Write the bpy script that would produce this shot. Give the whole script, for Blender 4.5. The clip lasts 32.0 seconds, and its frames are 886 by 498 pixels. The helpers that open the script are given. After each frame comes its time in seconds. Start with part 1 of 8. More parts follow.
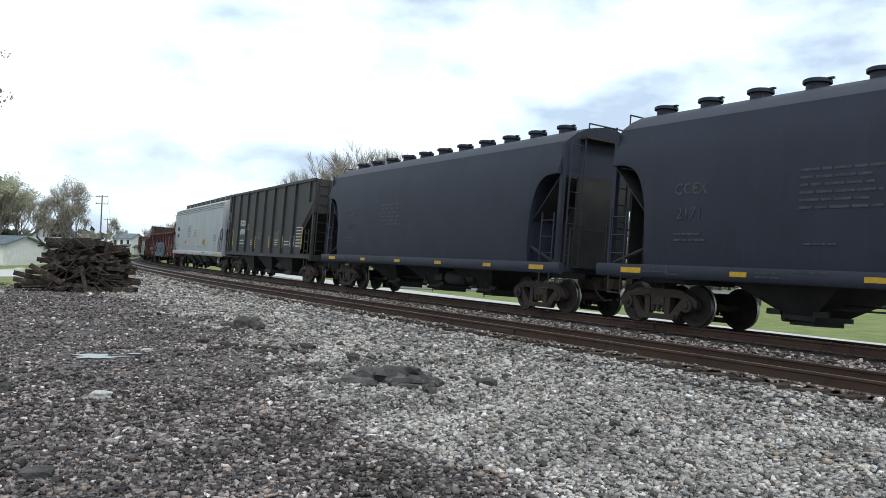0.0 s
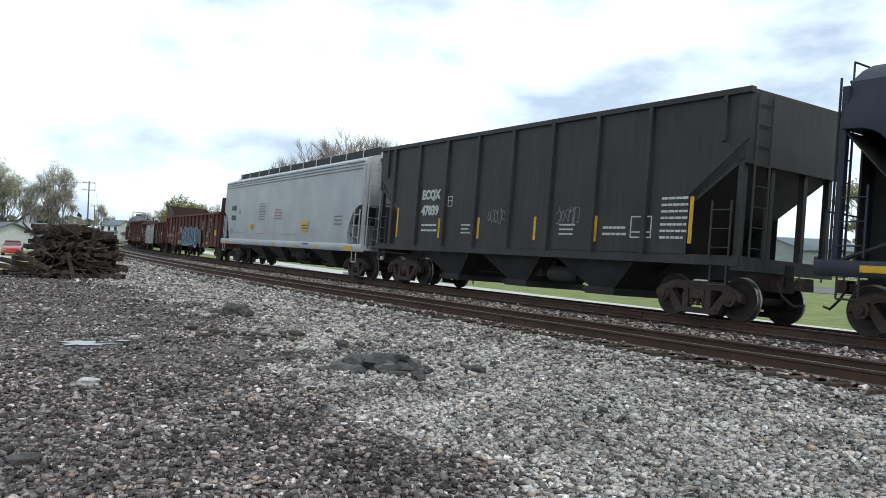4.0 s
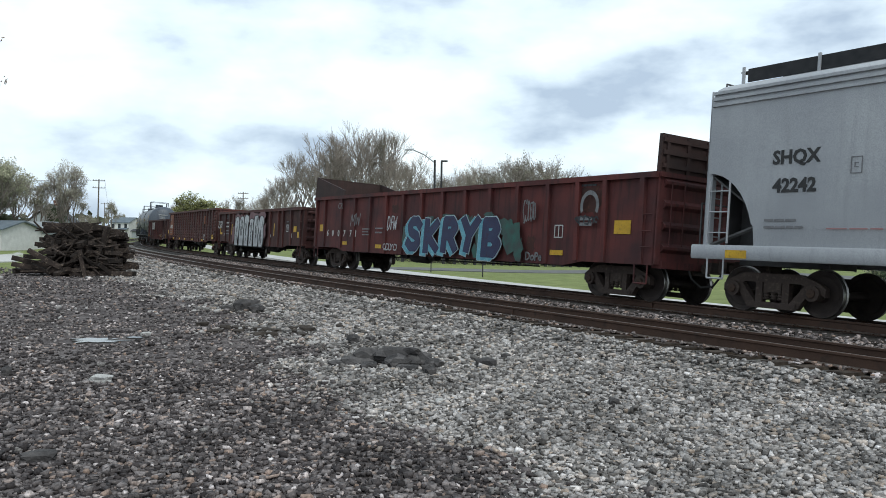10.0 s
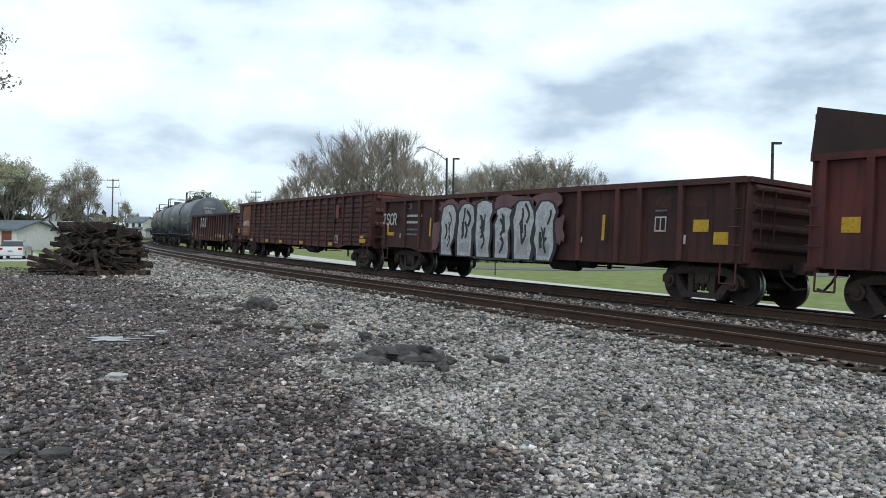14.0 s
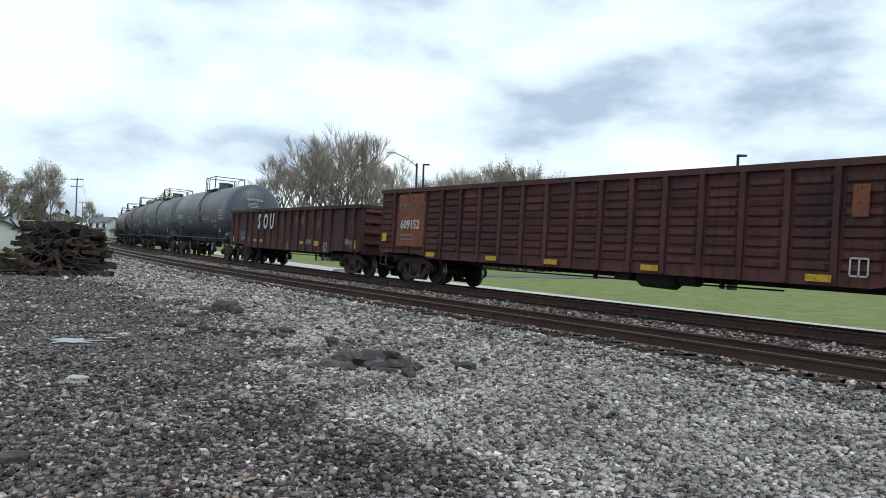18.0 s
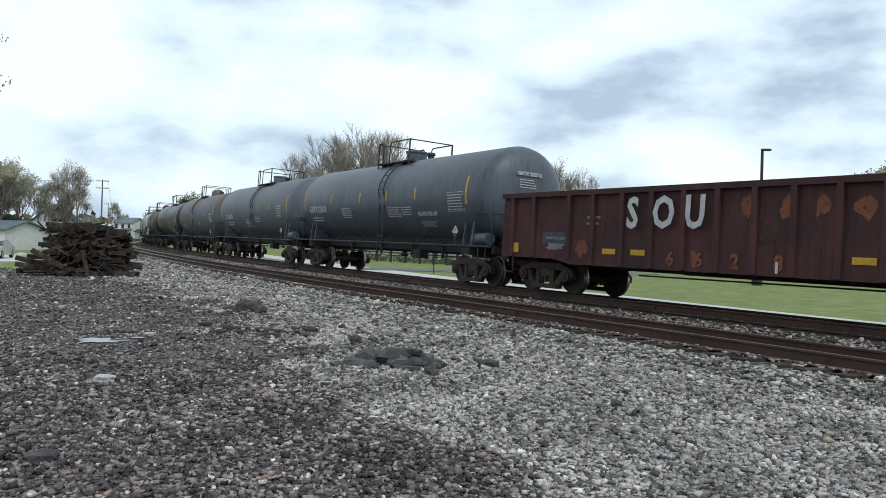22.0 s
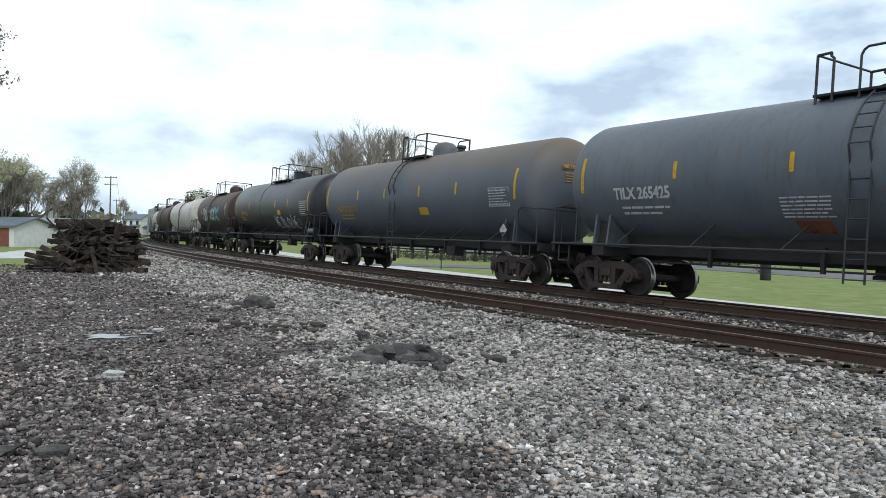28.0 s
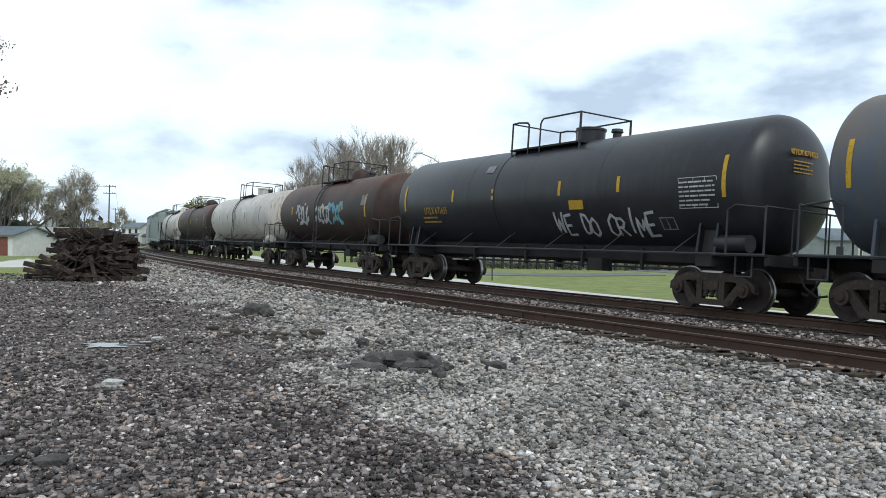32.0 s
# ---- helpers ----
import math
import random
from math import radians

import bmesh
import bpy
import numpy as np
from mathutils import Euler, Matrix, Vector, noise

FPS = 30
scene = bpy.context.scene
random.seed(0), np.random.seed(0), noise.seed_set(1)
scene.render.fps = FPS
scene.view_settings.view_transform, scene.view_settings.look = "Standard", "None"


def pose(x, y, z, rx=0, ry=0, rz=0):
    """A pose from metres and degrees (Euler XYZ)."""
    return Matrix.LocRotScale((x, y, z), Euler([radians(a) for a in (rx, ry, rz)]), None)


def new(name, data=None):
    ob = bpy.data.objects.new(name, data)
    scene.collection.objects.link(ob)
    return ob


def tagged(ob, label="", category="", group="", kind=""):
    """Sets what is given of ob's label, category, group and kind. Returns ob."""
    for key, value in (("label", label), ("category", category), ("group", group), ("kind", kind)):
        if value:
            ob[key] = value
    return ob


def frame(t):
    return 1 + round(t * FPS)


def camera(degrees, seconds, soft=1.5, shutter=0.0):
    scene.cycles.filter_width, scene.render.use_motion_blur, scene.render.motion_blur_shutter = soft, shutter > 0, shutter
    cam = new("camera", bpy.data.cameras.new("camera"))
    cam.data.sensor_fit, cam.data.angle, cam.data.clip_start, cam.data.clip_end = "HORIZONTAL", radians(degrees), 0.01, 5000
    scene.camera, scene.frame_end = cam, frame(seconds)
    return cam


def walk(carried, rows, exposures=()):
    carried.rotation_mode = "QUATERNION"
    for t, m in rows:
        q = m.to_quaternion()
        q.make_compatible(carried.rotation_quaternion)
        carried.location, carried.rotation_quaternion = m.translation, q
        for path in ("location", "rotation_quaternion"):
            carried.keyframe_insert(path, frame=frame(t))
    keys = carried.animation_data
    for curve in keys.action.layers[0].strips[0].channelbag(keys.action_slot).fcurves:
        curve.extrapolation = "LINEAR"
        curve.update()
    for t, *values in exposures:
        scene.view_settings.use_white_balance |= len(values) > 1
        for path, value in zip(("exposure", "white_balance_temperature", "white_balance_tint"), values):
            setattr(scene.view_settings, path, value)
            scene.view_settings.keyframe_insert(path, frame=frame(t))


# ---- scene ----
# ---------------------------------------------------------------- camera
EYE = 1.5          # camera above the near railhead, which is z = 0
TURNS = [
    (0, 0.61, 0.27, 1.46), (0.5, 1.12, 0.22, 1.35), (1, 1.43, 0.27, 1.28), (1.5, 1.51, -0.02, 0.98), (2, 1.39, -0.48, 1.08),
    (2.5, 1.28, -0.71, 1.35), (3, 1.15, -0.83, 1.42), (3.5, 1.40, -0.70, 1.66), (5.5, 1.53, -0.49, 1.03), (6, 1.74, -0.63, 0.65),
    (6.5, 1.87, -0.78, 0.52), (7, 1.64, -0.69, 0.74), (7.5, 1.35, -0.72, 0.75), (8, 1.21, -0.73, 0.89), (8.5, 1.13, -0.70, 0.99),
    (9, 1.17, -0.74, 0.99), (9.5, 1.01, -0.91, 0.85), (10, 0.76, -1.07, 0.89), (10.5, 0.47, -1.15, 0.98), (11, 0.31, -1.22, 0.69),
    (11.5, 0.18, -1.42, 0.63), (12, 0.18, -1.46, 0.51), (12.5, 0.10, -1.35, 0.66), (13, 0.02, -1.47, 0.49), (13.5, -0.09, -1.47, 0.48),
    (14, -0.10, -1.24, 0.63), (14.5, 0.05, -1.03, 0.84), (16.5, 1.88, -1.15, 0.65), (17, 2.18, -1.11, 0.67), (17.5, 1.99, -1.07, 1.26),
    (18, 2.09, -0.79, 1.59), (18.5, 2.16, -0.44, 1.32), (19, 1.90, -0.31, 1.20), (19.5, 1.22, -0.37, 0.88), (20, 0.85, -0.58, 1.07),
    (20.5, 0.67, -0.80, 1.14), (21, 0.40, -0.92, 1.20), (21.5, 0.39, -0.99, 1.30), (22, 0.56, -0.98, 1.08), (22.5, 0.73, -0.96, 0.99),
    (23, 0.60, -1.07, 0.89), (23.5, 0.50, -1.04, 1.18), (24, 0.61, -0.99, 1.34), (24.5, 0.33, -1.08, 1.15), (25, 0.09, -1.29, 1.04),
    (25.5, 0.23, -1.33, 0.98), (27.5, -0.10, -1.48, 0.73), (28, 0.05, -1.30, 0.93), (28.5, 0.21, -1.29, 0.83), (29, 0.17, -1.39, 0.67),
    (29.5, -0.09, -1.49, 0.70), (30, -0.23, -1.49, 0.70), (30.5, -0.21, -1.21, 0.80), (31, 0.02, -0.78, 0.56), (31.5, 0.15, -0.75, 0.49),
    (32, 0.11, -0.83, 0.60)]
cam = camera(56.8, 32.0, soft=0.9)
walk(cam, [(t, pose(0, 0, EYE, 90 + pitch, 0, -yaw) @ pose(0, 0, 0, 0, 0, roll)) for t, yaw, pitch, roll in TURNS], [(0, 0.34, 6320, 5), (4, 0.32, 6320, 5), (8, 0.16, 6320, 5), (12, 0.08, 6290, 5), (23, 0.06, 6220, 4), (26, 0.22, 6300, 5), (32, 0.24, 6320, 5)])

# ---------------------------------------------------------------- sky and sun
SUN_EL, SUN_ROT = radians(48), radians(150)
world = bpy.data.worlds.new("sky")
scene.world = world
world.use_nodes = True
wn, wl = world.node_tree.nodes, world.node_tree.links
wn.clear()
w_out = wn.new("ShaderNodeOutputWorld")
w_bg = wn.new("ShaderNodeBackground")
w_sky = wn.new("ShaderNodeTexSky")
w_sky.sky_type, w_sky.sun_disc, w_sky.sun_elevation, w_sky.sun_rotation = "NISHITA", False, SUN_EL, SUN_ROT
w_sky.dust_density = 2.0
w_tc = wn.new("ShaderNodeTexCoord")
w_map = wn.new("ShaderNodeMapping")
w_map.inputs["Scale"].default_value = (1.0, 1.0, 2.3)
w_map.inputs["Location"].default_value = (0.2, 0.4, 0.15)
w_n1 = wn.new("ShaderNodeTexNoise")
w_n1.inputs["Scale"].default_value, w_n1.inputs["Detail"].default_value, w_n1.inputs["Roughness"].default_value = 4.4, 6.0, 0.5
w_r1 = wn.new("ShaderNodeValToRGB")          # cloud brightness: dark bellies to white tops
w_r1.color_ramp.elements[0].position, w_r1.color_ramp.elements[0].color = 0.36, (0.50, 0.59, 0.73, 1)
w_r1.color_ramp.elements[1].position, w_r1.color_ramp.elements[1].color = 0.60, (1.04, 1.10, 1.14, 1)
w_e = w_r1.color_ramp.elements.new(0.47)
w_e.color = (0.84, 0.94, 1.05, 1)
w_skyk = wn.new("ShaderNodeVectorMath")
w_skyk.operation = "SCALE"
w_skyk.inputs["Scale"].default_value = 0.12
w_mix = wn.new("ShaderNodeMix")
w_mix.data_type = "RGBA"
w_mix.inputs["Factor"].default_value = 0.93
w_bg.inputs["Strength"].default_value = 1.0
wl.new(w_tc.outputs["Generated"], w_map.inputs["Vector"])
wl.new(w_map.outputs["Vector"], w_n1.inputs["Vector"])
wl.new(w_n1.outputs["Fac"], w_r1.inputs["Fac"])
wl.new(w_sky.outputs["Color"], w_skyk.inputs[0])
wl.new(w_skyk.outputs["Vector"], w_mix.inputs["A"])
wl.new(w_r1.outputs["Color"], w_mix.inputs["B"])
wl.new(w_mix.outputs["Result"], w_bg.inputs["Color"])
wl.new(w_bg.outputs["Background"], w_out.inputs["Surface"])
sun_data = bpy.data.lights.new("sun", "SUN")
sun_data.energy, sun_data.angle, sun_data.color = 1.35, radians(16), (1.0, 0.97, 0.92)
sun = new("sun", sun_data)
sun.rotation_euler = (radians(90) - SUN_EL, 0, radians(180) - SUN_ROT)

# ---------------------------------------------------------------- materials
def surface(name, base, second, scale=1.5, rough=0.75, metal=0.0, bump=0.15, fine=60.0, streak=0.0, third=None, object_space=True, island=0.0, contrast=0.18):
    """A worn surface: two colours mixed by broad stains, fine grain, run-down streaks, a third colour in spots, and relief."""
    m = bpy.data.materials.new(name)
    m.use_nodes = True
    n, l = m.node_tree.nodes, m.node_tree.links
    b = n["Principled BSDF"]
    b.inputs["Roughness"].default_value, b.inputs["Metallic"].default_value = rough, metal
    b.inputs["Specular IOR Level"].default_value = 0.3
    tc = n.new("ShaderNodeTexCoord")
    src = tc.outputs["Object"]
    if not object_space:
        src = n.new("ShaderNodeNewGeometry").outputs["Position"]

    def noise_fac(vec, sc, detail, lo, hi):
        t = n.new("ShaderNodeTexNoise")
        t.inputs["Scale"].default_value, t.inputs["Detail"].default_value = sc, detail
        l.new(vec, t.inputs["Vector"])
        r = n.new("ShaderNodeMapRange")
        r.inputs["From Min"].default_value, r.inputs["From Max"].default_value = lo, hi
        l.new(t.outputs["Fac"], r.inputs["Value"])
        return r.outputs["Result"], t.outputs["Fac"]

    def mixed(fac, a, bb):
        x = n.new("ShaderNodeMix")
        x.data_type = "RGBA"
        l.new(fac, x.inputs["Factor"])
        for v, s in ((a, "A"), (bb, "B")):
            if isinstance(v, tuple):
                x.inputs[s].default_value = (*v, 1)
            else:
                l.new(v, x.inputs[s])
        return x.outputs["Result"]

    broad, _ = noise_fac(src, scale, 5.0, 0.5 - contrast, 0.5 + contrast)
    col = mixed(broad, tuple(base), tuple(second))
    if streak:
        mp = n.new("ShaderNodeMapping")
        mp.inputs["Scale"].default_value = (3.0, 3.0, 0.22)
        l.new(src, mp.inputs["Vector"])
        sf, _ = noise_fac(mp.outputs["Vector"], 3.0, 4.0, 0.5, 0.72)
        k = n.new("ShaderNodeMath")
        k.operation = "MULTIPLY"
        k.inputs[1].default_value = streak
        l.new(sf, k.inputs[0])
        col = mixed(k.outputs["Value"], col, tuple(third or second))
    elif third:
        sf, _ = noise_fac(src, scale * 4.3, 6.0, 0.56, 0.68)
        col = mixed(sf, col, tuple(third))
    grain, raw = noise_fac(src, fine, 3.0, 0.3, 0.7)
    g = n.new("ShaderNodeMapRange")
    g.inputs["To Min"].default_value, g.inputs["To Max"].default_value = 0.82, 1.15
    l.new(grain, g.inputs["Value"])
    x = n.new("ShaderNodeVectorMath")
    x.operation = "SCALE"
    l.new(col, x.inputs[0])
    l.new(g.outputs["Result"], x.inputs["Scale"])
    out = x.outputs["Vector"]
    if island:
        gi = n.new("ShaderNodeNewGeometry")
        oi = n.new("ShaderNodeObjectInfo")
        ad = n.new("ShaderNodeMath")
        ad.operation = "ADD"
        l.new(gi.outputs["Random Per Island"], ad.inputs[0])
        l.new(oi.outputs["Random"], ad.inputs[1])
        fr = n.new("ShaderNodeMath")
        fr.operation = "FRACT"
        l.new(ad.outputs["Value"], fr.inputs[0])
        gr = n.new("ShaderNodeMapRange")
        gr.inputs["To Min"].default_value, gr.inputs["To Max"].default_value = 1 - island, 1 + island
        l.new(fr.outputs["Value"], gr.inputs["Value"])
        y = n.new("ShaderNodeVectorMath")
        y.operation = "SCALE"
        l.new(out, y.inputs[0])
        l.new(gr.outputs["Result"], y.inputs["Scale"])
        out = y.outputs["Vector"]
    l.new(out, b.inputs["Base Color"])
    if bump:
        bp = n.new("ShaderNodeBump")
        bp.inputs["Strength"].default_value, bp.inputs["Distance"].default_value = bump, 0.02
        l.new(raw, bp.inputs["Height"])
        l.new(bp.outputs["Normal"], b.inputs["Normal"])
    return m


black_paint = surface("black_hopper_paint", (0.0144, 0.0169, 0.0287), (0.0200, 0.0231, 0.0375), 0.9, 0.6, 0, 0.05, streak=0.35, third=(0.0275, 0.0312, 0.0450))
dark_paint = surface("charcoal_hopper_paint", (0.0207, 0.0196, 0.0201), (0.0310, 0.0293, 0.0299), 1.1, 0.6, 0, 0.06, streak=0.5, third=(0.0483, 0.0437, 0.0379))
grey_paint = surface("pale_grey_paint", (0.29, 0.30, 0.32), (0.37, 0.38, 0.395), 0.7, 0.5, 0, 0.04, streak=0.5, third=(0.27, 0.28, 0.29))
# much darker grey for bays, slope sheets, end rails and roof walkways
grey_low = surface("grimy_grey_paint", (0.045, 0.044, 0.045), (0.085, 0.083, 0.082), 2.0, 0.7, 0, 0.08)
red_rust = surface("oxide_red_paint", (0.1196, 0.0293, 0.0256), (0.0488, 0.0195, 0.0207), 1.0, 0.75, 0, 0.12, streak=0.7, third=(0.0293, 0.0146, 0.0134), island=0.15)
red_worn = surface("worn_oxide_red_paint", (0.0432, 0.0240, 0.0240), (0.1056, 0.0360, 0.0300), 0.9, 0.8, 0, 0.15, streak=0.8, third=(0.0264, 0.0168, 0.0156), island=0.3, contrast=0.22)
scrap_rust = surface("dull_brown_rust_paint", (0.0414, 0.0207, 0.0207), (0.0897, 0.0310, 0.0276), 1.0, 0.8, 0, 0.15, streak=0.7, third=(0.0253, 0.0172, 0.0172), island=0.18)
orange_rust = surface("faded_orange_paint", (0.21, 0.075, 0.038), (0.14, 0.052, 0.032), 2.0, 0.8, 0, 0.1, third=(0.05, 0.022, 0.017))
tank_paint = surface("slate_tank_paint", (0.0667, 0.0782, 0.0989), (0.0874, 0.0989, 0.1173), 0.8, 0.42, 0, 0.03, streak=0.5, third=(0.0299, 0.0333, 0.0379))
tank_blue = surface("dusty_blue_tank_paint", (0.0900, 0.1038, 0.1275), (0.1150, 0.1250, 0.1425), 0.8, 0.5, 0, 0.03, streak=0.55, third=(0.0938, 0.0775, 0.0625))
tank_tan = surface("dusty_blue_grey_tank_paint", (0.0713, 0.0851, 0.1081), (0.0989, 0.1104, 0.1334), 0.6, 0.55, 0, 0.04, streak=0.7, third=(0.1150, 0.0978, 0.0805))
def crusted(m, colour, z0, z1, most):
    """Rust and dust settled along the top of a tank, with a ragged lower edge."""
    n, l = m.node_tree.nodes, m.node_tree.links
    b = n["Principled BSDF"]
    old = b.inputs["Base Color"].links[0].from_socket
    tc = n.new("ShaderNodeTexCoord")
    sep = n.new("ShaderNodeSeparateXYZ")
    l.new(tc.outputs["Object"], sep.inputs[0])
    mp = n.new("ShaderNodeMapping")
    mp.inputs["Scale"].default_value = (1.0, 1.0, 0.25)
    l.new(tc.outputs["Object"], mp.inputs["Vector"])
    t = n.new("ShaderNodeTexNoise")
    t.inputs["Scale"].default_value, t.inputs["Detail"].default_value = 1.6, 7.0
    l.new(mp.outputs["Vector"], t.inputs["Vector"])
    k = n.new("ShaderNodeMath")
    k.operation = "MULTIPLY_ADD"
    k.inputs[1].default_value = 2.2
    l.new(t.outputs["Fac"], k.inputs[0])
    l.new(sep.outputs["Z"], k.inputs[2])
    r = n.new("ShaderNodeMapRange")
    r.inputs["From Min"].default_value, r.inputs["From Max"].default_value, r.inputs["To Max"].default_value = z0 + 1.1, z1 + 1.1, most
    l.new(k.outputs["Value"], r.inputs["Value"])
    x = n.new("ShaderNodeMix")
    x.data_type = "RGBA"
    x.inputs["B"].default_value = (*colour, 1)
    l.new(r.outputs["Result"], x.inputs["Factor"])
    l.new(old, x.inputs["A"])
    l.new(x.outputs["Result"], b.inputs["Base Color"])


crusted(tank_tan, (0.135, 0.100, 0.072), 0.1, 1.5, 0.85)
tank_black = surface("black_tank_paint", (0.0144, 0.0156, 0.0200), (0.0238, 0.0244, 0.0287), 0.9, 0.38, 0, 0.03, streak=0.35, third=(0.0375, 0.0375, 0.0413))
tank_brown = surface("rust_black_tank_paint", (0.020, 0.015, 0.014), (0.042, 0.024, 0.019), 0.9, 0.55, 0, 0.05, streak=0.6, third=(0.052, 0.028, 0.02))
crusted(tank_brown, (0.085, 0.036, 0.022), 0.3, 1.4, 0.8)
tank_white = surface("grimy_white_tank_paint", (0.40, 0.37, 0.34), (0.55, 0.52, 0.48), 0.7, 0.55, 0, 0.04, streak=0.75, third=(0.20, 0.17, 0.15))
teal_paint = surface("pale_green_grey_paint", (0.22, 0.27, 0.26), (0.30, 0.34, 0.33), 0.8, 0.6, 0, 0.04, streak=0.5, third=(0.15, 0.17, 0.165))
truck_iron = surface("grimy_cast_iron", (0.0368, 0.0264, 0.0230), (0.0575, 0.0425, 0.0356), 3.0, 0.8, 0.1, 0.3, fine=40, third=(0.0805, 0.0609, 0.0494))
truck_brown = surface("rusty_cast_iron", (0.042, 0.028, 0.022), (0.060, 0.038, 0.028), 3.0, 0.85, 0.1, 0.3, fine=40, third=(0.03, 0.022, 0.018))
under_black = surface("oily_underframe", (0.0210, 0.0203, 0.0203), (0.0364, 0.0336, 0.0322), 2.0, 0.8, 0, 0.2)
wheel_face = surface("wheel_plate_rust", (0.0286, 0.0221, 0.0208), (0.0468, 0.0364, 0.0325), 4.0, 0.75, 0.2, 0.2)
tread_steel = surface("bright_wheel_tread", (0.30, 0.29, 0.28), (0.20, 0.19, 0.18), 6.0, 0.32, 0.9, 0.05)
rail_rust = surface("rusty_rail", (0.046, 0.027, 0.020), (0.070, 0.039, 0.027), 1.2, 0.8, 0.1, 0.2, object_space=False, third=(0.038, 0.024, 0.018))
rail_head = surface("worn_rail_head", (0.22, 0.19, 0.17), (0.30, 0.26, 0.23), 2.0, 0.42, 0.7, 0.05, object_space=False)
tie_wood = surface("weathered_tie_wood", (0.035, 0.026, 0.020), (0.072, 0.056, 0.044), 6.0, 0.9, 0, 0.6, fine=30, island=0.35)
pile_wood = surface("old_tie_timber", (0.020, 0.015, 0.013), (0.044, 0.033, 0.028), 3.0, 0.95, 0, 0.8, fine=18, island=0.55, third=(0.10, 0.078, 0.06))
yellow_paint = surface("safety_yellow", (0.55, 0.33, 0.02), (0.42, 0.25, 0.02), 4.0, 0.55, 0, 0.02, third=(0.26, 0.16, 0.03))
white_paint = surface("stencil_white", (0.50, 0.50, 0.49), (0.36, 0.36, 0.35), 5.0, 0.6, 0, 0.02)
faint_white = surface("faded_stencil_white", (0.062, 0.064, 0.071), (0.030, 0.032, 0.037), 6.0, 0.6, 0, 0.02)
gold_paint = surface("stencil_gold", (0.42, 0.25, 0.04), (0.30, 0.18, 0.035), 5.0, 0.6, 0, 0.02)
soft_ink = surface("worn_stencil_grey", (0.12, 0.12, 0.125), (0.19, 0.19, 0.20), 5.0, 0.6, 0, 0.02)
black_ink = surface("stencil_black", (0.02, 0.02, 0.022), (0.035, 0.035, 0.035), 5.0, 0.6, 0, 0.02)
red_ink = surface("stencil_red", (0.36, 0.15, 0.14), (0.32, 0.18, 0.17), 5.0, 0.6, 0, 0.02)
blue_ink = surface("stencil_blue", (0.05, 0.09, 0.2), (0.07, 0.11, 0.22), 5.0, 0.6, 0, 0.02)
spray_white = surface("spray_white", (0.50, 0.51, 0.52), (0.34, 0.35, 0.36), 7.0, 0.6, 0, 0.03, third=(0.16, 0.15, 0.15))
spray_blue = surface("spray_navy", (0.017, 0.017, 0.058), (0.024, 0.034, 0.085), 2.0, 0.55, 0, 0.02, third=(0.03, 0.018, 0.05))
spray_cyan = surface("spray_pale_blue", (0.14, 0.36, 0.43), (0.08, 0.25, 0.33), 3.0, 0.55, 0, 0.02, third=(0.22, 0.44, 0.50))
spray_pale = surface("spray_ice_white", (0.42, 0.50, 0.53), (0.30, 0.40, 0.44), 4.0, 0.55, 0, 0.02)
spray_pink = surface("spray_dull_pink", (0.15, 0.075, 0.085), (0.10, 0.045, 0.05), 3.0, 0.6, 0, 0.02)
spray_grey = surface("spray_grey", (0.24, 0.24, 0.25), (0.34, 0.34, 0.35), 4.0, 0.6, 0, 0.02)
red_fade = surface("faded_brown_paint", (0.062, 0.026, 0.021), (0.040, 0.019, 0.017), 2.2, 0.8, 0, 0.1, third=(0.085, 0.033, 0.022))
spray_teal = surface("spray_teal", (0.022, 0.10, 0.08), (0.04, 0.05, 0.048), 3.0, 0.55, 0, 0.02)
dull_metal = surface("galvanised_metal", (0.30, 0.31, 0.32), (0.22, 0.23, 0.24), 4.0, 0.5, 0.4, 0.05)

# ---------------------------------------------------------------- mesh helpers
def box(bm, x0, x1, y0, y1, z0, z1):
    v = [bm.verts.new(c) for c in ((x0, y0, z0), (x1, y0, z0), (x1, y1, z0), (x0, y1, z0), (x0, y0, z1), (x1, y0, z1), (x1, y1, z1), (x0, y1, z1))]
    for f in ((3, 2, 1, 0), (4, 5, 6, 7), (0, 1, 5, 4), (1, 2, 6, 5), (2, 3, 7, 6), (3, 0, 4, 7)):
        bm.faces.new([v[i] for i in f])
    return bm


def hexa(bm, low, high):
    """A block between two quads, each four corners going round counter-clockwise as seen from outside its top."""
    v = [bm.verts.new(c) for c in (*low, *high)]
    for f in ((3, 2, 1, 0), (4, 5, 6, 7), (0, 1, 5, 4), (1, 2, 6, 5), (2, 3, 7, 6), (3, 0, 4, 7)):
        bm.faces.new([v[i] for i in f])
    return bm


def rod(bm, a, b, r, n=8, r2=None):
    """A round bar from a to b."""
    a, b = Vector(a), Vector(b)
    d = (b - a).normalized()
    u = d.orthogonal().normalized()
    w = d.cross(u)
    r2 = r if r2 is None else r2
    rings = []
    for c, rr in ((a, r), (b, r2)):
        rings.append([bm.verts.new(c + rr * (math.cos(2 * math.pi * i / n) * u + math.sin(2 * math.pi * i / n) * w)) for i in range(n)])
    for i in range(n):
        j = (i + 1) % n
        bm.faces.new((rings[0][i], rings[0][j], rings[1][j], rings[1][i]))
    bm.faces.new(rings[0][::-1])
    bm.faces.new(rings[1])
    return bm


def pipe(bm, pts, r, n=6):
    for a, b in zip(pts, pts[1:]):
        rod(bm, a, b, r, n)
    return bm


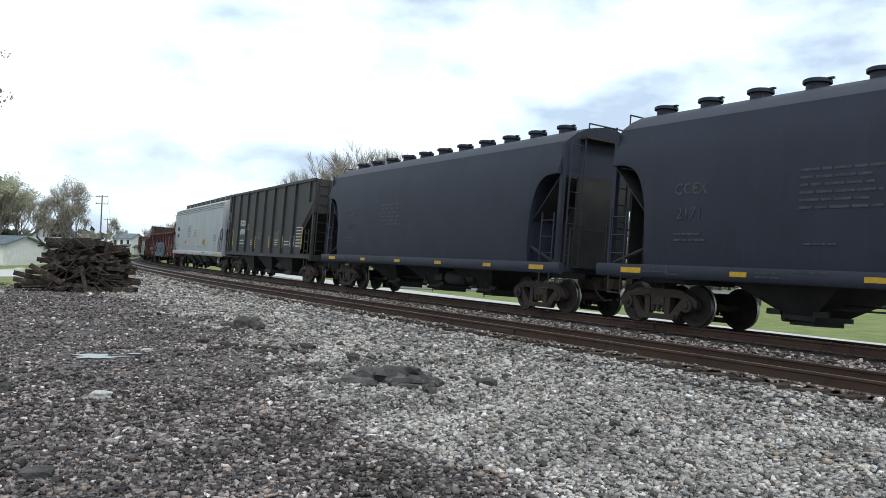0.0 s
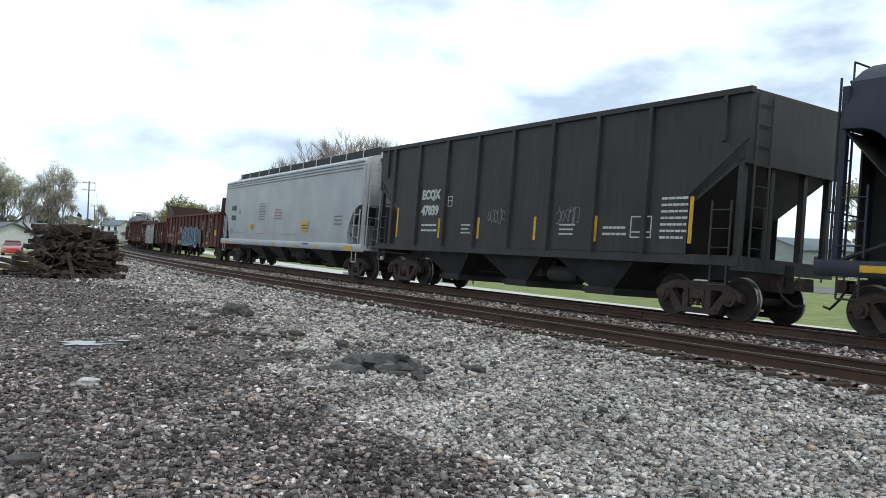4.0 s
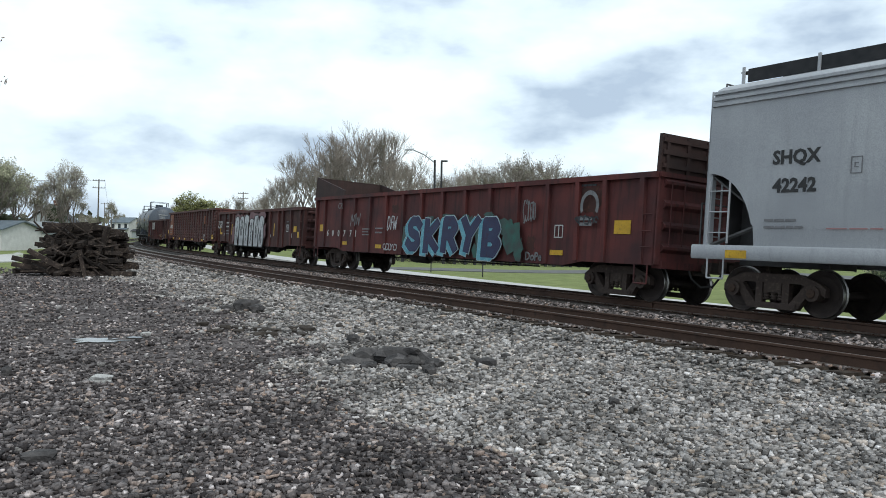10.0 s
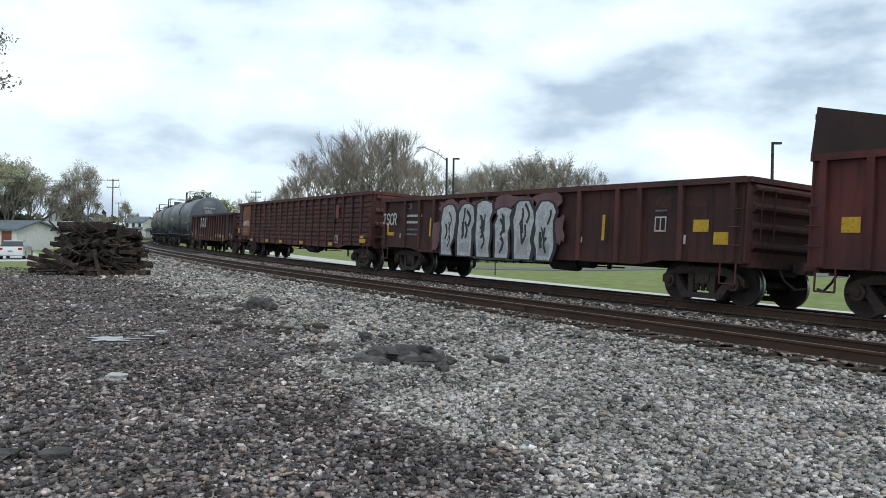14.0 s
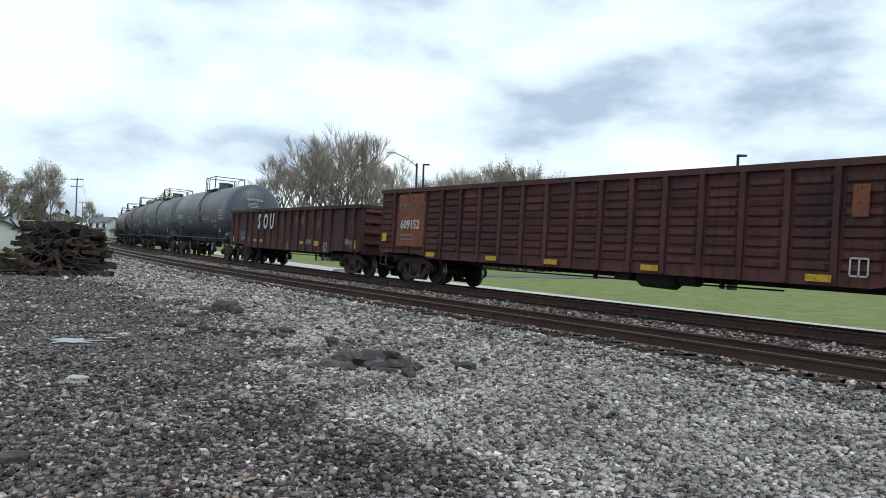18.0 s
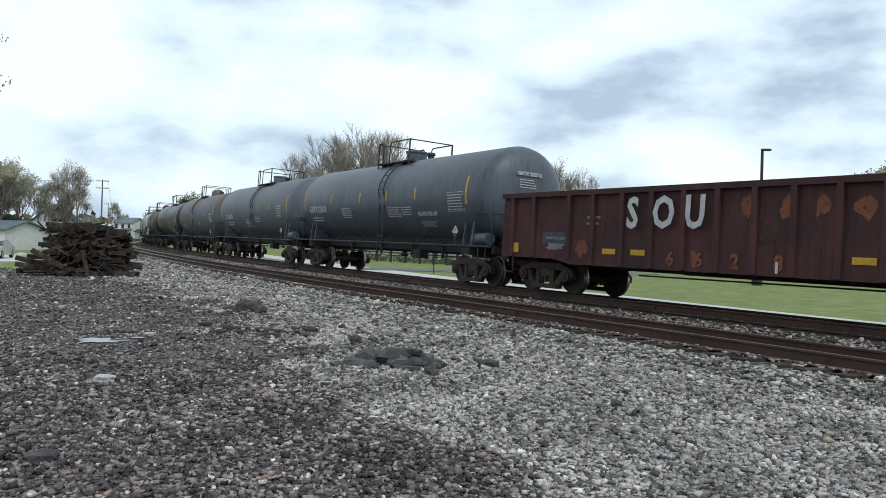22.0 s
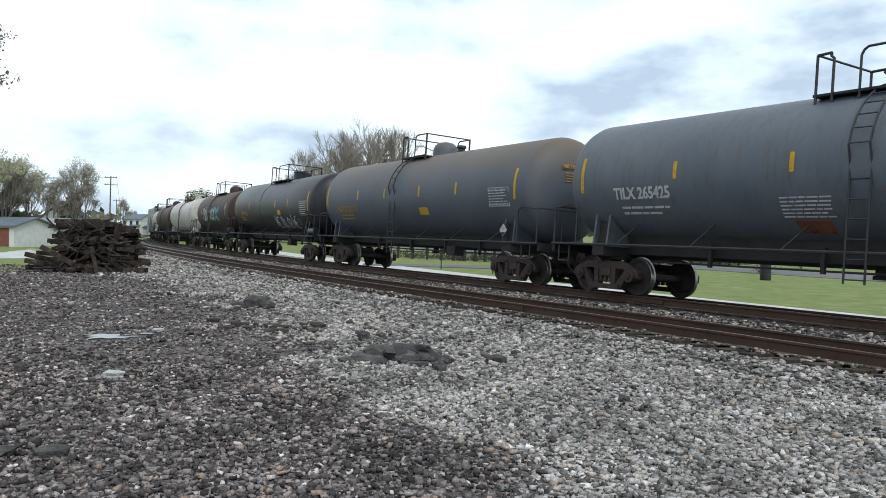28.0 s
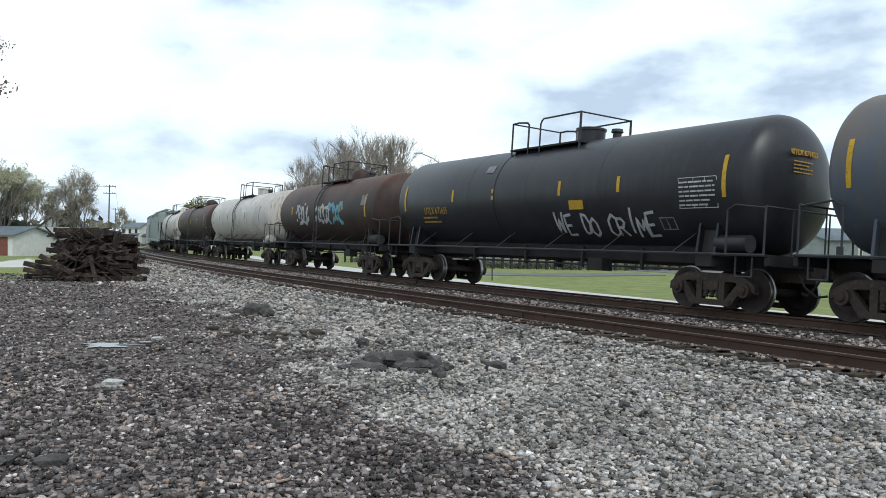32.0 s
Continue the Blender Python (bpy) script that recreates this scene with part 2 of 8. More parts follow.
def lathe(bm, prof, axis="y", n=24):
    """Turn a profile of (along, radius) round an axis through the origin; closed at both ends where the radius is 0."""
    rings = []
    for a, r in prof:
        ring = []
        for i in range(n):
            c, s = math.cos(2 * math.pi * i / n), math.sin(2 * math.pi * i / n)
            p = {"x": (a, r * c, r * s), "y": (r * s, a, r * c), "z": (r * c, r * s, a)}[axis]
            ring.append(bm.verts.new(p))
        rings.append(ring)
    for p, q in zip(rings, rings[1:]):
        for i in range(n):
            j = (i + 1) % n
            bm.faces.new((p[i], p[j], q[j], q[i]))
    bm.faces.new(rings[0][::-1])
    bm.faces.new(rings[-1])
    return bm


def loft(bm, rings, close=True):
    """Skin through rings of the same count of points."""
    rv = [[bm.verts.new(p) for p in ring] for ring in rings]
    n = len(rv[0])
    for p, q in zip(rv, rv[1:]):
        for i in range(n if close else n - 1):
            j = (i + 1) % n
            bm.faces.new((p[i], p[j], q[j], q[i]))
    if close:
        bm.faces.new(rv[0][::-1])
        bm.faces.new(rv[-1])
    return bm


def bevel(bm, w=0.01, seg=1):
    bmesh.ops.bevel(bm, geom=[e for e in bm.edges if len(e.link_faces) == 2 and e.calc_face_angle(0) > 0.6], offset=w, segments=seg, affect="EDGES")
    return bm


def finish(name, bm, material, smooth=0.6):
    bmesh.ops.recalc_face_normals(bm, faces=bm.faces)
    me = bpy.data.meshes.new(name)
    for f in bm.faces:
        f.smooth = True
    for e in bm.edges:
        if len(e.link_faces) != 2 or e.calc_face_angle(3.0) > smooth:
            e.smooth = False
    bm.to_mesh(me)
    bm.free()
    me.materials.append(material)
    return me


def part(name, bm, material, parent, label="", at=None):
    """Link a bmesh, or a mesh that others share, as one part under a thing or a part."""
    me = finish(name, bm, material) if isinstance(bm, bmesh.types.BMesh) else bm
    ob = new(name, me)
    ob.parent = parent
    if at is not None:
        ob.matrix_basis = at
    if label:
        ob["label"] = label
    return ob


def thing(name, label, category, at=None, group="", kind=""):
    ob = new(name)
    ob.empty_display_size = 0.2
    if at is not None:
        ob.matrix_basis = at
    return tagged(ob, label, category, group, kind)


def solid(name, bm, material, label, category="", at=None, group="", kind=""):
    me = finish(name, bm, material) if isinstance(bm, bmesh.types.BMesh) else bm
    ob = new(name, me)
    if at is not None:
        ob.matrix_basis = at
    return tagged(ob, label, category, group, kind)


def B():
    return bmesh.new()


def letters(text, size, material, parent, at, name="lettering", depth=0.004, shear=0.0, bold=0.0, stretch=1.0, label=""):
    """Raised flat lettering as a mesh of its own, in the plane x to the right, z up, facing -y."""
    cu = bpy.data.curves.new(name, "FONT")
    cu.body, cu.size, cu.extrude, cu.shear, cu.offset, cu.align_x, cu.align_y = text, size, depth, shear, bold, "CENTER", "CENTER"
    cu.resolution_u = 2
    tmp = bpy.data.objects.new(name, cu)
    scene.collection.objects.link(tmp)
    bpy.context.view_layer.update()
    me = bpy.data.meshes.new_from_object(tmp.evaluated_get(bpy.context.evaluated_depsgraph_get()))
    bpy.data.objects.remove(tmp)
    bpy.data.curves.remove(cu)
    me.transform(Matrix.Rotation(radians(90), 4, "X") @ Matrix.Diagonal((stretch, 1, 1, 1)))
    me.materials.clear()
    me.materials.append(material)
    return part(name, me, None, parent, label, at)


def bars(rows, material, parent, at, name="stencilled_text", label=""):
    """Writing too small to read: rows of short bars (x, z, length, height), on the plane facing -y."""
    bm = B()
    for x, z, w, h in rows:
        box(bm, x, x + w, -0.003, 0.003, z, z + h)
    return tagged(part(name, bm, material, parent, label, at), label, kind="stuff")


def text_block(w, h, lines, seed):
    rnd = random.Random(seed)
    rows = []
    for i in range(lines):
        z = h - (i + 0.75) * h / lines
        x = 0.0
        while x < w * (0.75 + 0.25 * rnd.random()):
            q = w * rnd.uniform(0.10, 0.25)
            rows.append((x, z, min(q, w - x), h / lines * 0.36))
            x += q + w * 0.03
    return rows


# hand-drawn letters: strokes of x,y points in a unit square
GLYPHS = {
    "S": "0.95,0.84 0.7,1.0 0.3,1.0 0.05,0.8 0.2,0.58 0.8,0.42 0.95,0.2 0.7,0.0 0.3,0.0 0.0,0.16",
    "K": "0.1,1.0 0.1,0.0;0.95,1.0 0.2,0.5 1.0,0.0",
    "R": "0.1,0.0 0.1,1.0 0.65,1.0 0.92,0.78 0.65,0.52 0.15,0.5;0.45,0.5 1.0,0.0",
    "Y": "0.0,1.0 0.5,0.5 1.0,1.0;0.5,0.5 0.42,0.0",
    "B": "0.1,0.0 0.1,1.0 0.7,1.0 0.9,0.77 0.62,0.53 0.15,0.52;0.62,0.53 1.0,0.28 0.72,0.0 0.1,0.0",
    "W": "0.0,1.0 0.2,0.0 0.5,0.72 0.78,0.0 1.0,1.0", "E": "0.9,1.0 0.1,0.96 0.1,0.0 0.95,0.04;0.1,0.5 0.75,0.52",
    "D": "0.1,1.0 0.12,0.0 0.62,0.06 0.95,0.5 0.6,0.94 0.1,1.0", "O": "0.5,1.0 0.12,0.8 0.05,0.3 0.45,0.0 0.9,0.25 0.9,0.75 0.5,1.0",
    "C": "0.95,0.85 0.55,1.0 0.12,0.75 0.08,0.25 0.5,0.0 0.95,0.14", "I": "0.5,1.0 0.46,0.0", "M": "0.0,0.0 0.12,1.0 0.5,0.35 0.85,1.0 1.0,0.0",
    "F": "0.1,0.0 0.14,1.0 0.9,0.96;0.12,0.52 0.7,0.54", "J": "0.1,1.0 0.9,1.0;0.6,1.0 0.6,0.15 0.35,0.0 0.05,0.15"}


def ribbon(bm, pts, w, y):
    """A flat brush stroke of width w through (x, z) points on the plane y, with pointed ends."""
    pts = [Vector(p) for p in pts]
    left, right = [], []
    for i, p in enumerate(pts):
        a, b = pts[max(0, i - 1)], pts[min(len(pts) - 1, i + 1)]
        d = (b - a).normalized()
        n = Vector((-d.y, d.x)) * w / 2
        if i == 0:
            p = p - d * w * 0.3
        if i == len(pts) - 1:
            p = p + d * w * 0.3
        left.append(bm.verts.new((p.x + n.x, y, p.y + n.y)))
        right.append(bm.verts.new((p.x - n.x, y, p.y - n.y)))
    for i in range(len(pts) - 1):
        bm.faces.new((left[i], right[i], right[i + 1], left[i + 1]))


def brush(text, car, x0, x1, z0, z1, w, material, y, seed=0, name="sprayed_letters", label="", rough=0.05, slant=0.0, bend=True, shift=(0.0, 0.0), gap=0.16):
    """Hand-sprayed letters between x0 and x1, each stroke a little out of true."""
    rnd = random.Random(seed)
    bm = B()
    n = len(text)
    adv = (x1 - x0) / n
    k = 0
    for i, ch in enumerate(text):
        if ch not in GLYPHS:
            continue
        jx, jz, js = rnd.uniform(-rough, rough) * adv, rnd.uniform(-rough, rough) * (z1 - z0), 1 + rnd.uniform(-rough, rough)
        for stroke in GLYPHS[ch].split(";"):
            uv = [tuple(float(c) for c in q.split(",")) for q in stroke.split()]
            if bend and len(uv) > 4:
                uv = smooth_line(uv, 3)
            else:
                uv = [tuple(Vector(a).lerp(Vector(b), j / 5)) for a, b in zip(uv, uv[1:]) for j in range(5)] + [uv[-1]]
            pts = []
            for u, v in uv:
                v = v * js
                pts.append((x0 + adv * (i + gap / 2 + u * (1 - gap)) + slant * (z1 - z0) * (v - 0.5) + jx + shift[0], z0 + (z1 - z0) * v + jz + shift[1]))
            ribbon(bm, pts, w, y - 0.0004 * k)
            k += 1
    return part(name, bm, material, car, label)


def block_letters(text, car, x0, x1, z0, z1, w, material, y, name, label, shift=(0.0, 0.0), gap=0.36, slant=0.06):
    """Fat square-cut letters: each straight run of a stroke is a bar of width w, with a corner plate at each bend."""
    adv = (x1 - x0) / len(text)
    k = 0
    for i, ch in enumerate(text):
        bm = B()
        lean = (0.03, -0.02, 0.02, 0.05, -0.03)[i % 5]
        low, high = z0 - 0.46 * w + shift[1] + lean, z1 + 0.46 * w + shift[1] + lean
        for stroke in GLYPHS[ch].split(";"):
            pts = []
            for q in stroke.split():
                u, v = (float(c) for c in q.split(","))
                pts.append(Vector((x0 + adv * (i + gap / 2 + u * (1 - gap)) + (slant + lean) * (v - 0.5) + shift[0], z0 + (z1 - z0) * v + lean + shift[1])))
            for j, (a, b) in enumerate(zip(pts, pts[1:])):
                d = (b - a).normalized()
                n = Vector((-d.y, d.x)) * w / 2
                a2 = a - d * (w * 0.42 if j == 0 else 0.0)
                b2 = b + d * (w * 0.42 if j == len(pts) - 2 else 0.0)
                bm.faces.new([bm.verts.new((q.x, y - 0.00012 * k, min(max(q.y, low), high))) for q in (a2 + n, a2 - n, b2 - n, b2 + n)])
                k += 1
                if j:
                    bm.faces.new([bm.verts.new((a.x + w / 2 * math.cos(t_), y - 0.00012 * k, a.y + w / 2 * math.sin(t_))) for t_ in np.linspace(0, 2 * math.pi, 11)[:-1]])
                    k += 1
        part(name, bm, material, car, label)


def smooth_line(pts, n=12):
    out = []
    for i in range(len(pts) - 1):
        p0, p1, p2, p3 = (Vector(pts[max(0, min(len(pts) - 1, i + k))]) for k in (-1, 0, 1, 2))
        for j in range(n):
            t = j / n
            v = 0.5 * ((2 * p1) + (p2 - p0) * t + (2 * p0 - 5 * p1 + 4 * p2 - p3) * t * t + (3 * p1 - p0 - 3 * p2 + p3) * t ** 3)
            out.append((v.x, v.y))
    out.append(tuple(pts[-1][:2]))
    return out


def blot(car, spots, y, material, name, label):
    """Ragged flat patches (x, z, width, height) of paint or rust on the plane y."""
    bm = B()
    for i, (x, z, w, h) in enumerate(spots):
        r = random.Random(int(x * 97 + z * 31))
        bm.faces.new([bm.verts.new((x + w / 2 * r.uniform(0.6, 1.1) * math.copysign(abs(math.cos(a)) ** 0.6, math.cos(a)), y - 0.0004 * i, z + h / 2 * r.uniform(0.6, 1.1) * math.copysign(abs(math.sin(a)) ** 0.6, math.sin(a))))
                      for a in np.linspace(0, 2 * math.pi, 19)[:-1]])
    return tagged(part(name, bm, material, car, label), label, kind="stuff")


# ---------------------------------------------------------------- the line of the two tracks
HEAD0, FOOT = -0.5505, 15.142
STEP = 0.5
S0 = -200.0
_s = np.arange(S0, 420.0, STEP)
_k = np.interp(_s, [-1000, 10, 30, 60, 100, 140, 1000], [0.50, 0.50, 3.07, 1.01, 1.64, 2.66, 2.66]) / 1000
_h = np.concatenate([[0], np.cumsum((_k[1:] + _k[:-1]) / 2 * STEP)])
_i0 = int(round(-S0 / STEP))
_h = _h - _h[_i0] + HEAD0
_x = np.concatenate([[0], np.cumsum((np.sin(_h[1:]) + np.sin(_h[:-1])) / 2 * STEP)])
_y = np.concatenate([[0], np.cumsum((np.cos(_h[1:]) + np.cos(_h[:-1])) / 2 * STEP)])
_x = _x - _x[_i0] + FOOT * math.cos(HEAD0)
_y = _y - _y[_i0] - FOOT * math.sin(HEAD0)
TILT = radians(3.6)       # superelevation of the train's track
TILT_NEAR = radians(3.0)
SPACING = 4.07


def grade(s):
    """How far the line has fallen s metres along."""
    return -0.137 * (np.clip(s - 8.0, 0, 100) / 46) ** 1.515


def line(s, lat=0.0, z=0.0):
    """A point lat metres beyond the train track's centre line, s metres along it, away from the camera."""
    h = np.interp(s, _s, _h)
    return Vector((np.interp(s, _s, _x) + lat * math.cos(h), np.interp(s, _s, _y) - lat * math.sin(h), z))


def rail_place(s, off, tilt, y, z):
    """A point of a canted track: y across from its centre (+ is away from the camera), z over its railheads."""
    c = -0.75 * math.sin(tilt)
    return line(s, off + y * math.cos(tilt) + z * math.sin(tilt), c + z * math.cos(tilt) - y * math.sin(tilt) + grade(s))


def truck_point(s):
    return line(s, 0.0, -0.75 * math.sin(TILT) + grade(s))


def car_pose(s, wheelbase):
    """Pose of a car whose centre is at s, x ahead (towards smaller s), y away from the camera, z up from the railheads."""
    a, b = truck_point(s - wheelbase / 2), truck_point(s + wheelbase / 2)
    d = a - b
    return Matrix.Translation((a + b) / 2) @ Matrix.Rotation(math.atan2(d.y, d.x), 4, "Z") @ Matrix.Rotation(-TILT, 4, "X")

# ---------------------------------------------------------------- ground, ballast, tracks
GROUND = -0.22
FAR_LOW = -0.95


def lateral(x, y, along=False):
    """Signed distance from the train track's centre line (arrays), + beyond it; with along, the place on the line too."""
    best = np.full(x.shape, 1e9)
    out, at = np.zeros(x.shape), np.zeros(x.shape)
    for i in range(0, len(_s), 8):
        d = (x - _x[i]) ** 2 + (y - _y[i]) ** 2
        w = d < best
        best = np.where(w, d, best)
        at = np.where(w, _s[i], at)
        out = np.where(w, (x - _x[i]) * math.cos(_h[i]) - (y - _y[i]) * math.sin(_h[i]), out)
    return (out, at) if along else out


def ground_height(x, y):
    lat, at = lateral(x, y, True)
    near = GROUND + grade(at) * np.clip((lat + 17) / 8, 0, 1) - 0.03 * np.clip((-6.5 - lat) / 6, 0, 1)
    z = np.interp(lat, [-3000, -6.8, -6.0, 1.0, 2.5, 3000], [0, 0, -0.6, -0.9, FAR_LOW, FAR_LOW])
    z = np.where(lat < -6.0, near + np.minimum(z, 0) * 0.4, z)
    dip = np.clip((y - 38) / 22, 0, 1) * np.clip((-9 - lat) / 4, 0, 1)
    rough = np.clip(1 - np.hypot(x, y - 8) / 40, 0, 1) * (lat < -6.9)
    z = z + rough * 0.022 * (np.sin(x * 2.1 + 1.3 * np.sin(y * 1.7)) * np.sin(y * 1.9 + 0.8 * np.sin(x * 2.3)))
    return z - 0.72 * dip * dip * (3 - 2 * dip)


def bed_top(x, y):
    """Height of the near ballast shoulder, or of the ground where that is higher."""
    lat, at = lateral(x, y, True)
    return np.maximum(ground_height(x, y), np.interp(lat, [-6.72, -5.85, -5.3], [-0.56, -0.235, -0.22]) + grade(at))


def cinder(x, y):
    """1 on the dark cindery yard, 0 on the pale ballast, ragged between."""
    edge = np.interp(y, [0, 5.2, 9, 16, 28, 40], [1.9, 0.5, -0.9, -3.4, -10.4, -19])
    wob = 0.55 * np.sin(1.3 * y + 2 * np.sin(0.7 * x)) + 0.35 * np.sin(3.1 * y + 1.7 * x) + 0.25 * np.sin(5.3 * x - 2.2 * y)
    return np.clip(0.5 + (edge - x + wob * 0.9) / (0.9 + 0.06 * y), 0, 1)


def graded(lo, hi, fine, grow, start=0.0):
    a = [start]
    st = fine
    while a[-1] < hi:
        a.append(a[-1] + st)
        st *= grow
    b = [start]
    st = fine
    while b[-1] > lo:
        b.append(b[-1] - st)
        st *= grow
    return np.array(sorted(set(a + b)))


gx = graded(-1800, 1800, 0.35, 1.045, -2.0)
gy = graded(-1500, 2200, 0.35, 1.045, 9.0)
GX, GY = np.meshgrid(gx, gy)
GZ = ground_height(GX, GY)
verts = np.stack([GX, GY, GZ], -1).reshape(-1, 3)
nx, ny = len(gx), len(gy)
idx = np.arange(nx * ny).reshape(ny, nx)
quads = np.stack([idx[:-1, :-1], idx[:-1, 1:], idx[1:, 1:], idx[1:, :-1]], -1).reshape(-1, 4)
me = bpy.data.meshes.new("ground")
me.from_pydata(verts.tolist(), [], quads.tolist())
for p in me.polygons:
    p.use_smooth = True
ground = tagged(new("ground", me), "dark cindery soil and pale gravel running out to grass", "ground", kind="structure")


def ground_material():
    m = bpy.data.materials.new("gravelly_soil_and_grass")
    m.use_nodes = True
    n, l = m.node_tree.nodes, m.node_tree.links
    b = n["Principled BSDF"]
    b.inputs["Roughness"].default_value = 0.95
    b.inputs["Specular IOR Level"].default_value = 0.15
    pos = n.new("ShaderNodeNewGeometry").outputs["Position"]

    def tex(sc, det=6.0):
        t = n.new("ShaderNodeTexNoise")
        t.inputs["Scale"].default_value, t.inputs["Detail"].default_value = sc, det
        l.new(pos, t.inputs["Vector"])
        return t.outputs["Fac"]

    def ramp(fac, stops):
        r = n.new("ShaderNodeValToRGB")
        while len(r.color_ramp.elements) < len(stops):
            r.color_ramp.elements.new(0.5)
        for e, (p, c) in zip(r.color_ramp.elements, stops):
            e.position, e.color = p, (*c, 1)
        l.new(fac, r.inputs["Fac"])
        return r.outputs["Color"]

    def math_node(op, a, bb):
        k = n.new("ShaderNodeMath")
        k.operation = op
        for i, v in enumerate((a, bb)):
            if isinstance(v, (int, float)):
                k.inputs[i].default_value = v
            else:
                l.new(v, k.inputs[i])
        return k.outputs["Value"]

    def blend(fac, a, bb):
        x = n.new("ShaderNodeMix")
        x.data_type = "RGBA"
        l.new(fac, x.inputs["Factor"])
        l.new(a, x.inputs["A"])
        l.new(bb, x.inputs["B"])
        return x.outputs["Result"]

    pebble = n.new("ShaderNodeTexVoronoi")
    pebble.inputs["Scale"].default_value = 22.0
    l.new(pos, pebble.inputs["Vector"])
    pv = n.new("ShaderNodeSeparateColor")
    l.new(pebble.outputs["Color"], pv.inputs[0])
    gravel = ramp(pv.outputs[0], ((0.0, (0.06, 0.055, 0.05)), (0.5, (0.19, 0.18, 0.168)), (1.0, (0.42, 0.40, 0.37))))
    soil = ramp(tex(3.0, 9.0), ((0.3, (0.066, 0.056, 0.055)), (0.55, (0.118, 0.102, 0.099)), (0.75, (0.185, 0.164, 0.158))))
    grass = ramp(tex(1.4, 9.0), ((0.3, (0.138, 0.165, 0.060)), (0.55, (0.182, 0.212, 0.078)), (0.75, (0.235, 0.25, 0.105))))
    ca = n.new("ShaderNodeAttribute")
    ca.attribute_name = "cinder"
    rng = n.new("ShaderNodeMapRange")
    rng.inputs["From Min"].default_value, rng.inputs["From Max"].default_value = 0.7, 0.3
    l.new(math_node("ADD", ca.outputs["Fac"], math_node("MULTIPLY", math_node("SUBTRACT", tex(2.2, 7.0), 0.5), 0.9)), rng.inputs["Value"])
    near = blend(rng.outputs["Result"], soil, gravel)
    # grass begins beyond the line and far off on the left
    att = n.new("ShaderNodeAttribute")
    att.attribute_name = "green"
    gfac = n.new("ShaderNodeMapRange")
    gfac.inputs["From Min"].default_value, gfac.inputs["From Max"].default_value = 0.45, 0.6
    l.new(math_node("ADD", att.outputs["Fac"], math_node("MULTIPLY", math_node("SUBTRACT", tex(0.9), 0.5), 0.5)), gfac.inputs["Value"])
    col = blend(gfac.outputs["Result"], near, grass)
    l.new(col, b.inputs["Base Color"])
    bp = n.new("ShaderNodeBump")
    bp.inputs["Strength"].default_value, bp.inputs["Distance"].default_value = 0.7, 0.03
    l.new(math_node("ADD", pebble.outputs["Distance"], math_node("MULTIPLY", tex(9.0, 8.0), 0.8)), bp.inputs["Height"])
    l.new(bp.outputs["Normal"], b.inputs["Normal"])
    return m


# where grass grows: beyond the far verge, and left of the yard
green = me.attributes.new("green", "FLOAT", "POINT")
lat_all = lateral(GX, GY)
g1 = np.clip((lat_all - 8.5) / 0.8, 0, 1)
left_k = np.clip((-GX - 15.0 - 0.06 * (GY - 30)) / 1.2, 0, 1) * np.clip((GY - 29) / 3, 0, 1) + np.clip((GY - 75) / 10, 0, 1) * (lat_all < -8)
green.data.foreach_set("value", np.clip(g1 + left_k, 0, 1).astype(np.float32).ravel())
cin = me.attributes.new("cinder", "FLOAT", "POINT")
cin.data.foreach_set("value", cinder(GX, GY).astype(np.float32).ravel())
me.materials.append(ground_material())

ballast_mat = surface("crushed_stone_ballast", (0.10, 0.094, 0.087), (0.155, 0.147, 0.136), 9.0, 0.95, 0, 1.0, fine=26, object_space=False, third=(0.06, 0.054, 0.05))
dark_ballast = surface("sooty_ballast", (0.035, 0.029, 0.025), (0.060, 0.052, 0.046), 7.0, 0.95, 0, 1.0, fine=26, object_space=False)


def swept(name, prof, off, tilt, s0, s1, step, material, label="", category="", kind="structure", parent=None):
    """A cross-section of (y, z) carried along a canted track."""
    bm = B()
    loft(bm, [[rail_place(s, off, tilt, y, z) for y, z in prof] for s in np.arange(s0, s1 + step / 2, step)])
    if parent is not None:
        return part(name, bm, material, parent, label)
    return solid(name, bm, material, label, category, kind=kind)


# the two ballast beds
swept("ballast_bed", [(-1.95, -0.5), (-1.9, -0.24), (-1.35, -0.22), (1.35, -0.22), (1.75, -0.24), (2.75, -0.72), (2.75, -1.2), (-1.95, -1.2)], 0, TILT, -120, 330, 3,
                dark_ballast, "dark sooty ballast bed under the canted track", "ballast")
swept("ballast_bed", [(-2.6, -0.64), (-1.75, -0.285), (-1.3, -0.255), (1.3, -0.215), (1.7, -0.135), (2.12, -0.10), (2.12, -1.2), (-2.6, -1.2)], -SPACING, TILT_NEAR, -120, 330, 3,
                 ballast_mat, "grey crushed-stone ballast bed", "ballast")

brown_ballast = surface("oil_brown_ballast", (0.040, 0.031, 0.025), (0.066, 0.053, 0.043), 7.0, 0.95, 0, 1.0, fine=26, object_space=False, third=(0.11, 0.10, 0.09))
swept("ballast_bed", [(-0.72, -0.3), (0.72, -0.3), (0.72, -0.207), (-0.72, -0.21)], -SPACING, TILT_NEAR, -100, 320, 3, brown_ballast, "brown oily ballast between the rails", "ballast")

RAIL = [(-0.076, -0.20), (0.076, -0.20), (0.076, -0.187), (0.012, -0.165), (0.010, -0.05), (0.037, -0.036), (0.037, -0.008), (0.028, 0.0),
        (-0.028, 0.0), (-0.037, -0.008), (-0.037, -0.036), (-0.010, -0.05), (-0.012, -0.165), (-0.076, -0.187)]


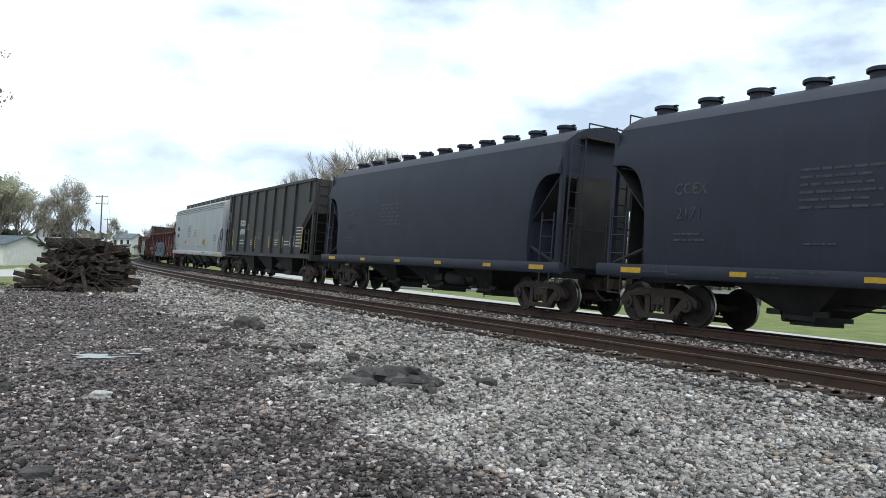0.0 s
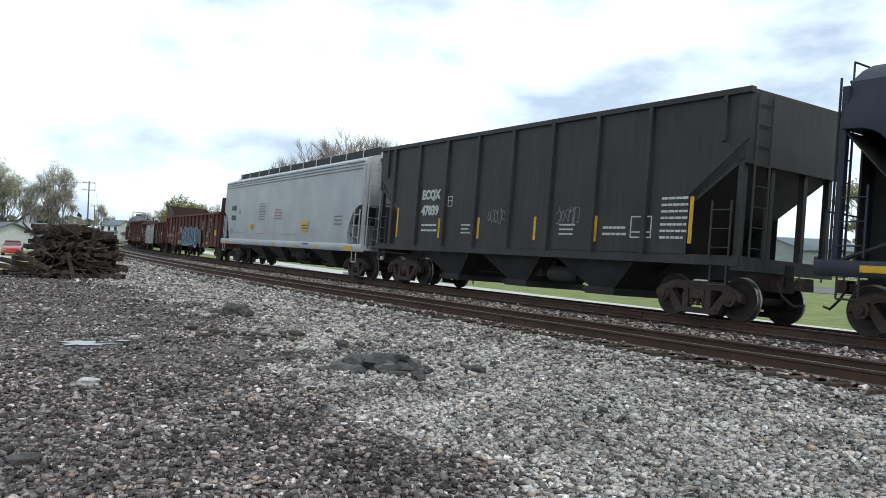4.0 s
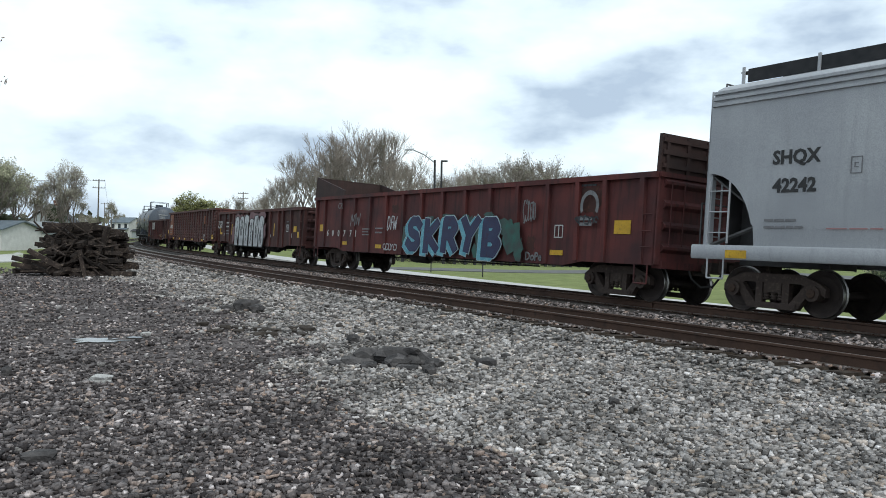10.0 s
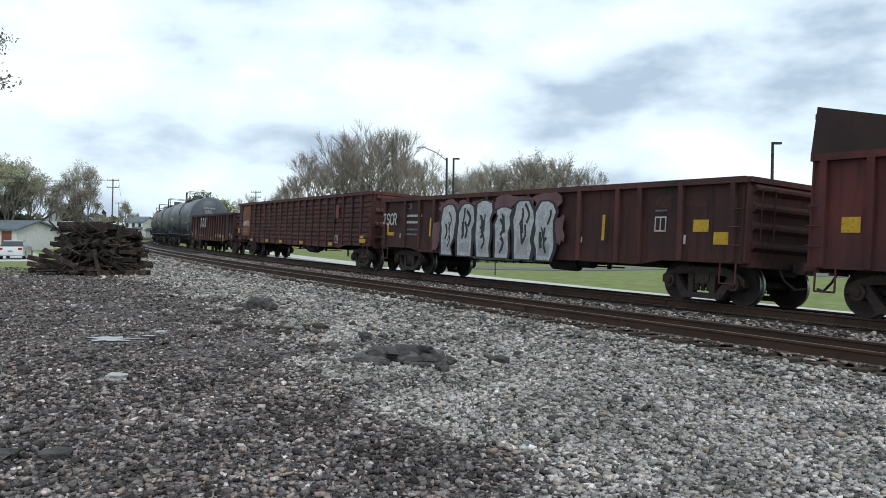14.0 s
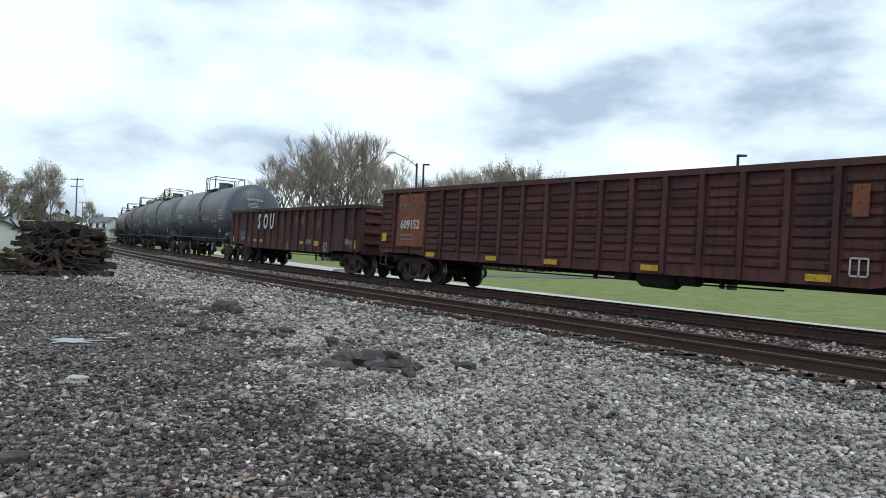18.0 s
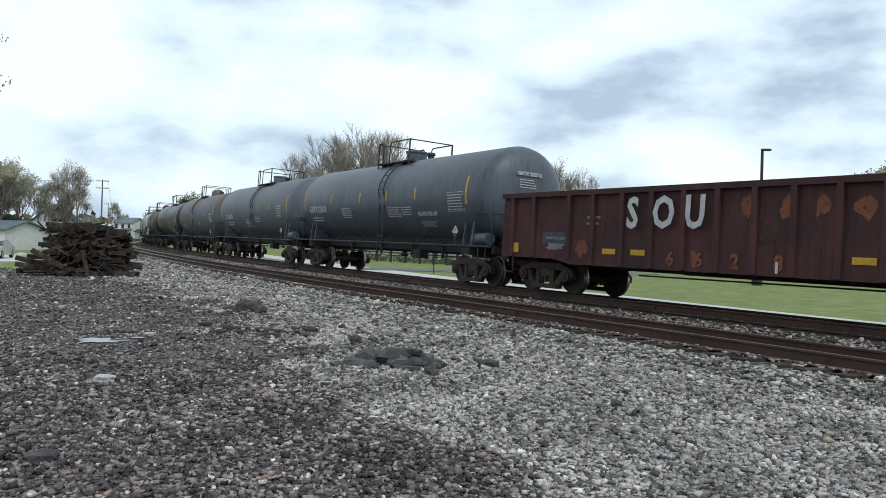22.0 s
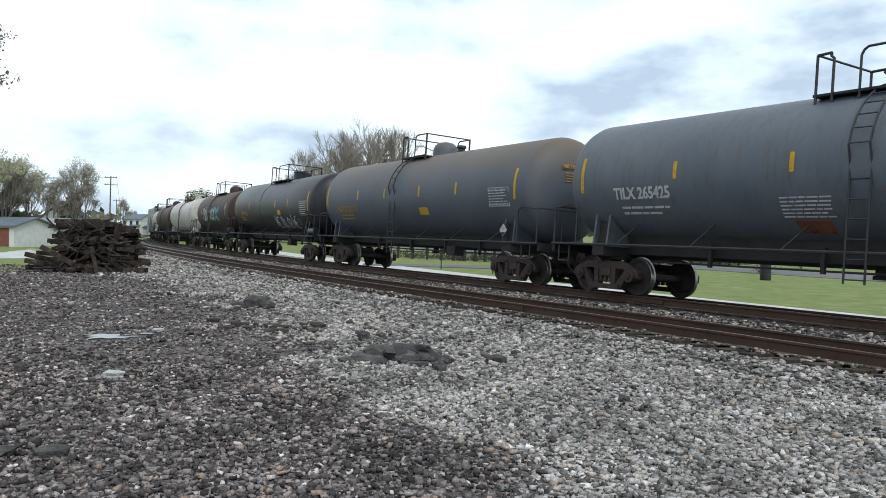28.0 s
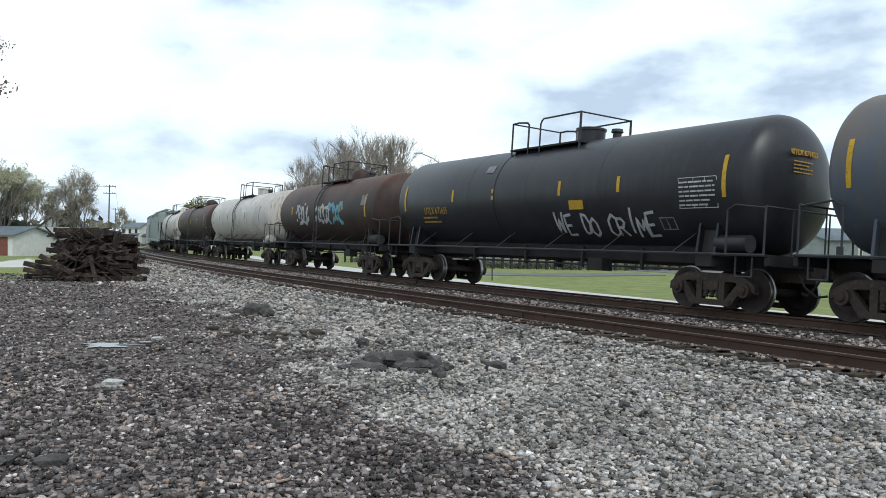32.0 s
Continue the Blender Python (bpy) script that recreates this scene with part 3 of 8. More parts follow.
def track(off, tilt, label, s_lo, s_hi):
    t = thing("railway_track", label, "track", kind="structure")
    for y in (-0.755, 0.755):
        r = swept("rail", [(y + a, b) for a, b in RAIL], off, tilt, -100, 320, 2.0, rail_rust, parent=t)
        r.data.materials.append(rail_head)
        for p in r.data.polygons:
            if p.normal.z > 0.9 and len(p.vertices) == 4:
                p.material_index = 1
    tie = finish("tie", bevel(box(B(), -0.115, 0.115, -1.3, 1.3, -0.385, -0.204), 0.012), tie_wood)
    rnd = random.Random(7 + int(off))
    plates, spikes = B(), B()
    s = s_lo
    while s < s_hi:
        h = np.interp(s, _s, _h)
        m = Matrix.Translation(rail_place(s, off, tilt, rnd.uniform(-0.05, 0.05), -0.002)) @ Matrix.Rotation(-h + radians(rnd.gauss(0, 0.8)), 4, "Z") @ Matrix.Rotation(tilt, 4, "Y") @ Matrix.Rotation(radians(90), 4, "Z")
        part("tie", tie, None, t, at=m)
        for y in (-0.755, 0.755):
            c = rail_place(s, off, tilt, y, -0.2)
            d = line(s + 1, 0) - line(s, 0)
            e = Vector((d.y, -d.x, 0)).normalized()
            q = [c + d * a + e * bb for a, bb in ((-0.09, -0.17), (0.09, -0.17), (0.09, 0.17), (-0.09, 0.17))]
            hexa(plates, [p - Vector((0, 0, 0.012)) for p in q], [p + Vector((0, 0, 0.006)) for p in q])
            if s < 60:
                for a in (-0.05, 0.05):
                    p = c + d * a - e * 0.10
                    rod(spikes, p - Vector((0, 0, 0.02)), p + Vector((0, 0, 0.035)), 0.014, 5)
        s += 0.52 + rnd.gauss(0, 0.015)
    tagged(part("tie_plates", plates, rail_rust, t), kind="stuff")
    tagged(part("rail_spikes", spikes, rail_rust, t), kind="stuff")
    # splice bars at rail joints
    for s in (14.0, 25.9, 37.8):
        bm = B()
        loft(bm, [[rail_place(q, off, tilt, -0.755 - 0.045 + a, b) for a, b in ((0, -0.14), (0.03, -0.14), (0.03, -0.05), (0, -0.05))] for q in (s - 0.45, s + 0.45)])
        part("splice_bar", bm, rail_rust, t)
    return t


track(0, TILT, "rusty rails of the canted track that carries the freight train", 4, 95)
track(-SPACING, TILT_NEAR, "empty rusty rails on weathered wooden ties", 3, 100)

# ---------------------------------------------------------------- running gear shared by all the cars
WHEEL_R = 0.457
AXLE = 0.889


def wheel_mesh():
    bm = B()
    prof = [(-1.02, 0.001), (-1.02, 0.075), (-0.83, 0.085), (-0.815, 0.13), (-0.775, 0.16), (-0.765, 0.34), (-0.80, 0.385), (-0.808, 0.447), (-0.80, WHEEL_R - 0.003), (-0.715, WHEEL_R + 0.002),
            (-0.705, WHEEL_R + 0.026), (-0.68, WHEEL_R + 0.022), (-0.675, 0.385), (-0.72, 0.34), (-0.70, 0.15), (-0.66, 0.10), (-0.3, 0.085)]
    lathe(bm, prof + [(-a, r) for a, r in reversed(prof)], "y", 28)
    for f in bm.faces:
        f.smooth = True
    me = finish("wheelset", bm, wheel_face)
    me.materials.append(tread_steel)
    for p in me.polygons:
        r = math.hypot(p.center.x, p.center.z)
        if r > 0.44:
            p.material_index = 1
    return me


def side_frame_mesh(material):
    bm = B()
    y0, y1 = -0.07, 0.07
    # outline of a cast side frame: top member, sloping diagonals, spring seat; holes left open
    top = [(-1.14, 0.10), (-1.05, 0.20), (-0.62, 0.34), (0.62, 0.34), (1.05, 0.20), (1.14, 0.10)]
    low = [(-1.14, -0.06), (-1.0, 0.02), (-0.62, 0.16), (0.62, 0.16), (1.0, 0.02), (1.14, -0.06)]
    loft(bm, [[(x, y0, z), (x, y1, z), (x, y1, zz), (x, y0, zz)] for (x, z), (_, zz) in zip(low, top)])
    for k in (-1, 1):
        hexa(bm, [(k * 0.82 - 0.07, y0, 0.06), (k * 0.82 + 0.07, y0, 0.06), (k * 0.82 + 0.07, y1, 0.06), (k * 0.82 - 0.07, y1, 0.06)][::1],
             [(k * 0.82 - 0.07, y0, 0.14), (k * 0.82 + 0.07, y0, 0.14), (k * 0.82 + 0.07, y1, 0.14), (k * 0.82 - 0.07, y1, 0.14)])
        hexa(bm, [(k * 0.44 - 0.13, y0, -0.32), (k * 0.44 + 0.13, y0, -0.32), (k * 0.44 + 0.13, y1, -0.32), (k * 0.44 - 0.13, y1, -0.32)],
             [(k * 0.80 - 0.10, y0, 0.13), (k * 0.80 + 0.10, y0, 0.13), (k * 0.80 + 0.10, y1, 0.13), (k * 0.80 - 0.10, y1, 0.13)])
        box(bm, k * 0.30 - 0.075, k * 0.30 + 0.075, y0, y1, -0.26, 0.2)
        rod(bm, (k * AXLE, -0.13, 0.0), (k * AXLE, 0.1, 0.0), 0.155, 14)
        rod(bm, (k * AXLE, -0.15, 0.0), (k * AXLE, -0.13, 0.0), 0.075, 10)
    box(bm, -0.54, 0.54, -0.10, 0.10, -0.35, -0.23)
    return finish("side_frame", bm, material)


def spring_mesh():
    """One coil spring as a stack of rounded turns."""
    prof = [(-0.21, 0.03)]
    for z in (-0.20, -0.145, -0.09, -0.035):
        prof += [(z, 0.05), (z + 0.01, 0.063), (z + 0.03, 0.063), (z + 0.04, 0.05)]
    return finish("coil_spring", lathe(B(), prof + [(0.02, 0.03)], "z", 10), truck_iron)


WHEELSET = wheel_mesh()
SIDE_FRAME = {"iron": side_frame_mesh(truck_iron), "brown": side_frame_mesh(truck_brown)}
SPRINGS = spring_mesh()
BEARING = finish("bearing_cap", lathe(B(), [(-0.03, 0.001), (-0.028, 0.05), (-0.012, 0.085), (0.01, 0.09), (0.012, 0.001)], "y", 12), truck_brown)
BOLSTER = {}
for key_, mat_ in (("iron", truck_iron), ("brown", truck_brown)):
    bm_ = box(B(), -0.20, 0.20, -1.06, 1.06, -0.03, 0.16)
    box(bm_, -0.30, 0.30, -0.35, 0.35, 0.16, 0.33)
    rod(bm_, (-0.62, -0.9, -0.05), (-0.62, 0.9, -0.05), 0.05, 6)
    rod(bm_, (0.62, -0.9, -0.05), (0.62, 0.9, -0.05), 0.05, 6)
    BOLSTER[key_] = finish("truck", bm_, mat_)
wheelsets = []        # (object, x on its truck)


def truck(car, x, kind="iron"):
    t = part("truck", BOLSTER[kind], None, car, "grimy two-axle freight truck", pose(x, 0, WHEEL_R))
    for k, rz in ((-1, 0), (1, 180)):
        part("side_frame", SIDE_FRAME[kind], None, t, at=pose(0, k * 1.0, 0, 0, 0, rz))
        for sx in (-0.16, 0.0, 0.16):
            part("coil_spring", SPRINGS, None, t, at=pose(sx, k * 1.0, 0.02))
        for sx in (-AXLE, AXLE):
            part("bearing_cap", BEARING, None, t, at=pose(sx, k * 1.155, 0, 0, 0, rz))
    for k in (-1, 1):
        w = part("wheelset", WHEELSET, None, t, "steel wheels with a bright worn tread on one axle", pose(k * AXLE, 0, 0))
        wheelsets.append((w, k * AXLE))
    return t


def coupler(car, x, k):
    """A knuckle coupler with its draft pocket at one end; k = 1 at the front."""
    bm = box(B(), min(x - k * 0.9, x), max(x - k * 0.9, x), -0.20, 0.20, 0.68, 1.02)
    box(bm, min(x, x + k * 0.38), max(x, x + k * 0.38), -0.08, 0.08, 0.78, 0.94)
    hexa(bm, [(x + k * 0.36 - 0.11, -0.17, 0.74), (x + k * 0.36 + 0.11, -0.17, 0.74), (x + k * 0.36 + 0.11, 0.17, 0.74), (x + k * 0.36 - 0.11, 0.17, 0.74)],
         [(x + k * 0.36 - 0.11, -0.14, 1.0), (x + k * 0.36 + 0.11, -0.14, 1.0), (x + k * 0.36 + 0.11, 0.14, 1.0), (x + k * 0.36 - 0.11, 0.14, 1.0)])
    part("coupler", bm, truck_iron, car)
    hose = B()
    pipe(hose, [(x + k * 0.05, -0.45, 0.85), (x + k * 0.2, -0.46, 0.60), (x + k * 0.42, -0.38, 0.42), (x + k * 0.60, -0.30, 0.46)], 0.025, 6)
    part("air_hose", hose, under_black, car)


def ladder(car, x, y, z0, z1, w, material, axis="x", rungs=None, label=""):
    """Two stiles with rungs, across x or y."""
    bm = B()
    n = rungs or max(2, int((z1 - z0) / 0.38))
    e = Vector((w / 2, 0, 0)) if axis == "x" else Vector((0, w / 2, 0))
    c = Vector((x, y, 0))
    for k in (-1, 1):
        a = c + k * e
        rod(bm, (a.x, a.y, z0), (a.x, a.y, z1), 0.024, 5)
    for i in range(n):
        z = z0 + (i + 0.5) * (z1 - z0) / n
        rod(bm, tuple(c - e + Vector((0, 0, z))), tuple(c + e + Vector((0, 0, z))), 0.014, 5)
    return part("ladder", bm, material, car, label)


def stirrup(car, x, y, z, material):
    bm = B()
    pipe(bm, [(x - 0.2, y, z), (x - 0.2, y, z - 0.42), (x + 0.2, y, z - 0.42), (x + 0.2, y, z)], 0.02, 5)
    part("stirrup_step", bm, material, car)


def patches(car, rows, y, material, name="reflector", label="yellow reflective patch"):
    """Flat painted plates (x, z, width, height) on the near side at y."""
    for x, z, w, h in rows:
        part(name, box(B(), x - w / 2, x + w / 2, y - 0.005, y + 0.002, z - h / 2, z + h / 2), material, car, label)


def brake_gear(car, length, at=1.9):
    """Reservoir and cylinder hung at one place under the sill, with the rods that run from it."""
    gear = B()
    rod(gear, (-length * 0.28, -0.55, 0.62), (length * 0.28, -0.55, 0.66), 0.02, 5)
    rod(gear, (-length * 0.2, -0.2, 0.72), (length * 0.2, -0.2, 0.72), 0.02, 5)
    for x in (at - 0.6, at + 0.2, at + 1.6, at - 2.2):
        box(gear, x - 0.03, x + 0.03, -0.85, -0.75, 0.6, 1.05)
    part("brake_rigging", gear, under_black, car)
    tank = lathe(B(), [(at - 0.75, 0.001), (at - 0.72, 0.14), (at - 0.6, 0.22), (at + 0.35, 0.24), (at + 0.47, 0.16), (at + 0.5, 0.001)], "x", 14)
    part("brake_reservoir", tank, under_black, car, at=pose(0, -0.8, 0.72))
    part("brake_cylinder", rod(B(), (at + 0.55, -0.8, 0.74), (at + 1.0, -0.8, 0.74), 0.15, 12), under_black, car)
    part("brake_valve", bevel(box(B(), at - 1.4, at - 0.9, -0.95, -0.7, 0.62, 0.9), 0.04), under_black, car)


cars = []          # (object, centre on the line at 13 s, wheelbase)


def car_thing(name, label, ends, truck_inset, kind="iron", category="rail car"):
    """A car between two end sills on the line; returns the thing, its half length and the truck distance."""
    half = (ends[1] - ends[0]) / 2
    c = (ends[0] + ends[1]) / 2
    base = 2 * (half - truck_inset)
    car = thing(name, label, category, car_pose(c, base), group="freight train")
    cars.append((car, c, base))
    for x in (-base / 2, base / 2):
        truck(car, x, kind)
    for k in (-1, 1):
        coupler(car, k * half, k)
    return car, half, base


# ---------------------------------------------------------------- covered hoppers
def hopper_ring(x, zb, wb, eave, top, cap=0.0):
    """Cross-section of a covered hopper's body: bulging sides, rounded eaves, shallow roof."""
    e = eave
    g = top - e
    if cap:
        left = [(-wb, zb), (-1.60, max(zb, 1.7)), (-1.612, max(zb + 0.01, 2.6)), (-1.615, max(zb + 0.02, cap)), (-1.50, cap + 0.42), (-1.40, e), (-1.08, e + 0.46 * g), (-0.75, e + 0.78 * g), (-0.3, e + 0.96 * g), (0, top)]
    else:
        left = [(-wb, zb), (-1.60, max(zb, 1.7)), (-1.61, max(zb + 0.01, (1.7 + e) / 2)), (-1.605, max(zb + 0.02, e - 0.45)), (-1.58, e - 0.2 * g), (-1.535, e + 0.04 * g), (-1.45, e + 0.25 * g), (-1.3, e + 0.45 * g), (-1.05, e + 0.66 * g), (-0.6, e + 0.89 * g), (0, top)]
    pts = left + [(-y, z) for y, z in reversed(left[:-1])]
    return [(x, y, z) for y, z in pts]


def covered_hopper(label, ends, body_mat, sill_mat, low_mat, roof, eave=4.22, top=4.55, bays=3, inset=1.95, rail_mat=None, cut=(1.2, 1.85), cap=0.0, square=1.0, ends_clear=6.5):
    car, half, base = car_thing("covered_hopper_car", label, ends, inset)
    bm = B()
    rings = []
    # the sides are cut away in a quarter round under each end
    angles = [i / 10 * math.pi / 2 for i in range(11)]
    cuts = [(cut[0] * math.sin(a) ** square, 1.28 + cut[1] * max(0.0, math.cos(a)) ** square) for a in angles]
    e = half - 0.32
    secs = [(-e + d, z) for d, z in cuts] + [(x, 1.28) for x in np.linspace(-e + cut[0] + 0.3, e - cut[0] - 0.3, 9)] + [(e - d, z) for d, z in reversed(cuts)]
    for x, zb in secs:
        rings.append(hopper_ring(x, zb, 1.55, eave, top, cap))
    loft(bm, rings)
    part("body", bm, body_mat, car)
    # side sills with a flange, and the end decks
    for k in (-1, 1):
        sill = B()
        prof = [(k * 1.50, 1.02), (k * 1.60, 1.02), (k * 1.625, 1.06), (k * 1.625, 1.27), (k * 1.60, 1.31), (k * 1.50, 1.31)]
        loft(sill, [[(x, y, z) for y, z in prof] for x in (-half, half)])
        part("side_sill", sill, sill_mat, car)
        deck = box(B(), min(k * half, k * (half - 0.32)), max(k * half, k * (half - 0.32)), -1.5, 1.5, 1.08, 1.27)
        part("end_sill", deck, sill_mat, car)
        floor = box(B(), min(k * (half - 0.32), k * (half - 2.4)), max(k * (half - 0.32), k * (half - 2.4)), -0.45, 0.45, 0.95, 1.25)
        part("stub_sill", floor, low_mat, car)
        for y in (-1.46, 1.46):
            post = B()
            box(post, k * half - k * 0.30 - 0.06, k * half - k * 0.30 + 0.06, y - 0.06, y + 0.06, 1.3, eave - 0.1)
            part("corner_post", post, body_mat, car)
            brace = B()
            rod(brace, (k * (half - 0.35), y, 1.3), (k * (half - 2.0), y * 0.98, 1.9), 0.045, 5)
            part("end_brace", brace, low_mat, car)
        ladder(car, k * (half - 0.62), -1.60, 1.35, 2.62, 0.5, rail_mat or body_mat)
        ladder(car, k * (half - 0.12), -1.15, 1.3, eave + 0.1, 0.46, rail_mat or body_mat, "y")
        stirrup(car, k * (half - 0.62), -1.6, 1.05, rail_mat or low_mat)
        e2 = half - 0.34
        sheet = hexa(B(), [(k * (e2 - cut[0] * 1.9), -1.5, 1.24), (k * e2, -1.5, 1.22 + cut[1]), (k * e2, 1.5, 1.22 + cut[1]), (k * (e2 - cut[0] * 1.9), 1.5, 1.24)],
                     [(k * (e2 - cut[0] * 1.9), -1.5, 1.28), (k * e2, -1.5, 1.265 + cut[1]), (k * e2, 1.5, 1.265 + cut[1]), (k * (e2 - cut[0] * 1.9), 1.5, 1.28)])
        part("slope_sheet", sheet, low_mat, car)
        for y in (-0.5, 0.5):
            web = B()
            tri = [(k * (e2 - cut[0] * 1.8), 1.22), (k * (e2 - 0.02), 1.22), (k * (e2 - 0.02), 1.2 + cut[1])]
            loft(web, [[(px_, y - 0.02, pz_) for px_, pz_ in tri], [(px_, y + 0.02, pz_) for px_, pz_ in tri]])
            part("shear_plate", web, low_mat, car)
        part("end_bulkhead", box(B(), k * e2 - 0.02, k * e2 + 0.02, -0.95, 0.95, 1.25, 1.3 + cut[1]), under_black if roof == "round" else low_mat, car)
        part("roof_platform", box(B(), min(k * (half - 0.36), k * (half - 0.02)), max(k * (half - 0.36), k * (half - 0.02)), -0.95, 0.95, eave + 0.1, eave + 0.15), low_mat, car)
        hoop = B()
        pipe(hoop, [(k * (half - 0.06), -0.9, eave + 0.15), (k * (half - 0.06), -0.9, top - 0.04), (k * (half - 0.06), 0.9, top - 0.04), (k * (half - 0.06), 0.9, eave + 0.15)], 0.02, 5)
        part("roof_handrail", hoop, low_mat, car)
    # hopper bays
    foot = 0.34 if roof == "round" else 0.45
    span = 2 * half - ends_clear
    for i in range(bays):
        x = -span / 2 + span * (i + 0.5) / bays
        w = span / bays / 2 + 0.05
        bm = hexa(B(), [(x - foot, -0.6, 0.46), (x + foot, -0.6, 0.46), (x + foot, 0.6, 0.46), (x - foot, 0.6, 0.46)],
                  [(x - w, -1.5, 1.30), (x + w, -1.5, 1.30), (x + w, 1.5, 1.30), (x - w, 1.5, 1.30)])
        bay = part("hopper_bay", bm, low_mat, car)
        gate = box(B(), x - foot - 0.04, x + foot + 0.04, -0.64, 0.64, 0.36, 0.46)
        if roof == "round":
            box(gate, x - foot * 0.8, x + foot * 0.8, -0.5, 0.5, 0.26, 0.36)
            for k in (-1, 1):
                box(gate, x + k * (foot + 0.18) - 0.16, x + k * (foot + 0.18) + 0.16, -0.7, -0.6, 0.44, 0.56)
        else:
            box(gate, x - 0.85, x + 0.85, -0.70, -0.58, 0.40, 0.47)
            for k in (-1, 1):
                box(gate, x + k * 0.8 - 0.05, x + k * 0.8 + 0.05, -0.72, -0.56, 0.36, 0.52)
        rod(gate, (x - 0.25, -0.75, 0.35), (x - 0.25, 0.75, 0.35), 0.04, 6)
        part("outlet_gate", gate, under_black, bay)
    if roof == "round":
        rnd = random.Random(3)
        count = 11
        for i in range(count):
            x = -half + 0.65 + 1.345 * i
            for y in (-0.3,):
                bm = B()
                lathe(bm, [(-0.08, 0.22), (0.06, 0.22), (0.07, 0.285), (0.135, 0.285), (0.16, 0.24), (0.165, 0.001)], "z", 18)
                box(bm, -0.05, 0.36, -0.04, 0.04, 0.13, 0.165)
                part("roof_hatch", bm, body_mat, car, "round bolted roof hatch", pose(x, y, top + 0.03))
        walkway = box(B(), -half + 0.5, half - 0.5, 0.05, 0.45, top + 0.03, top + 0.07)
        part("roof_walkway", walkway, body_mat, car)
    else:
        trough = box(B(), -half + 1.0, half - 1.0, -0.32, 0.32, top - 0.02, top + 0.14)
        part("trough_hatch", bevel(trough, 0.03), body_mat, car)
        for k in (-1, 1):
            board = box(B(), -half + 0.35, half - 0.35, k * 0.62 - 0.2, k * 0.62 + 0.2, top + 0.16, top + 0.19)
            part("roof_walkway", board, grey_low, car)
            fascia = box(B(), -half + 0.55, half - 0.55, k * 0.84 - 0.012, k * 0.84 + 0.012, top - 0.06, top + 0.22)
            part("running_board", fascia, dark_grating, car, "dark steel running board along the roof")
            posts = 12
            for i in range(posts):
                x = -half + 0.45 + (2 * half - 0.9) * i / (posts - 1)
                part("board_bracket", box(B(), x - 0.03, x + 0.03, k * 0.86 - 0.02, k * 0.86 + 0.02, top - 0.10, top + 0.27), body_mat, car)
        for i in range(3):
            z = eave - 0.29 + i * 0.125
            part("eave_rib", box(B(), -half + 0.34, half - 0.34, -1.64 + 0.008 * i, -1.5, z, z + 0.06), body_mat, car)
    # cross-over platform and brake wheel at the front end
    for k in (-1, 1):
        plat = box(B(), min(k * half, k * (half + 0.28)), max(k * half, k * (half + 0.28)), -1.2, 1.2, 1.20, 1.24)
        part("crossover_platform", plat, low_mat, car)
        rail = B()
        pipe(rail, [(k * (half + 0.02), -1.35, 1.2), (k * (half + 0.02), -1.35, 2.2), (k * (half + 0.02), 1.35, 2.2), (k * (half + 0.02), 1.35, 1.2)], 0.02, 5)
        part("end_handrail", rail, low_mat, car)
    brake_gear(car, base)
    return car, half


dark_grating = surface("dark_steel_grating", (0.016, 0.017, 0.019), (0.03, 0.03, 0.032), 5, 0.7, 0.2, 0.1)


def black_hopper(ends, marks):
    car, half = covered_hopper("black covered hopper car with round roof hatches, faded white stencils", ends, black_paint, black_paint, under_black, "round", 4.52, 5.06, 3, 1.5, cut=(1.15, 2.35), cap=3.74, square=0.6)
    patches(car, [(-half + 1.15, 1.17, 0.62, 0.12), (half - 0.95, 1.17, 0.62, 0.12)] + [(x, 1.17, 0.40, 0.10) for x in np.linspace(-half + 4.1, half - 3.3, 4)], -1.628, yellow_paint)
    m = pose(-half + 2.75, -1.618, 2.95)
    letters(marks[0], 0.34, faint_white, car, m, bold=0.01)
    letters(marks[1], 0.36, faint_white, car, pose(-half + 2.75, -1.618, 2.42))
    bars(text_block(0.85, 0.26, 2, 1), faint_white, car, pose(-half + 2.35, -1.618, 1.80))
    bars(text_block(1.6, 0.85, 6, 2), faint_white, car, pose(-half + 5.35, -1.618, 2.40), label="faded stencilled data lines")
    bars(text_block(0.8, 0.1, 1, 3), faint_white, car, pose(-half + 5.5, -1.618, 1.74))
    bars(text_block(0.9, 0.1, 1, 4), faint_white, car, pose(-half + 1.5, -1.63, 1.12))
    bars(text_block(0.55, 0.16, 2, 14), faint_white, car, pose(-half + 4.5, -1.63, 1.10), label="small stencilled lines on the sill")
    bars(text_block(0.8, 0.09, 1, 15), faint_white, car, pose(-half + 5.3, -1.63, 1.22))
    box_mark = B()
    for a in ((-0.2, -0.17, -0.1, 0.1), (0.17, 0.2, -0.1, 0.1), (-0.2, 0.2, -0.1, -0.07)):
        box(box_mark, a[0], a[1], -0.003, 0.003, a[2], a[3])
    part("stencilled_box", box_mark, faint_white, car, at=pose(-half + 2.4, -1.63, 1.2))
    return car


white_dim = surface("dim_stencil_white", (0.19, 0.19, 0.195), (0.11, 0.11, 0.115), 6.0, 0.6, 0, 0.02)
black_hopper((-77.0, -61.2), ("CCEX", "2171"))
black_hopper((-59.85, -44.0), ("CCEX", "2603"))

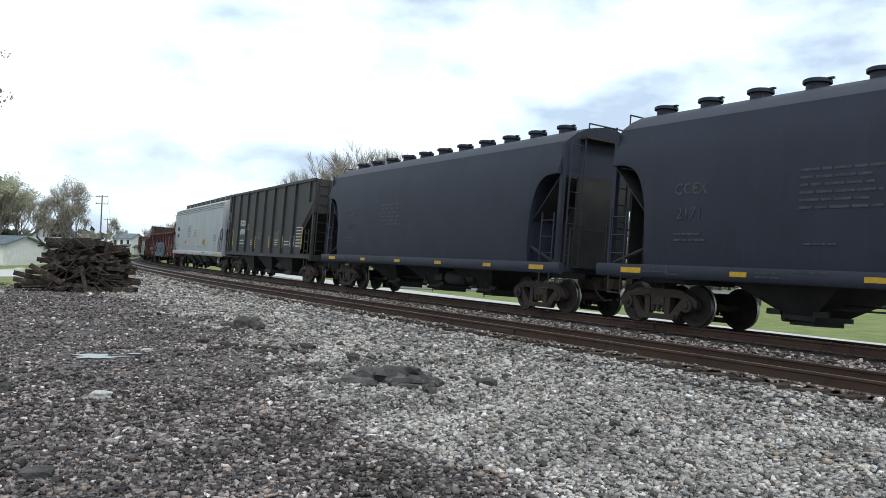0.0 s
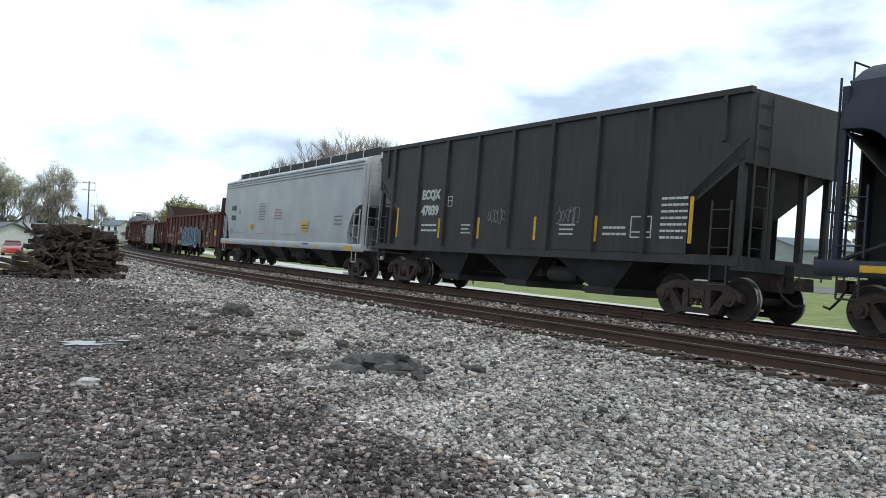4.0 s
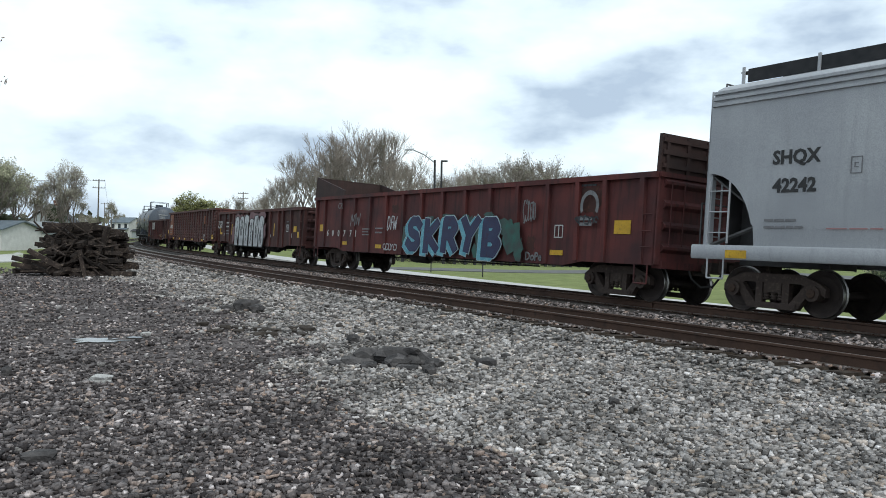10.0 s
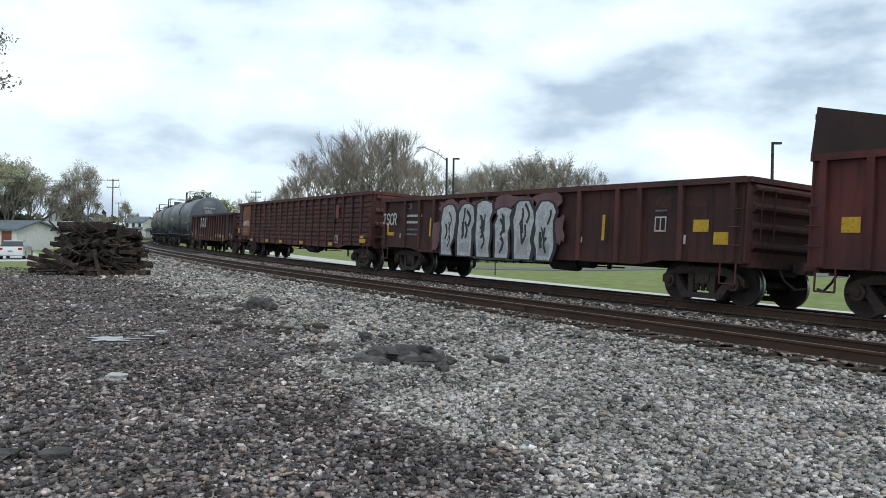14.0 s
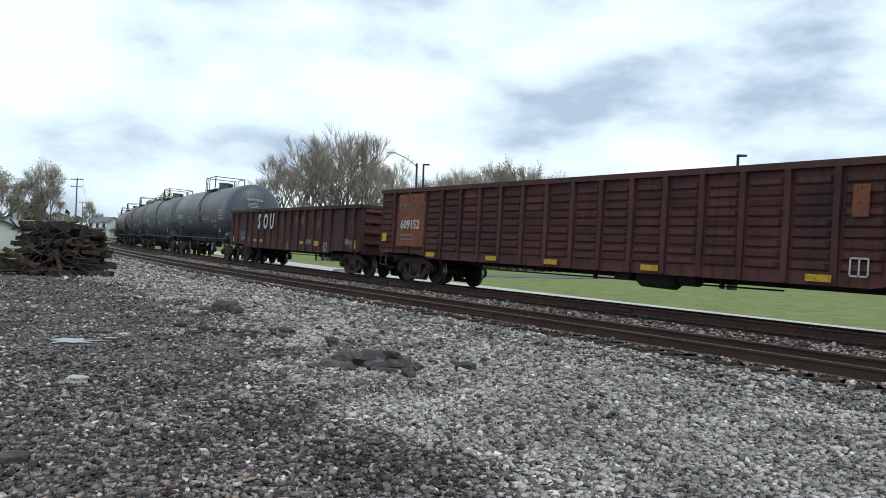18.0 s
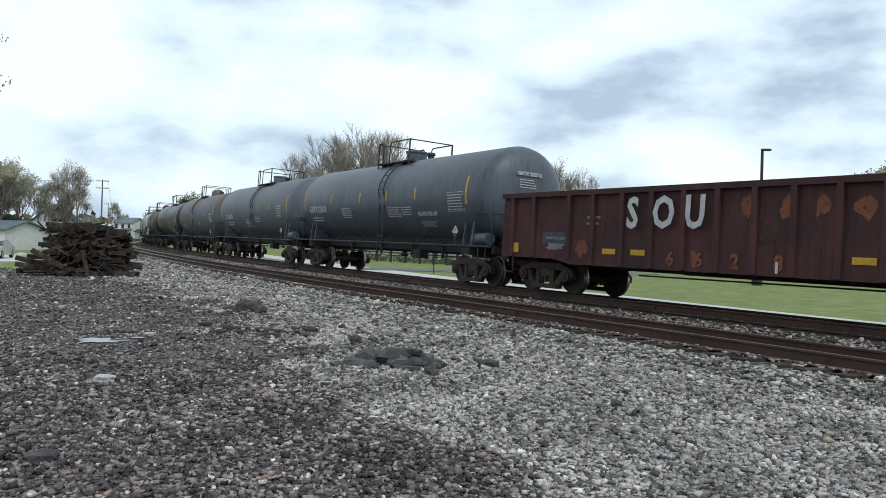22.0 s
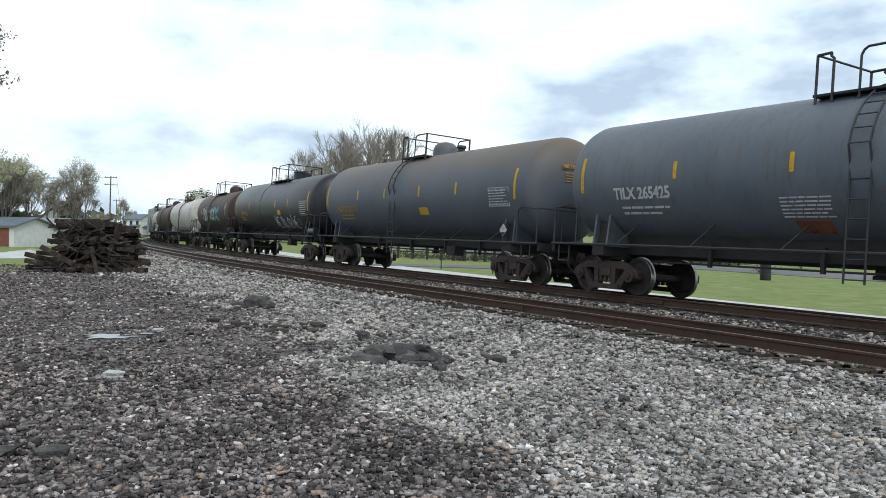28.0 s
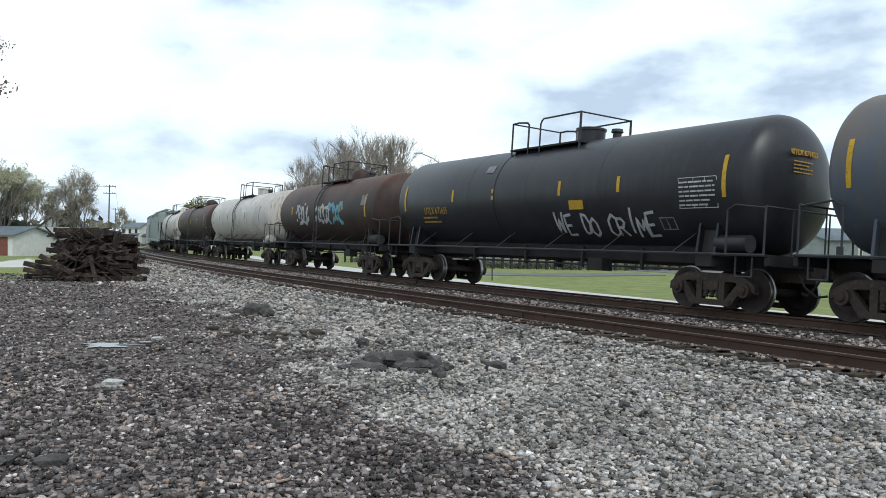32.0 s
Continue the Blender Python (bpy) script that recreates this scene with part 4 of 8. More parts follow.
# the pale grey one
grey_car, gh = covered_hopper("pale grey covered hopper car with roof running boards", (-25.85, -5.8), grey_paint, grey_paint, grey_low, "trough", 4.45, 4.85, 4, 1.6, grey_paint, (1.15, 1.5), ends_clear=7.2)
letters("SHQX", 0.36, black_ink, grey_car, pose(-7.7, -1.618, 2.99), bold=0.012)
letters("42242", 0.36, black_ink, grey_car, pose(-7.7, -1.618, 2.45), bold=0.012)
bars(text_block(0.9, 0.26, 2, 5), soft_ink, grey_car, pose(-8.3, -1.618, 1.62))
bars(text_block(1.1, 0.9, 7, 6), soft_ink, grey_car, pose(-3.0, -1.625, 2.28), label="black stencilled data lines")
bars(text_block(1.15, 0.55, 4, 7), red_ink, grey_car, pose(-0.5, -1.625, 2.3), label="red stencilled warning lines")
bars(text_block(1.6, 0.06, 1, 8), red_ink, grey_car, pose(-7.0, -1.622, 1.62))
bars(text_block(1.6, 0.06, 1, 8), red_ink, grey_car, pose(-3.3, -1.622, 1.60))
bars(text_block(1.9, 0.06, 1, 9), red_ink, grey_car, pose(0.9, -1.622, 1.60))
bars(text_block(0.9, 0.45, 3, 10), soft_ink, grey_car, pose(7.2, -1.622, 2.0))
patches(grey_car, [(-3.95, 1.96, 0.62, 0.30), (3.88, 1.96, 0.84, 0.42)], -1.622, yellow_paint, "warning_placard", "yellow placard with dark lines")
bars(text_block(0.45, 0.18, 2, 11), black_ink, grey_car, pose(-4.18, -1.632, 1.87))
bars(text_block(0.64, 0.24, 2, 12), black_ink, grey_car, pose(3.56, -1.632, 1.85))
patches(grey_car, [(-8.9, 1.13, 0.5, 0.16), (8.83, 1.13, 0.85, 0.2)] + [(x, 1.13, 0.4, 0.11) for x in (-3.0, -0.2, 2.8, 5.5)], -1.629, yellow_paint)
bars(text_block(0.8, 0.2, 1, 13), blue_ink, grey_car, pose(3.75, -1.63, 1.14), label="blue maker's lettering, drawn as bars")
frame_mark = B()
for a in ((-0.14, 0.14, 0.18, 0.2), (-0.14, 0.14, -0.2, -0.18), (-0.14, -0.12, -0.2, 0.2), (0.12, 0.14, -0.2, 0.2), (-0.05, 0.05, -0.06, -0.04), (-0.05, -0.03, -0.06, 0.06), (-0.05, 0.05, 0.04, 0.06)):
    box(frame_mark, a[0], a[1], -0.003, 0.003, a[2], a[3])
part("stencilled_frame", frame_mark, soft_ink, grey_car, at=pose(-6.5, -1.62, 2.77) @ Matrix.Diagonal((0.75, 1, 0.75, 1)))


# ---------------------------------------------------------------- open hopper
def open_hopper(ends):
    car, half, base = car_thing("open_hopper_car", "charcoal open-top hopper car with ribbed sides and white lettering", ends, 1.45)
    z0, z1, yw = 1.32, 4.62, 1.52
    for k in (-1, 1):
        # side sheet, cut back below at the ends by the slope sheets
        prof = [(-half + 0.05, z1), (half - 0.05, z1), (half - 0.05, 3.68), (half - 1.45, 2.6), (half - 1.45, z0), (-half + 1.45, z0), (-half + 1.45, 2.6), (-half + 0.05, 3.68)]
        bm = B()
        a = [bm.verts.new((x, k * yw, z)) for x, z in prof]
        b = [bm.verts.new((x, k * (yw - 0.02), z)) for x, z in prof]
        bm.faces.new(a)
        bm.faces.new(b[::-1])
        for i in range(len(prof)):
            j = (i + 1) % len(prof)
            bm.faces.new((a[i], a[j], b[j], b[i]))
        part("side_sheet", bm, dark_paint, car)
        chord = box(B(), -half, half, k * yw - 0.07, k * yw + 0.07, z1 - 0.02, z1 + 0.10)
        part("top_chord", bevel(chord, 0.02), dark_paint, car)
        for x in np.arange(-6.7, 6.8, 1.7):
            part("side_rib", bevel(box(B(), x - 0.055, x + 0.055, min(k * yw, k * (yw + 0.09)), max(k * yw, k * (yw + 0.09)), z0, z1), 0.015), dark_paint, car)
        for x in (-half + 0.62, half - 0.62):
            part("side_rib", box(B(), x - 0.05, x + 0.05, min(k * yw, k * (yw + 0.07)), max(k * yw, k * (yw + 0.07)), z1 - 0.95, z1), dark_paint, car)
        sill = box(B(), -half + 0.1, half - 0.1, min(k * 1.36, k * 1.52), max(k * 1.36, k * 1.52), 1.13, 1.34)
        part("side_sill", sill, dark_paint, car)
        # sloping end floor and its props
        bm = hexa(B(), [(k * (half - 2.9), -1.48, 1.35), (k * (half - 0.1), -1.48, 3.30), (k * (half - 0.1), 1.48, 3.30), (k * (half - 2.9), 1.48, 1.35)],
                  [(k * (half - 2.9), -1.48, 1.42), (k * (half - 0.1), -1.48, 3.38), (k * (half - 0.1), 1.48, 3.38), (k * (half - 2.9), 1.48, 1.42)])
        part("slope_sheet", bm, dark_paint, car)
        part("end_sheet", box(B(), k * (half - 0.08) - 0.03, k * (half - 0.08) + 0.03, -1.5, 1.5, 3.2, z1 + 0.08), dark_paint, car)
        part("end_sill", box(B(), k * (half - 0.15) - 0.15, k * (half - 0.15) + 0.15, -1.5, 1.5, 1.05, 1.33), dark_paint, car)
        for y in (-1.42, -0.55, 0.55, 1.42):
            part("end_post", box(B(), k * (half - 0.2) - 0.07, k * (half - 0.2) + 0.07, y - 0.06, y + 0.06, 1.3, 3.4), dark_paint, car)
        ladder(car, k * (half - 0.55), -1.56, 1.3, 2.45, 0.48, dark_paint)
        ladder(car, k * (half + 0.0), -1.1, 1.3, z1, 0.46, dark_paint, "y")
        stirrup(car, k * (half - 0.55), -1.54, 1.15, dark_paint)
    span = base - 2.6
    for i in range(3):
        x = -span / 2 + span * (i + 0.5) / 3
        w = span / 6 - 0.02
        bay = part("hopper_bay", hexa(B(), [(x - 0.45, -1.0, 0.48), (x + 0.45, -1.0, 0.48), (x + 0.45, 1.0, 0.48), (x - 0.45, 1.0, 0.48)],
                                      [(x - w, -1.45, 1.36), (x + w, -1.45, 1.36), (x + w, 1.45, 1.36), (x - w, 1.45, 1.36)]), under_black, car)
        g = box(B(), x - 0.5, x + 0.5, -1.08, 1.08, 0.30, 0.48)
        box(g, x - 0.58, x - 0.50, -1.1, 1.1, 0.33, 0.43)
        part("outlet_gate", g, under_black, bay)
    part("centre_sill", box(B(), -half, half, -0.16, 0.16, 0.85, 1.25), under_black, car)
    yy = -yw - 0.004
    letters("ECQX", 0.40, white_paint, car, pose(-4.2, yy, 2.93), bold=0.02)
    letters("47039", 0.42, white_paint, car, pose(-4.2, yy, 2.42), bold=0.018)
    bars(text_block(0.95, 0.34, 2, 20), white_paint, car, pose(-4.66, yy, 1.72))
    for i, x in enumerate((-6.3, -3.57, -1.39, 1.25, 3.59, 6.5)):
        part("reflector", box(B(), x - 0.05, x + 0.05, yy - 0.006, yy, 1.56, 1.56 + (1.0 if i in (0, 5) else 0.62)), yellow_paint, car, "vertical yellow reflective strip")
    bars(text_block(0.55, 0.35, 3, 21), white_paint, car, pose(-2.3, yy, 1.68))
    bars(text_block(0.6, 0.35, 3, 22), white_paint, car, pose(2.25, yy, 1.68))
    bars(text_block(0.8, 0.3, 2, 23), white_paint, car, pose(3.85, yy, 1.68))
    bars(text_block(0.75, 1.0, 7, 24), white_paint, car, pose(5.65, yy, 1.62), label="white stencilled data lines")
    fr = B()
    for x in (0.0, 0.62):
        box(fr, x, x + 0.03, -0.003, 0.003, 0, 0.5)
    for z in (0.0, 0.47, 0.12):
        box(fr, 0, 0.65, -0.003, 0.003, z, z + 0.03)
    part("stencilled_frame", fr, white_paint, car, at=pose(4.75, yy, 1.66))
    fr = B()
    for x in (0.0, 0.22):
        box(fr, x, x + 0.02, -0.003, 0.003, 0, 0.32)
    for z in (0.0, 0.30, 0.17):
        box(fr, 0, 0.24, -0.003, 0.003, z, z + 0.02)
    part("stencilled_frame", fr, white_paint, car, at=pose(-3.15, yy, 2.54))
    # loose sprayed tags
    for x0, seed in ((-0.95, 4), (2.1, 5)):
        scribble(car, x0, yy - 0.002, 1.95, 0.85, 0.5, soft_ink, seed, 0.028)
    brake_gear(car, base)
    return car


def scribble(car, x0, y, z0, w, h, material, seed, thick=0.04, name="sprayed_tag", label="hand-sprayed tag of looping strokes"):
    """Illegible spray strokes: bent flat ribbons."""
    rnd = random.Random(seed)
    bm = B()
    n = 5
    for i in range(n):
        cx = x0 + w * (i + 0.5) / n
        pts = []
        ph, amp = rnd.uniform(0, 6.28), rnd.uniform(0.5, 1.0)
        for j in range(9):
            a = ph + j * rnd.uniform(0.5, 0.75)
            pts.append((cx + w / n * 0.75 * math.cos(a) * amp, z0 + h * (0.5 + 0.5 * math.sin(a * rnd.uniform(0.9, 1.1)) * amp)))
        for (xa, za), (xb, zb) in zip(pts, pts[1:]):
            d = Vector((xb - xa, zb - za))
            if d.length < 1e-4:
                continue
            q = Vector((-d.y, d.x)).normalized() * thick / 2
            e = d.normalized() * thick / 2
            c = [(xa - e.x + q.x, za - e.y + q.y), (xa - e.x - q.x, za - e.y - q.y), (xb + e.x - q.x, zb + e.y - q.y), (xb + e.x + q.x, zb + e.y + q.y)]
            yo = y - 0.0006 * (i + 1)
            bm.faces.new([bm.verts.new((u, yo, v)) for u, v in c])
    return part(name, bm, material, car, label)


open_hopper((-42.4, -26.7))

# ---------------------------------------------------------------- gondolas
def gondola(name, label, ends, material, top, ribs, inset=1.9, corrugated=False, low_mid=0.76, kind="iron", rib_w=0.13, gear=1.9):
    car, half, base = car_thing(name, label, ends, inset, kind)
    z0, yw = low_mid + 0.12, 1.50
    for k in (-1, 1):
        # side: shallow over the trucks, deeper between them
        tx = base / 2 - 1.5
        prof = [(-half, z0), (-tx - 0.7, z0), (-tx, low_mid), (tx, low_mid), (tx + 0.7, z0), (half, z0), (half, top), (-half, top)]
        bm = B()
        a = [bm.verts.new((x, k * yw, z)) for x, z in prof]
        b = [bm.verts.new((x, k * (yw - 0.05), z)) for x, z in prof]
        bm.faces.new(a)
        bm.faces.new(b[::-1])
        for i in range(len(prof)):
            j = (i + 1) % len(prof)
            bm.faces.new((a[i], a[j], b[j], b[i]))
        part("side_wall", bm, material, car)
        part("top_chord", bevel(box(B(), -half - 0.02, half + 0.02, min(k * (yw - 0.08), k * (yw + 0.11)), max(k * (yw - 0.08), k * (yw + 0.11)), top - 0.10, top + 0.03), 0.02), material, car)
        rnd = random.Random(len(ribs) + k)
        for x in ribs:
            zl = low_mid + 0.02 if abs(x * half) < tx else z0 + 0.02
            c = x * half
            bm = hexa(B(), [(c - rib_w / 2, k * yw, zl), (c + rib_w / 2, k * yw, zl), (c + rib_w / 2, k * (yw + 0.05), zl), (c - rib_w / 2, k * (yw + 0.05), zl)],
                      [(c - rib_w / 2, k * yw, top - 0.1), (c + rib_w / 2, k * yw, top - 0.1), (c + rib_w / 2, k * (yw + 0.11), top - 0.1), (c - rib_w / 2, k * (yw + 0.11), top - 0.1)])
            part("side_post", bevel(bm, 0.012), material, car)
        # ends: a sheet with three pressed ribs
        end = box(B(), k * half - 0.04, k * half + 0.04, -yw, yw, z0 + 0.02, top)
        part("end_wall", end, material, car)
        nr = 4
        for i in range(nr):
            z = 1.25 + (top - 1.45) * i / (nr - 1)
            r = hexa(B(), [(k * (half + 0.03), -1.35, z - 0.12), (k * (half + 0.03), 1.35, z - 0.12), (k * (half + 0.13), 1.35, z - 0.03), (k * (half + 0.13), -1.35, z - 0.03)],
                     [(k * (half + 0.03), -1.35, z + 0.12), (k * (half + 0.03), 1.35, z + 0.12), (k * (half + 0.13), 1.35, z + 0.03), (k * (half + 0.13), -1.35, z + 0.03)])
            part("end_rib", r, material, car)
        part("top_chord", box(B(), k * half - 0.08, k * half + 0.10, -yw, yw, top - 0.08, top + 0.03), material, car)
        part("end_sill", box(B(), k * half - 0.2, k * half + 0.12, -1.35, 1.35, z0 - 0.06, z0 + 0.1), material, car)
        stirrup(car, k * (half - 0.35), -yw - 0.02, z0, material)
        grabs = B()
        for z in (1.25, 1.62, 1.99):
            if z < top - 0.2:
                rod(grabs, (k * (half - 0.15) - 0.22, -yw - 0.07, z), (k * (half - 0.15) + 0.1, -yw - 0.07, z), 0.014, 5)
        for y in (-1.2, -0.8):
            rod(grabs, (k * (half + 0.15), y, 1.3), (k * (half + 0.15), y, top - 0.2), 0.014, 5)
        part("grab_iron", grabs, material, car)
    part("floor", box(B(), -half, half, -yw + 0.04, yw - 0.04, 1.02, 1.10), under_black, car)
    part("centre_sill", box(B(), -half, half, -0.17, 0.17, 0.72, 1.02), under_black, car)
    for x in np.linspace(-base / 2 + 1.6, base / 2 - 1.6, 7):
        part("cross_bearer", hexa(B(), [(x - 0.06, -0.5, 0.72), (x + 0.06, -0.5, 0.72), (x + 0.06, 0.5, 0.72), (x - 0.06, 0.5, 0.72)],
                                  [(x - 0.06, -1.45, 1.0), (x + 0.06, -1.45, 1.0), (x + 0.06, 1.45, 1.0), (x - 0.06, 1.45, 1.0)]), under_black, car)
    brake_gear(car, base, gear)
    if corrugated:
        edges = [-1.0] + list(ribs) + [1.0]
        tx = base / 2 - 1.5
        for a, b in zip(edges, edges[1:]):
            xa, xb = a * half + rib_w / 2 + 0.05, b * half - rib_w / 2 - 0.05
            nn = 9
            for i in range(nn):
                bm = B()
                z = 1.14 + (top - 1.45) * i / (nn - 1)
                pr = [(-yw, z - 0.09), (-yw - 0.055, z - 0.05), (-yw - 0.06, z + 0.05), (-yw, z + 0.07)]
                loft(bm, [[(xa, -yw, zz) for _, zz in pr]] + [[(x, y, zz) for y, zz in pr] for x in (xa + 0.06, xb - 0.06)] + [[(xb, -yw, zz) for _, zz in pr]])
                part("louvre", bm, material, car)
    return car, half, base


def fat_piece(car, x0, x1, z0, z1, seed, y):
    """Six fat white sprayed forms with round shoulders, dark inner lines and a pink mist; no letters can be read."""
    rnd = random.Random(seed)
    n = 6
    w = (x1 - x0) / n
    blot(car, [(x0 + w * (i + 0.5), z1 - 0.2 + rnd.uniform(-0.1, 0.1), w * 1.25, 0.6) for i in range(n)] + [(x0 - 0.25, (z0 + z1) / 2 - 0.2, 0.5, 1.1), (x1 + 0.05, (z0 + z1) / 2, 0.5, 0.9)], y + 0.004, spray_pink, "sprayed_mist", "dull pink sprayed mist")
    for i in range(n):
        rim, fill, ink, tone = B(), B(), B(), B()
        c, hw = x0 + w * (i + 0.5) + rnd.uniform(-0.06, 0.06), w * rnd.uniform(0.34, 0.47)
        lean, tall = rnd.uniform(-0.08, 0.14), rnd.uniform(0.84, 1.0)
        h = (z1 - z0) * tall
        # a leg, a swelling belly and a kinked shoulder, different for each form
        side = []
        for q in (0.0, 0.18, 0.34, 0.5, 0.66, 0.82, 0.95, 1.0):
            swell = 0.72 + 0.34 * math.sin(math.pi * (q * rnd.uniform(0.85, 1.15))) + rnd.uniform(-0.16, 0.12)
            side.append((q, hw * min(1.12, max(0.3, swell * (0.45 if q == 1.0 else 1.0))), hw * min(1.12, max(0.25, (swell + rnd.uniform(-0.25, 0.2)) * (0.5 if q == 1.0 else 1.0)))))
        pts = [(c - a + lean * (q - 0.5), z0 + h * q) for q, a, _ in side] + [(c + b + lean * (q - 0.5), z0 + h * q) for q, _, b in reversed(side)]
        mid = (c, z0 + h * 0.5)
        fill.faces.new([fill.verts.new((u, y - 0.004 - 0.0004 * i, v)) for u, v in pts])
        rim.faces.new([rim.verts.new((mid[0] + (u - mid[0]) * 1.32, y - 0.0002 * i, mid[1] + (v - mid[1]) * 1.05)) for u, v in pts])
        tone.faces.new([tone.verts.new((u, y - 0.0072, v)) for u, v in ((c - hw * 0.6, z0 + 0.12), (c + hw * 0.6, z0 + 0.1), (c + hw * 0.6, z0 + rnd.uniform(0.35, 0.7)), (c, z0 + rnd.uniform(0.3, 0.45)), (c - hw * 0.6, z0 + rnd.uniform(0.35, 0.8)))])
        for k in range(5):
            u0, v0 = c + hw * rnd.uniform(-0.4, 0.4), z0 + h * rnd.uniform(0.05, 0.65)
            ribbon(ink, smooth_line([(u0, v0), (u0 + rnd.uniform(-0.12, 0.16), v0 + h * 0.14), (u0 + rnd.uniform(-0.1, 0.12), v0 + h * rnd.uniform(0.2, 0.32))], 3), rnd.uniform(0.05, 0.12), y - 0.0085 - 0.0004 * k)
        rim_part = part("graffiti_outline", rim, black_ink, car, "dark sprayed outline")
        part("graffiti_fill", fill, spray_white, rim_part, "fat white sprayed form, worn")
        part("graffiti_fade", tone, spray_grey, rim_part, "grey sprayed fade at the foot")
        part("graffiti_line", ink, black_ink, rim_part, "dark sprayed inner strokes")


bulk_dark = surface("sooty_brown_steel", (0.0299, 0.0196, 0.0184), (0.0483, 0.0253, 0.0218), 1.6, 0.8, 0, 0.15, streak=0.5, third=(0.0207, 0.0161, 0.0149))
# red bulkhead gondola with the blue lettering
car5, h5, b5 = gondola("bulkhead_gondola_car", "oxide-red gondola car with raised end bulkheads and blue sprayed letters", (-4.68, 15.3), red_rust, 2.92, [x / 9.99 for x in (-9.75, -8.85, -7.15, -5.9, -4.55, -3.2, -1.9, -0.6, 0.75, 2.1, 3.45, 4.8, 6.15, 7.35, 8.35, 9.6)], 1.62, rib_w=0.14, low_mid=0.73, gear=-1.6)
for k in (-1, 1):
    bm = hexa(B(), [(k * (h5 - 0.02) - 0.05, -1.5, 2.94), (k * (h5 - 0.02) + 0.05, -1.5, 2.94), (k * (h5 - 0.02) + 0.05, 1.5, 2.94), (k * (h5 - 0.02) - 0.05, 1.5, 2.94)],
              [(k * (h5 - 0.02) - 0.05, -1.47, 3.82), (k * (h5 - 0.02) + 0.05, -1.47, 3.82), (k * (h5 - 0.02) + 0.05, 1.47, 3.82), (k * (h5 - 0.02) - 0.05, 1.47, 3.82)])
    bh = part("bulkhead", bm, bulk_dark, car5, "raised steel end bulkhead")
    # sloping side gussets stand on the rear half of the top chords
    if k < 0:
        for y in (-1.55, 1.48):
            gus = hexa(B(), [(-h5 - 0.06, y, 2.95), (-h5 + 3.0, y, 2.95), (-h5 + 3.0, y + 0.07, 2.95), (-h5 - 0.06, y + 0.07, 2.95)],
                       [(-h5 + 0.02, y, 3.84), (-h5 + 3.0, y, 3.16), (-h5 + 3.0, y + 0.07, 3.16), (-h5 + 0.02, y + 0.07, 3.84)])
            part("bulkhead_gusset", gus, bulk_dark, bh)
    for y in (-1.3, -0.65, 0.0, 0.65, 1.3):
        part("bulkhead_stiffener", box(B(), k * (h5 - 0.02) + 0.05 * k - 0.04, k * (h5 - 0.02) + 0.05 * k + 0.04, y - 0.05, y + 0.05, 2.92, 3.78), bulk_dark, bh)
    for z in (3.1, 3.4, 3.68):
        part("bulkhead_stiffener", box(B(), k * (h5 + 0.03) - 0.05, k * (h5 + 0.03) + 0.05, -1.45, 1.45, z - 0.05, z + 0.05), bulk_dark, bh)
# sprayed piece: teal mist, pale outline, cyan shading, dark blue fill, thin shine
blot(car5, [(-1.4, 1.35, 0.55, 1.0), (0.15, 1.9, 0.5, 0.4), (1.3, 1.95, 0.9, 0.4), (3.55, 1.95, 0.7, 0.4), (3.0, 1.0, 0.5, 0.45), (2.35, 1.75, 0.8, 0.7), (3.2, 1.4, 0.6, 1.1), (4.75, 1.35, 0.9, 1.0), (5.05, 1.1, 0.5, 0.75), (4.4, 1.7, 0.8, 0.5)], -1.632, spray_teal, "sprayed_mist", "teal sprayed mist behind the letters")
for sh_, wd_, mt_, y_, nm_, lb_ in (((-0.15, -0.04), 0.425, spray_pale, -1.634, "graffiti_outline", "pale sprayed outline"), ((0.03, 0.03), 0.40, spray_pale, -1.640, "graffiti_outline", "pale sprayed outline"),
                                    ((-0.15, -0.04), 0.37, spray_cyan, -1.646, "graffiti_shading", "pale blue sprayed shading"), ((0.03, 0.03), 0.34, spray_blue, -1.653, "graffiti_letters", "dark blue sprayed letters")):
    block_letters("SKRYB", car5, -1.44, 4.28, 0.96, 1.82, wd_, mt_, y_, nm_, lb_, sh_)
letters("DoPe", 0.32, white_dim, car5, pose(5.62, -1.52, 0.90), "sprayed_tag", bold=0.008)
brush("DFW", car5, -2.92, -2.15, 1.58, 2.0, 0.05, spray_white, -1.625, 5, "sprayed_tag", "white hand-sprayed letters", 0.12, 0.1)
for i, ch in enumerate("600771"):
    letters(ch, 0.34, white_paint, car5, pose(-8.25 + [0, 0.52, 1.1, 1.65, 2.25, 2.72][i], -1.62, 1.42), bold=0.006)
brush("MW", car5, -6.05, -5.15, 1.75, 2.2, 0.05, white_dim, -1.625, 7, "sprayed_tag", "thin hand-sprayed tag", 0.08, 0.1)
letters("CR", 0.34, white_dim, car5, pose(-7.15, -1.62, 2.52))
patches(car5, [(-9.2, 1.65, 0.36, 0.28), (-6.74, 1.05, 0.42, 0.13), (-3.74, 0.98, 0.48, 0.14), (6.58, 1.04, 0.52, 0.13), (8.96, 1.70, 0.55, 0.32)], -1.512, yellow_paint)
scribble(car5, -3.1, -1.625, 0.85, 1.0, 0.25, spray_white, 13, 0.04)
scribble(car5, 5.2, -1.625, 1.75, 0.55, 0.75, white_dim, 14, 0.04)
scribble(car5, 7.35, -1.625, 1.75, 0.9, 0.25, faint_white, 15, 0.04)
bars(text_block(0.75, 0.14, 1, 16), faint_white, car5, pose(7.35, -1.515, 2.68), label="railway's worn name, drawn as bars")
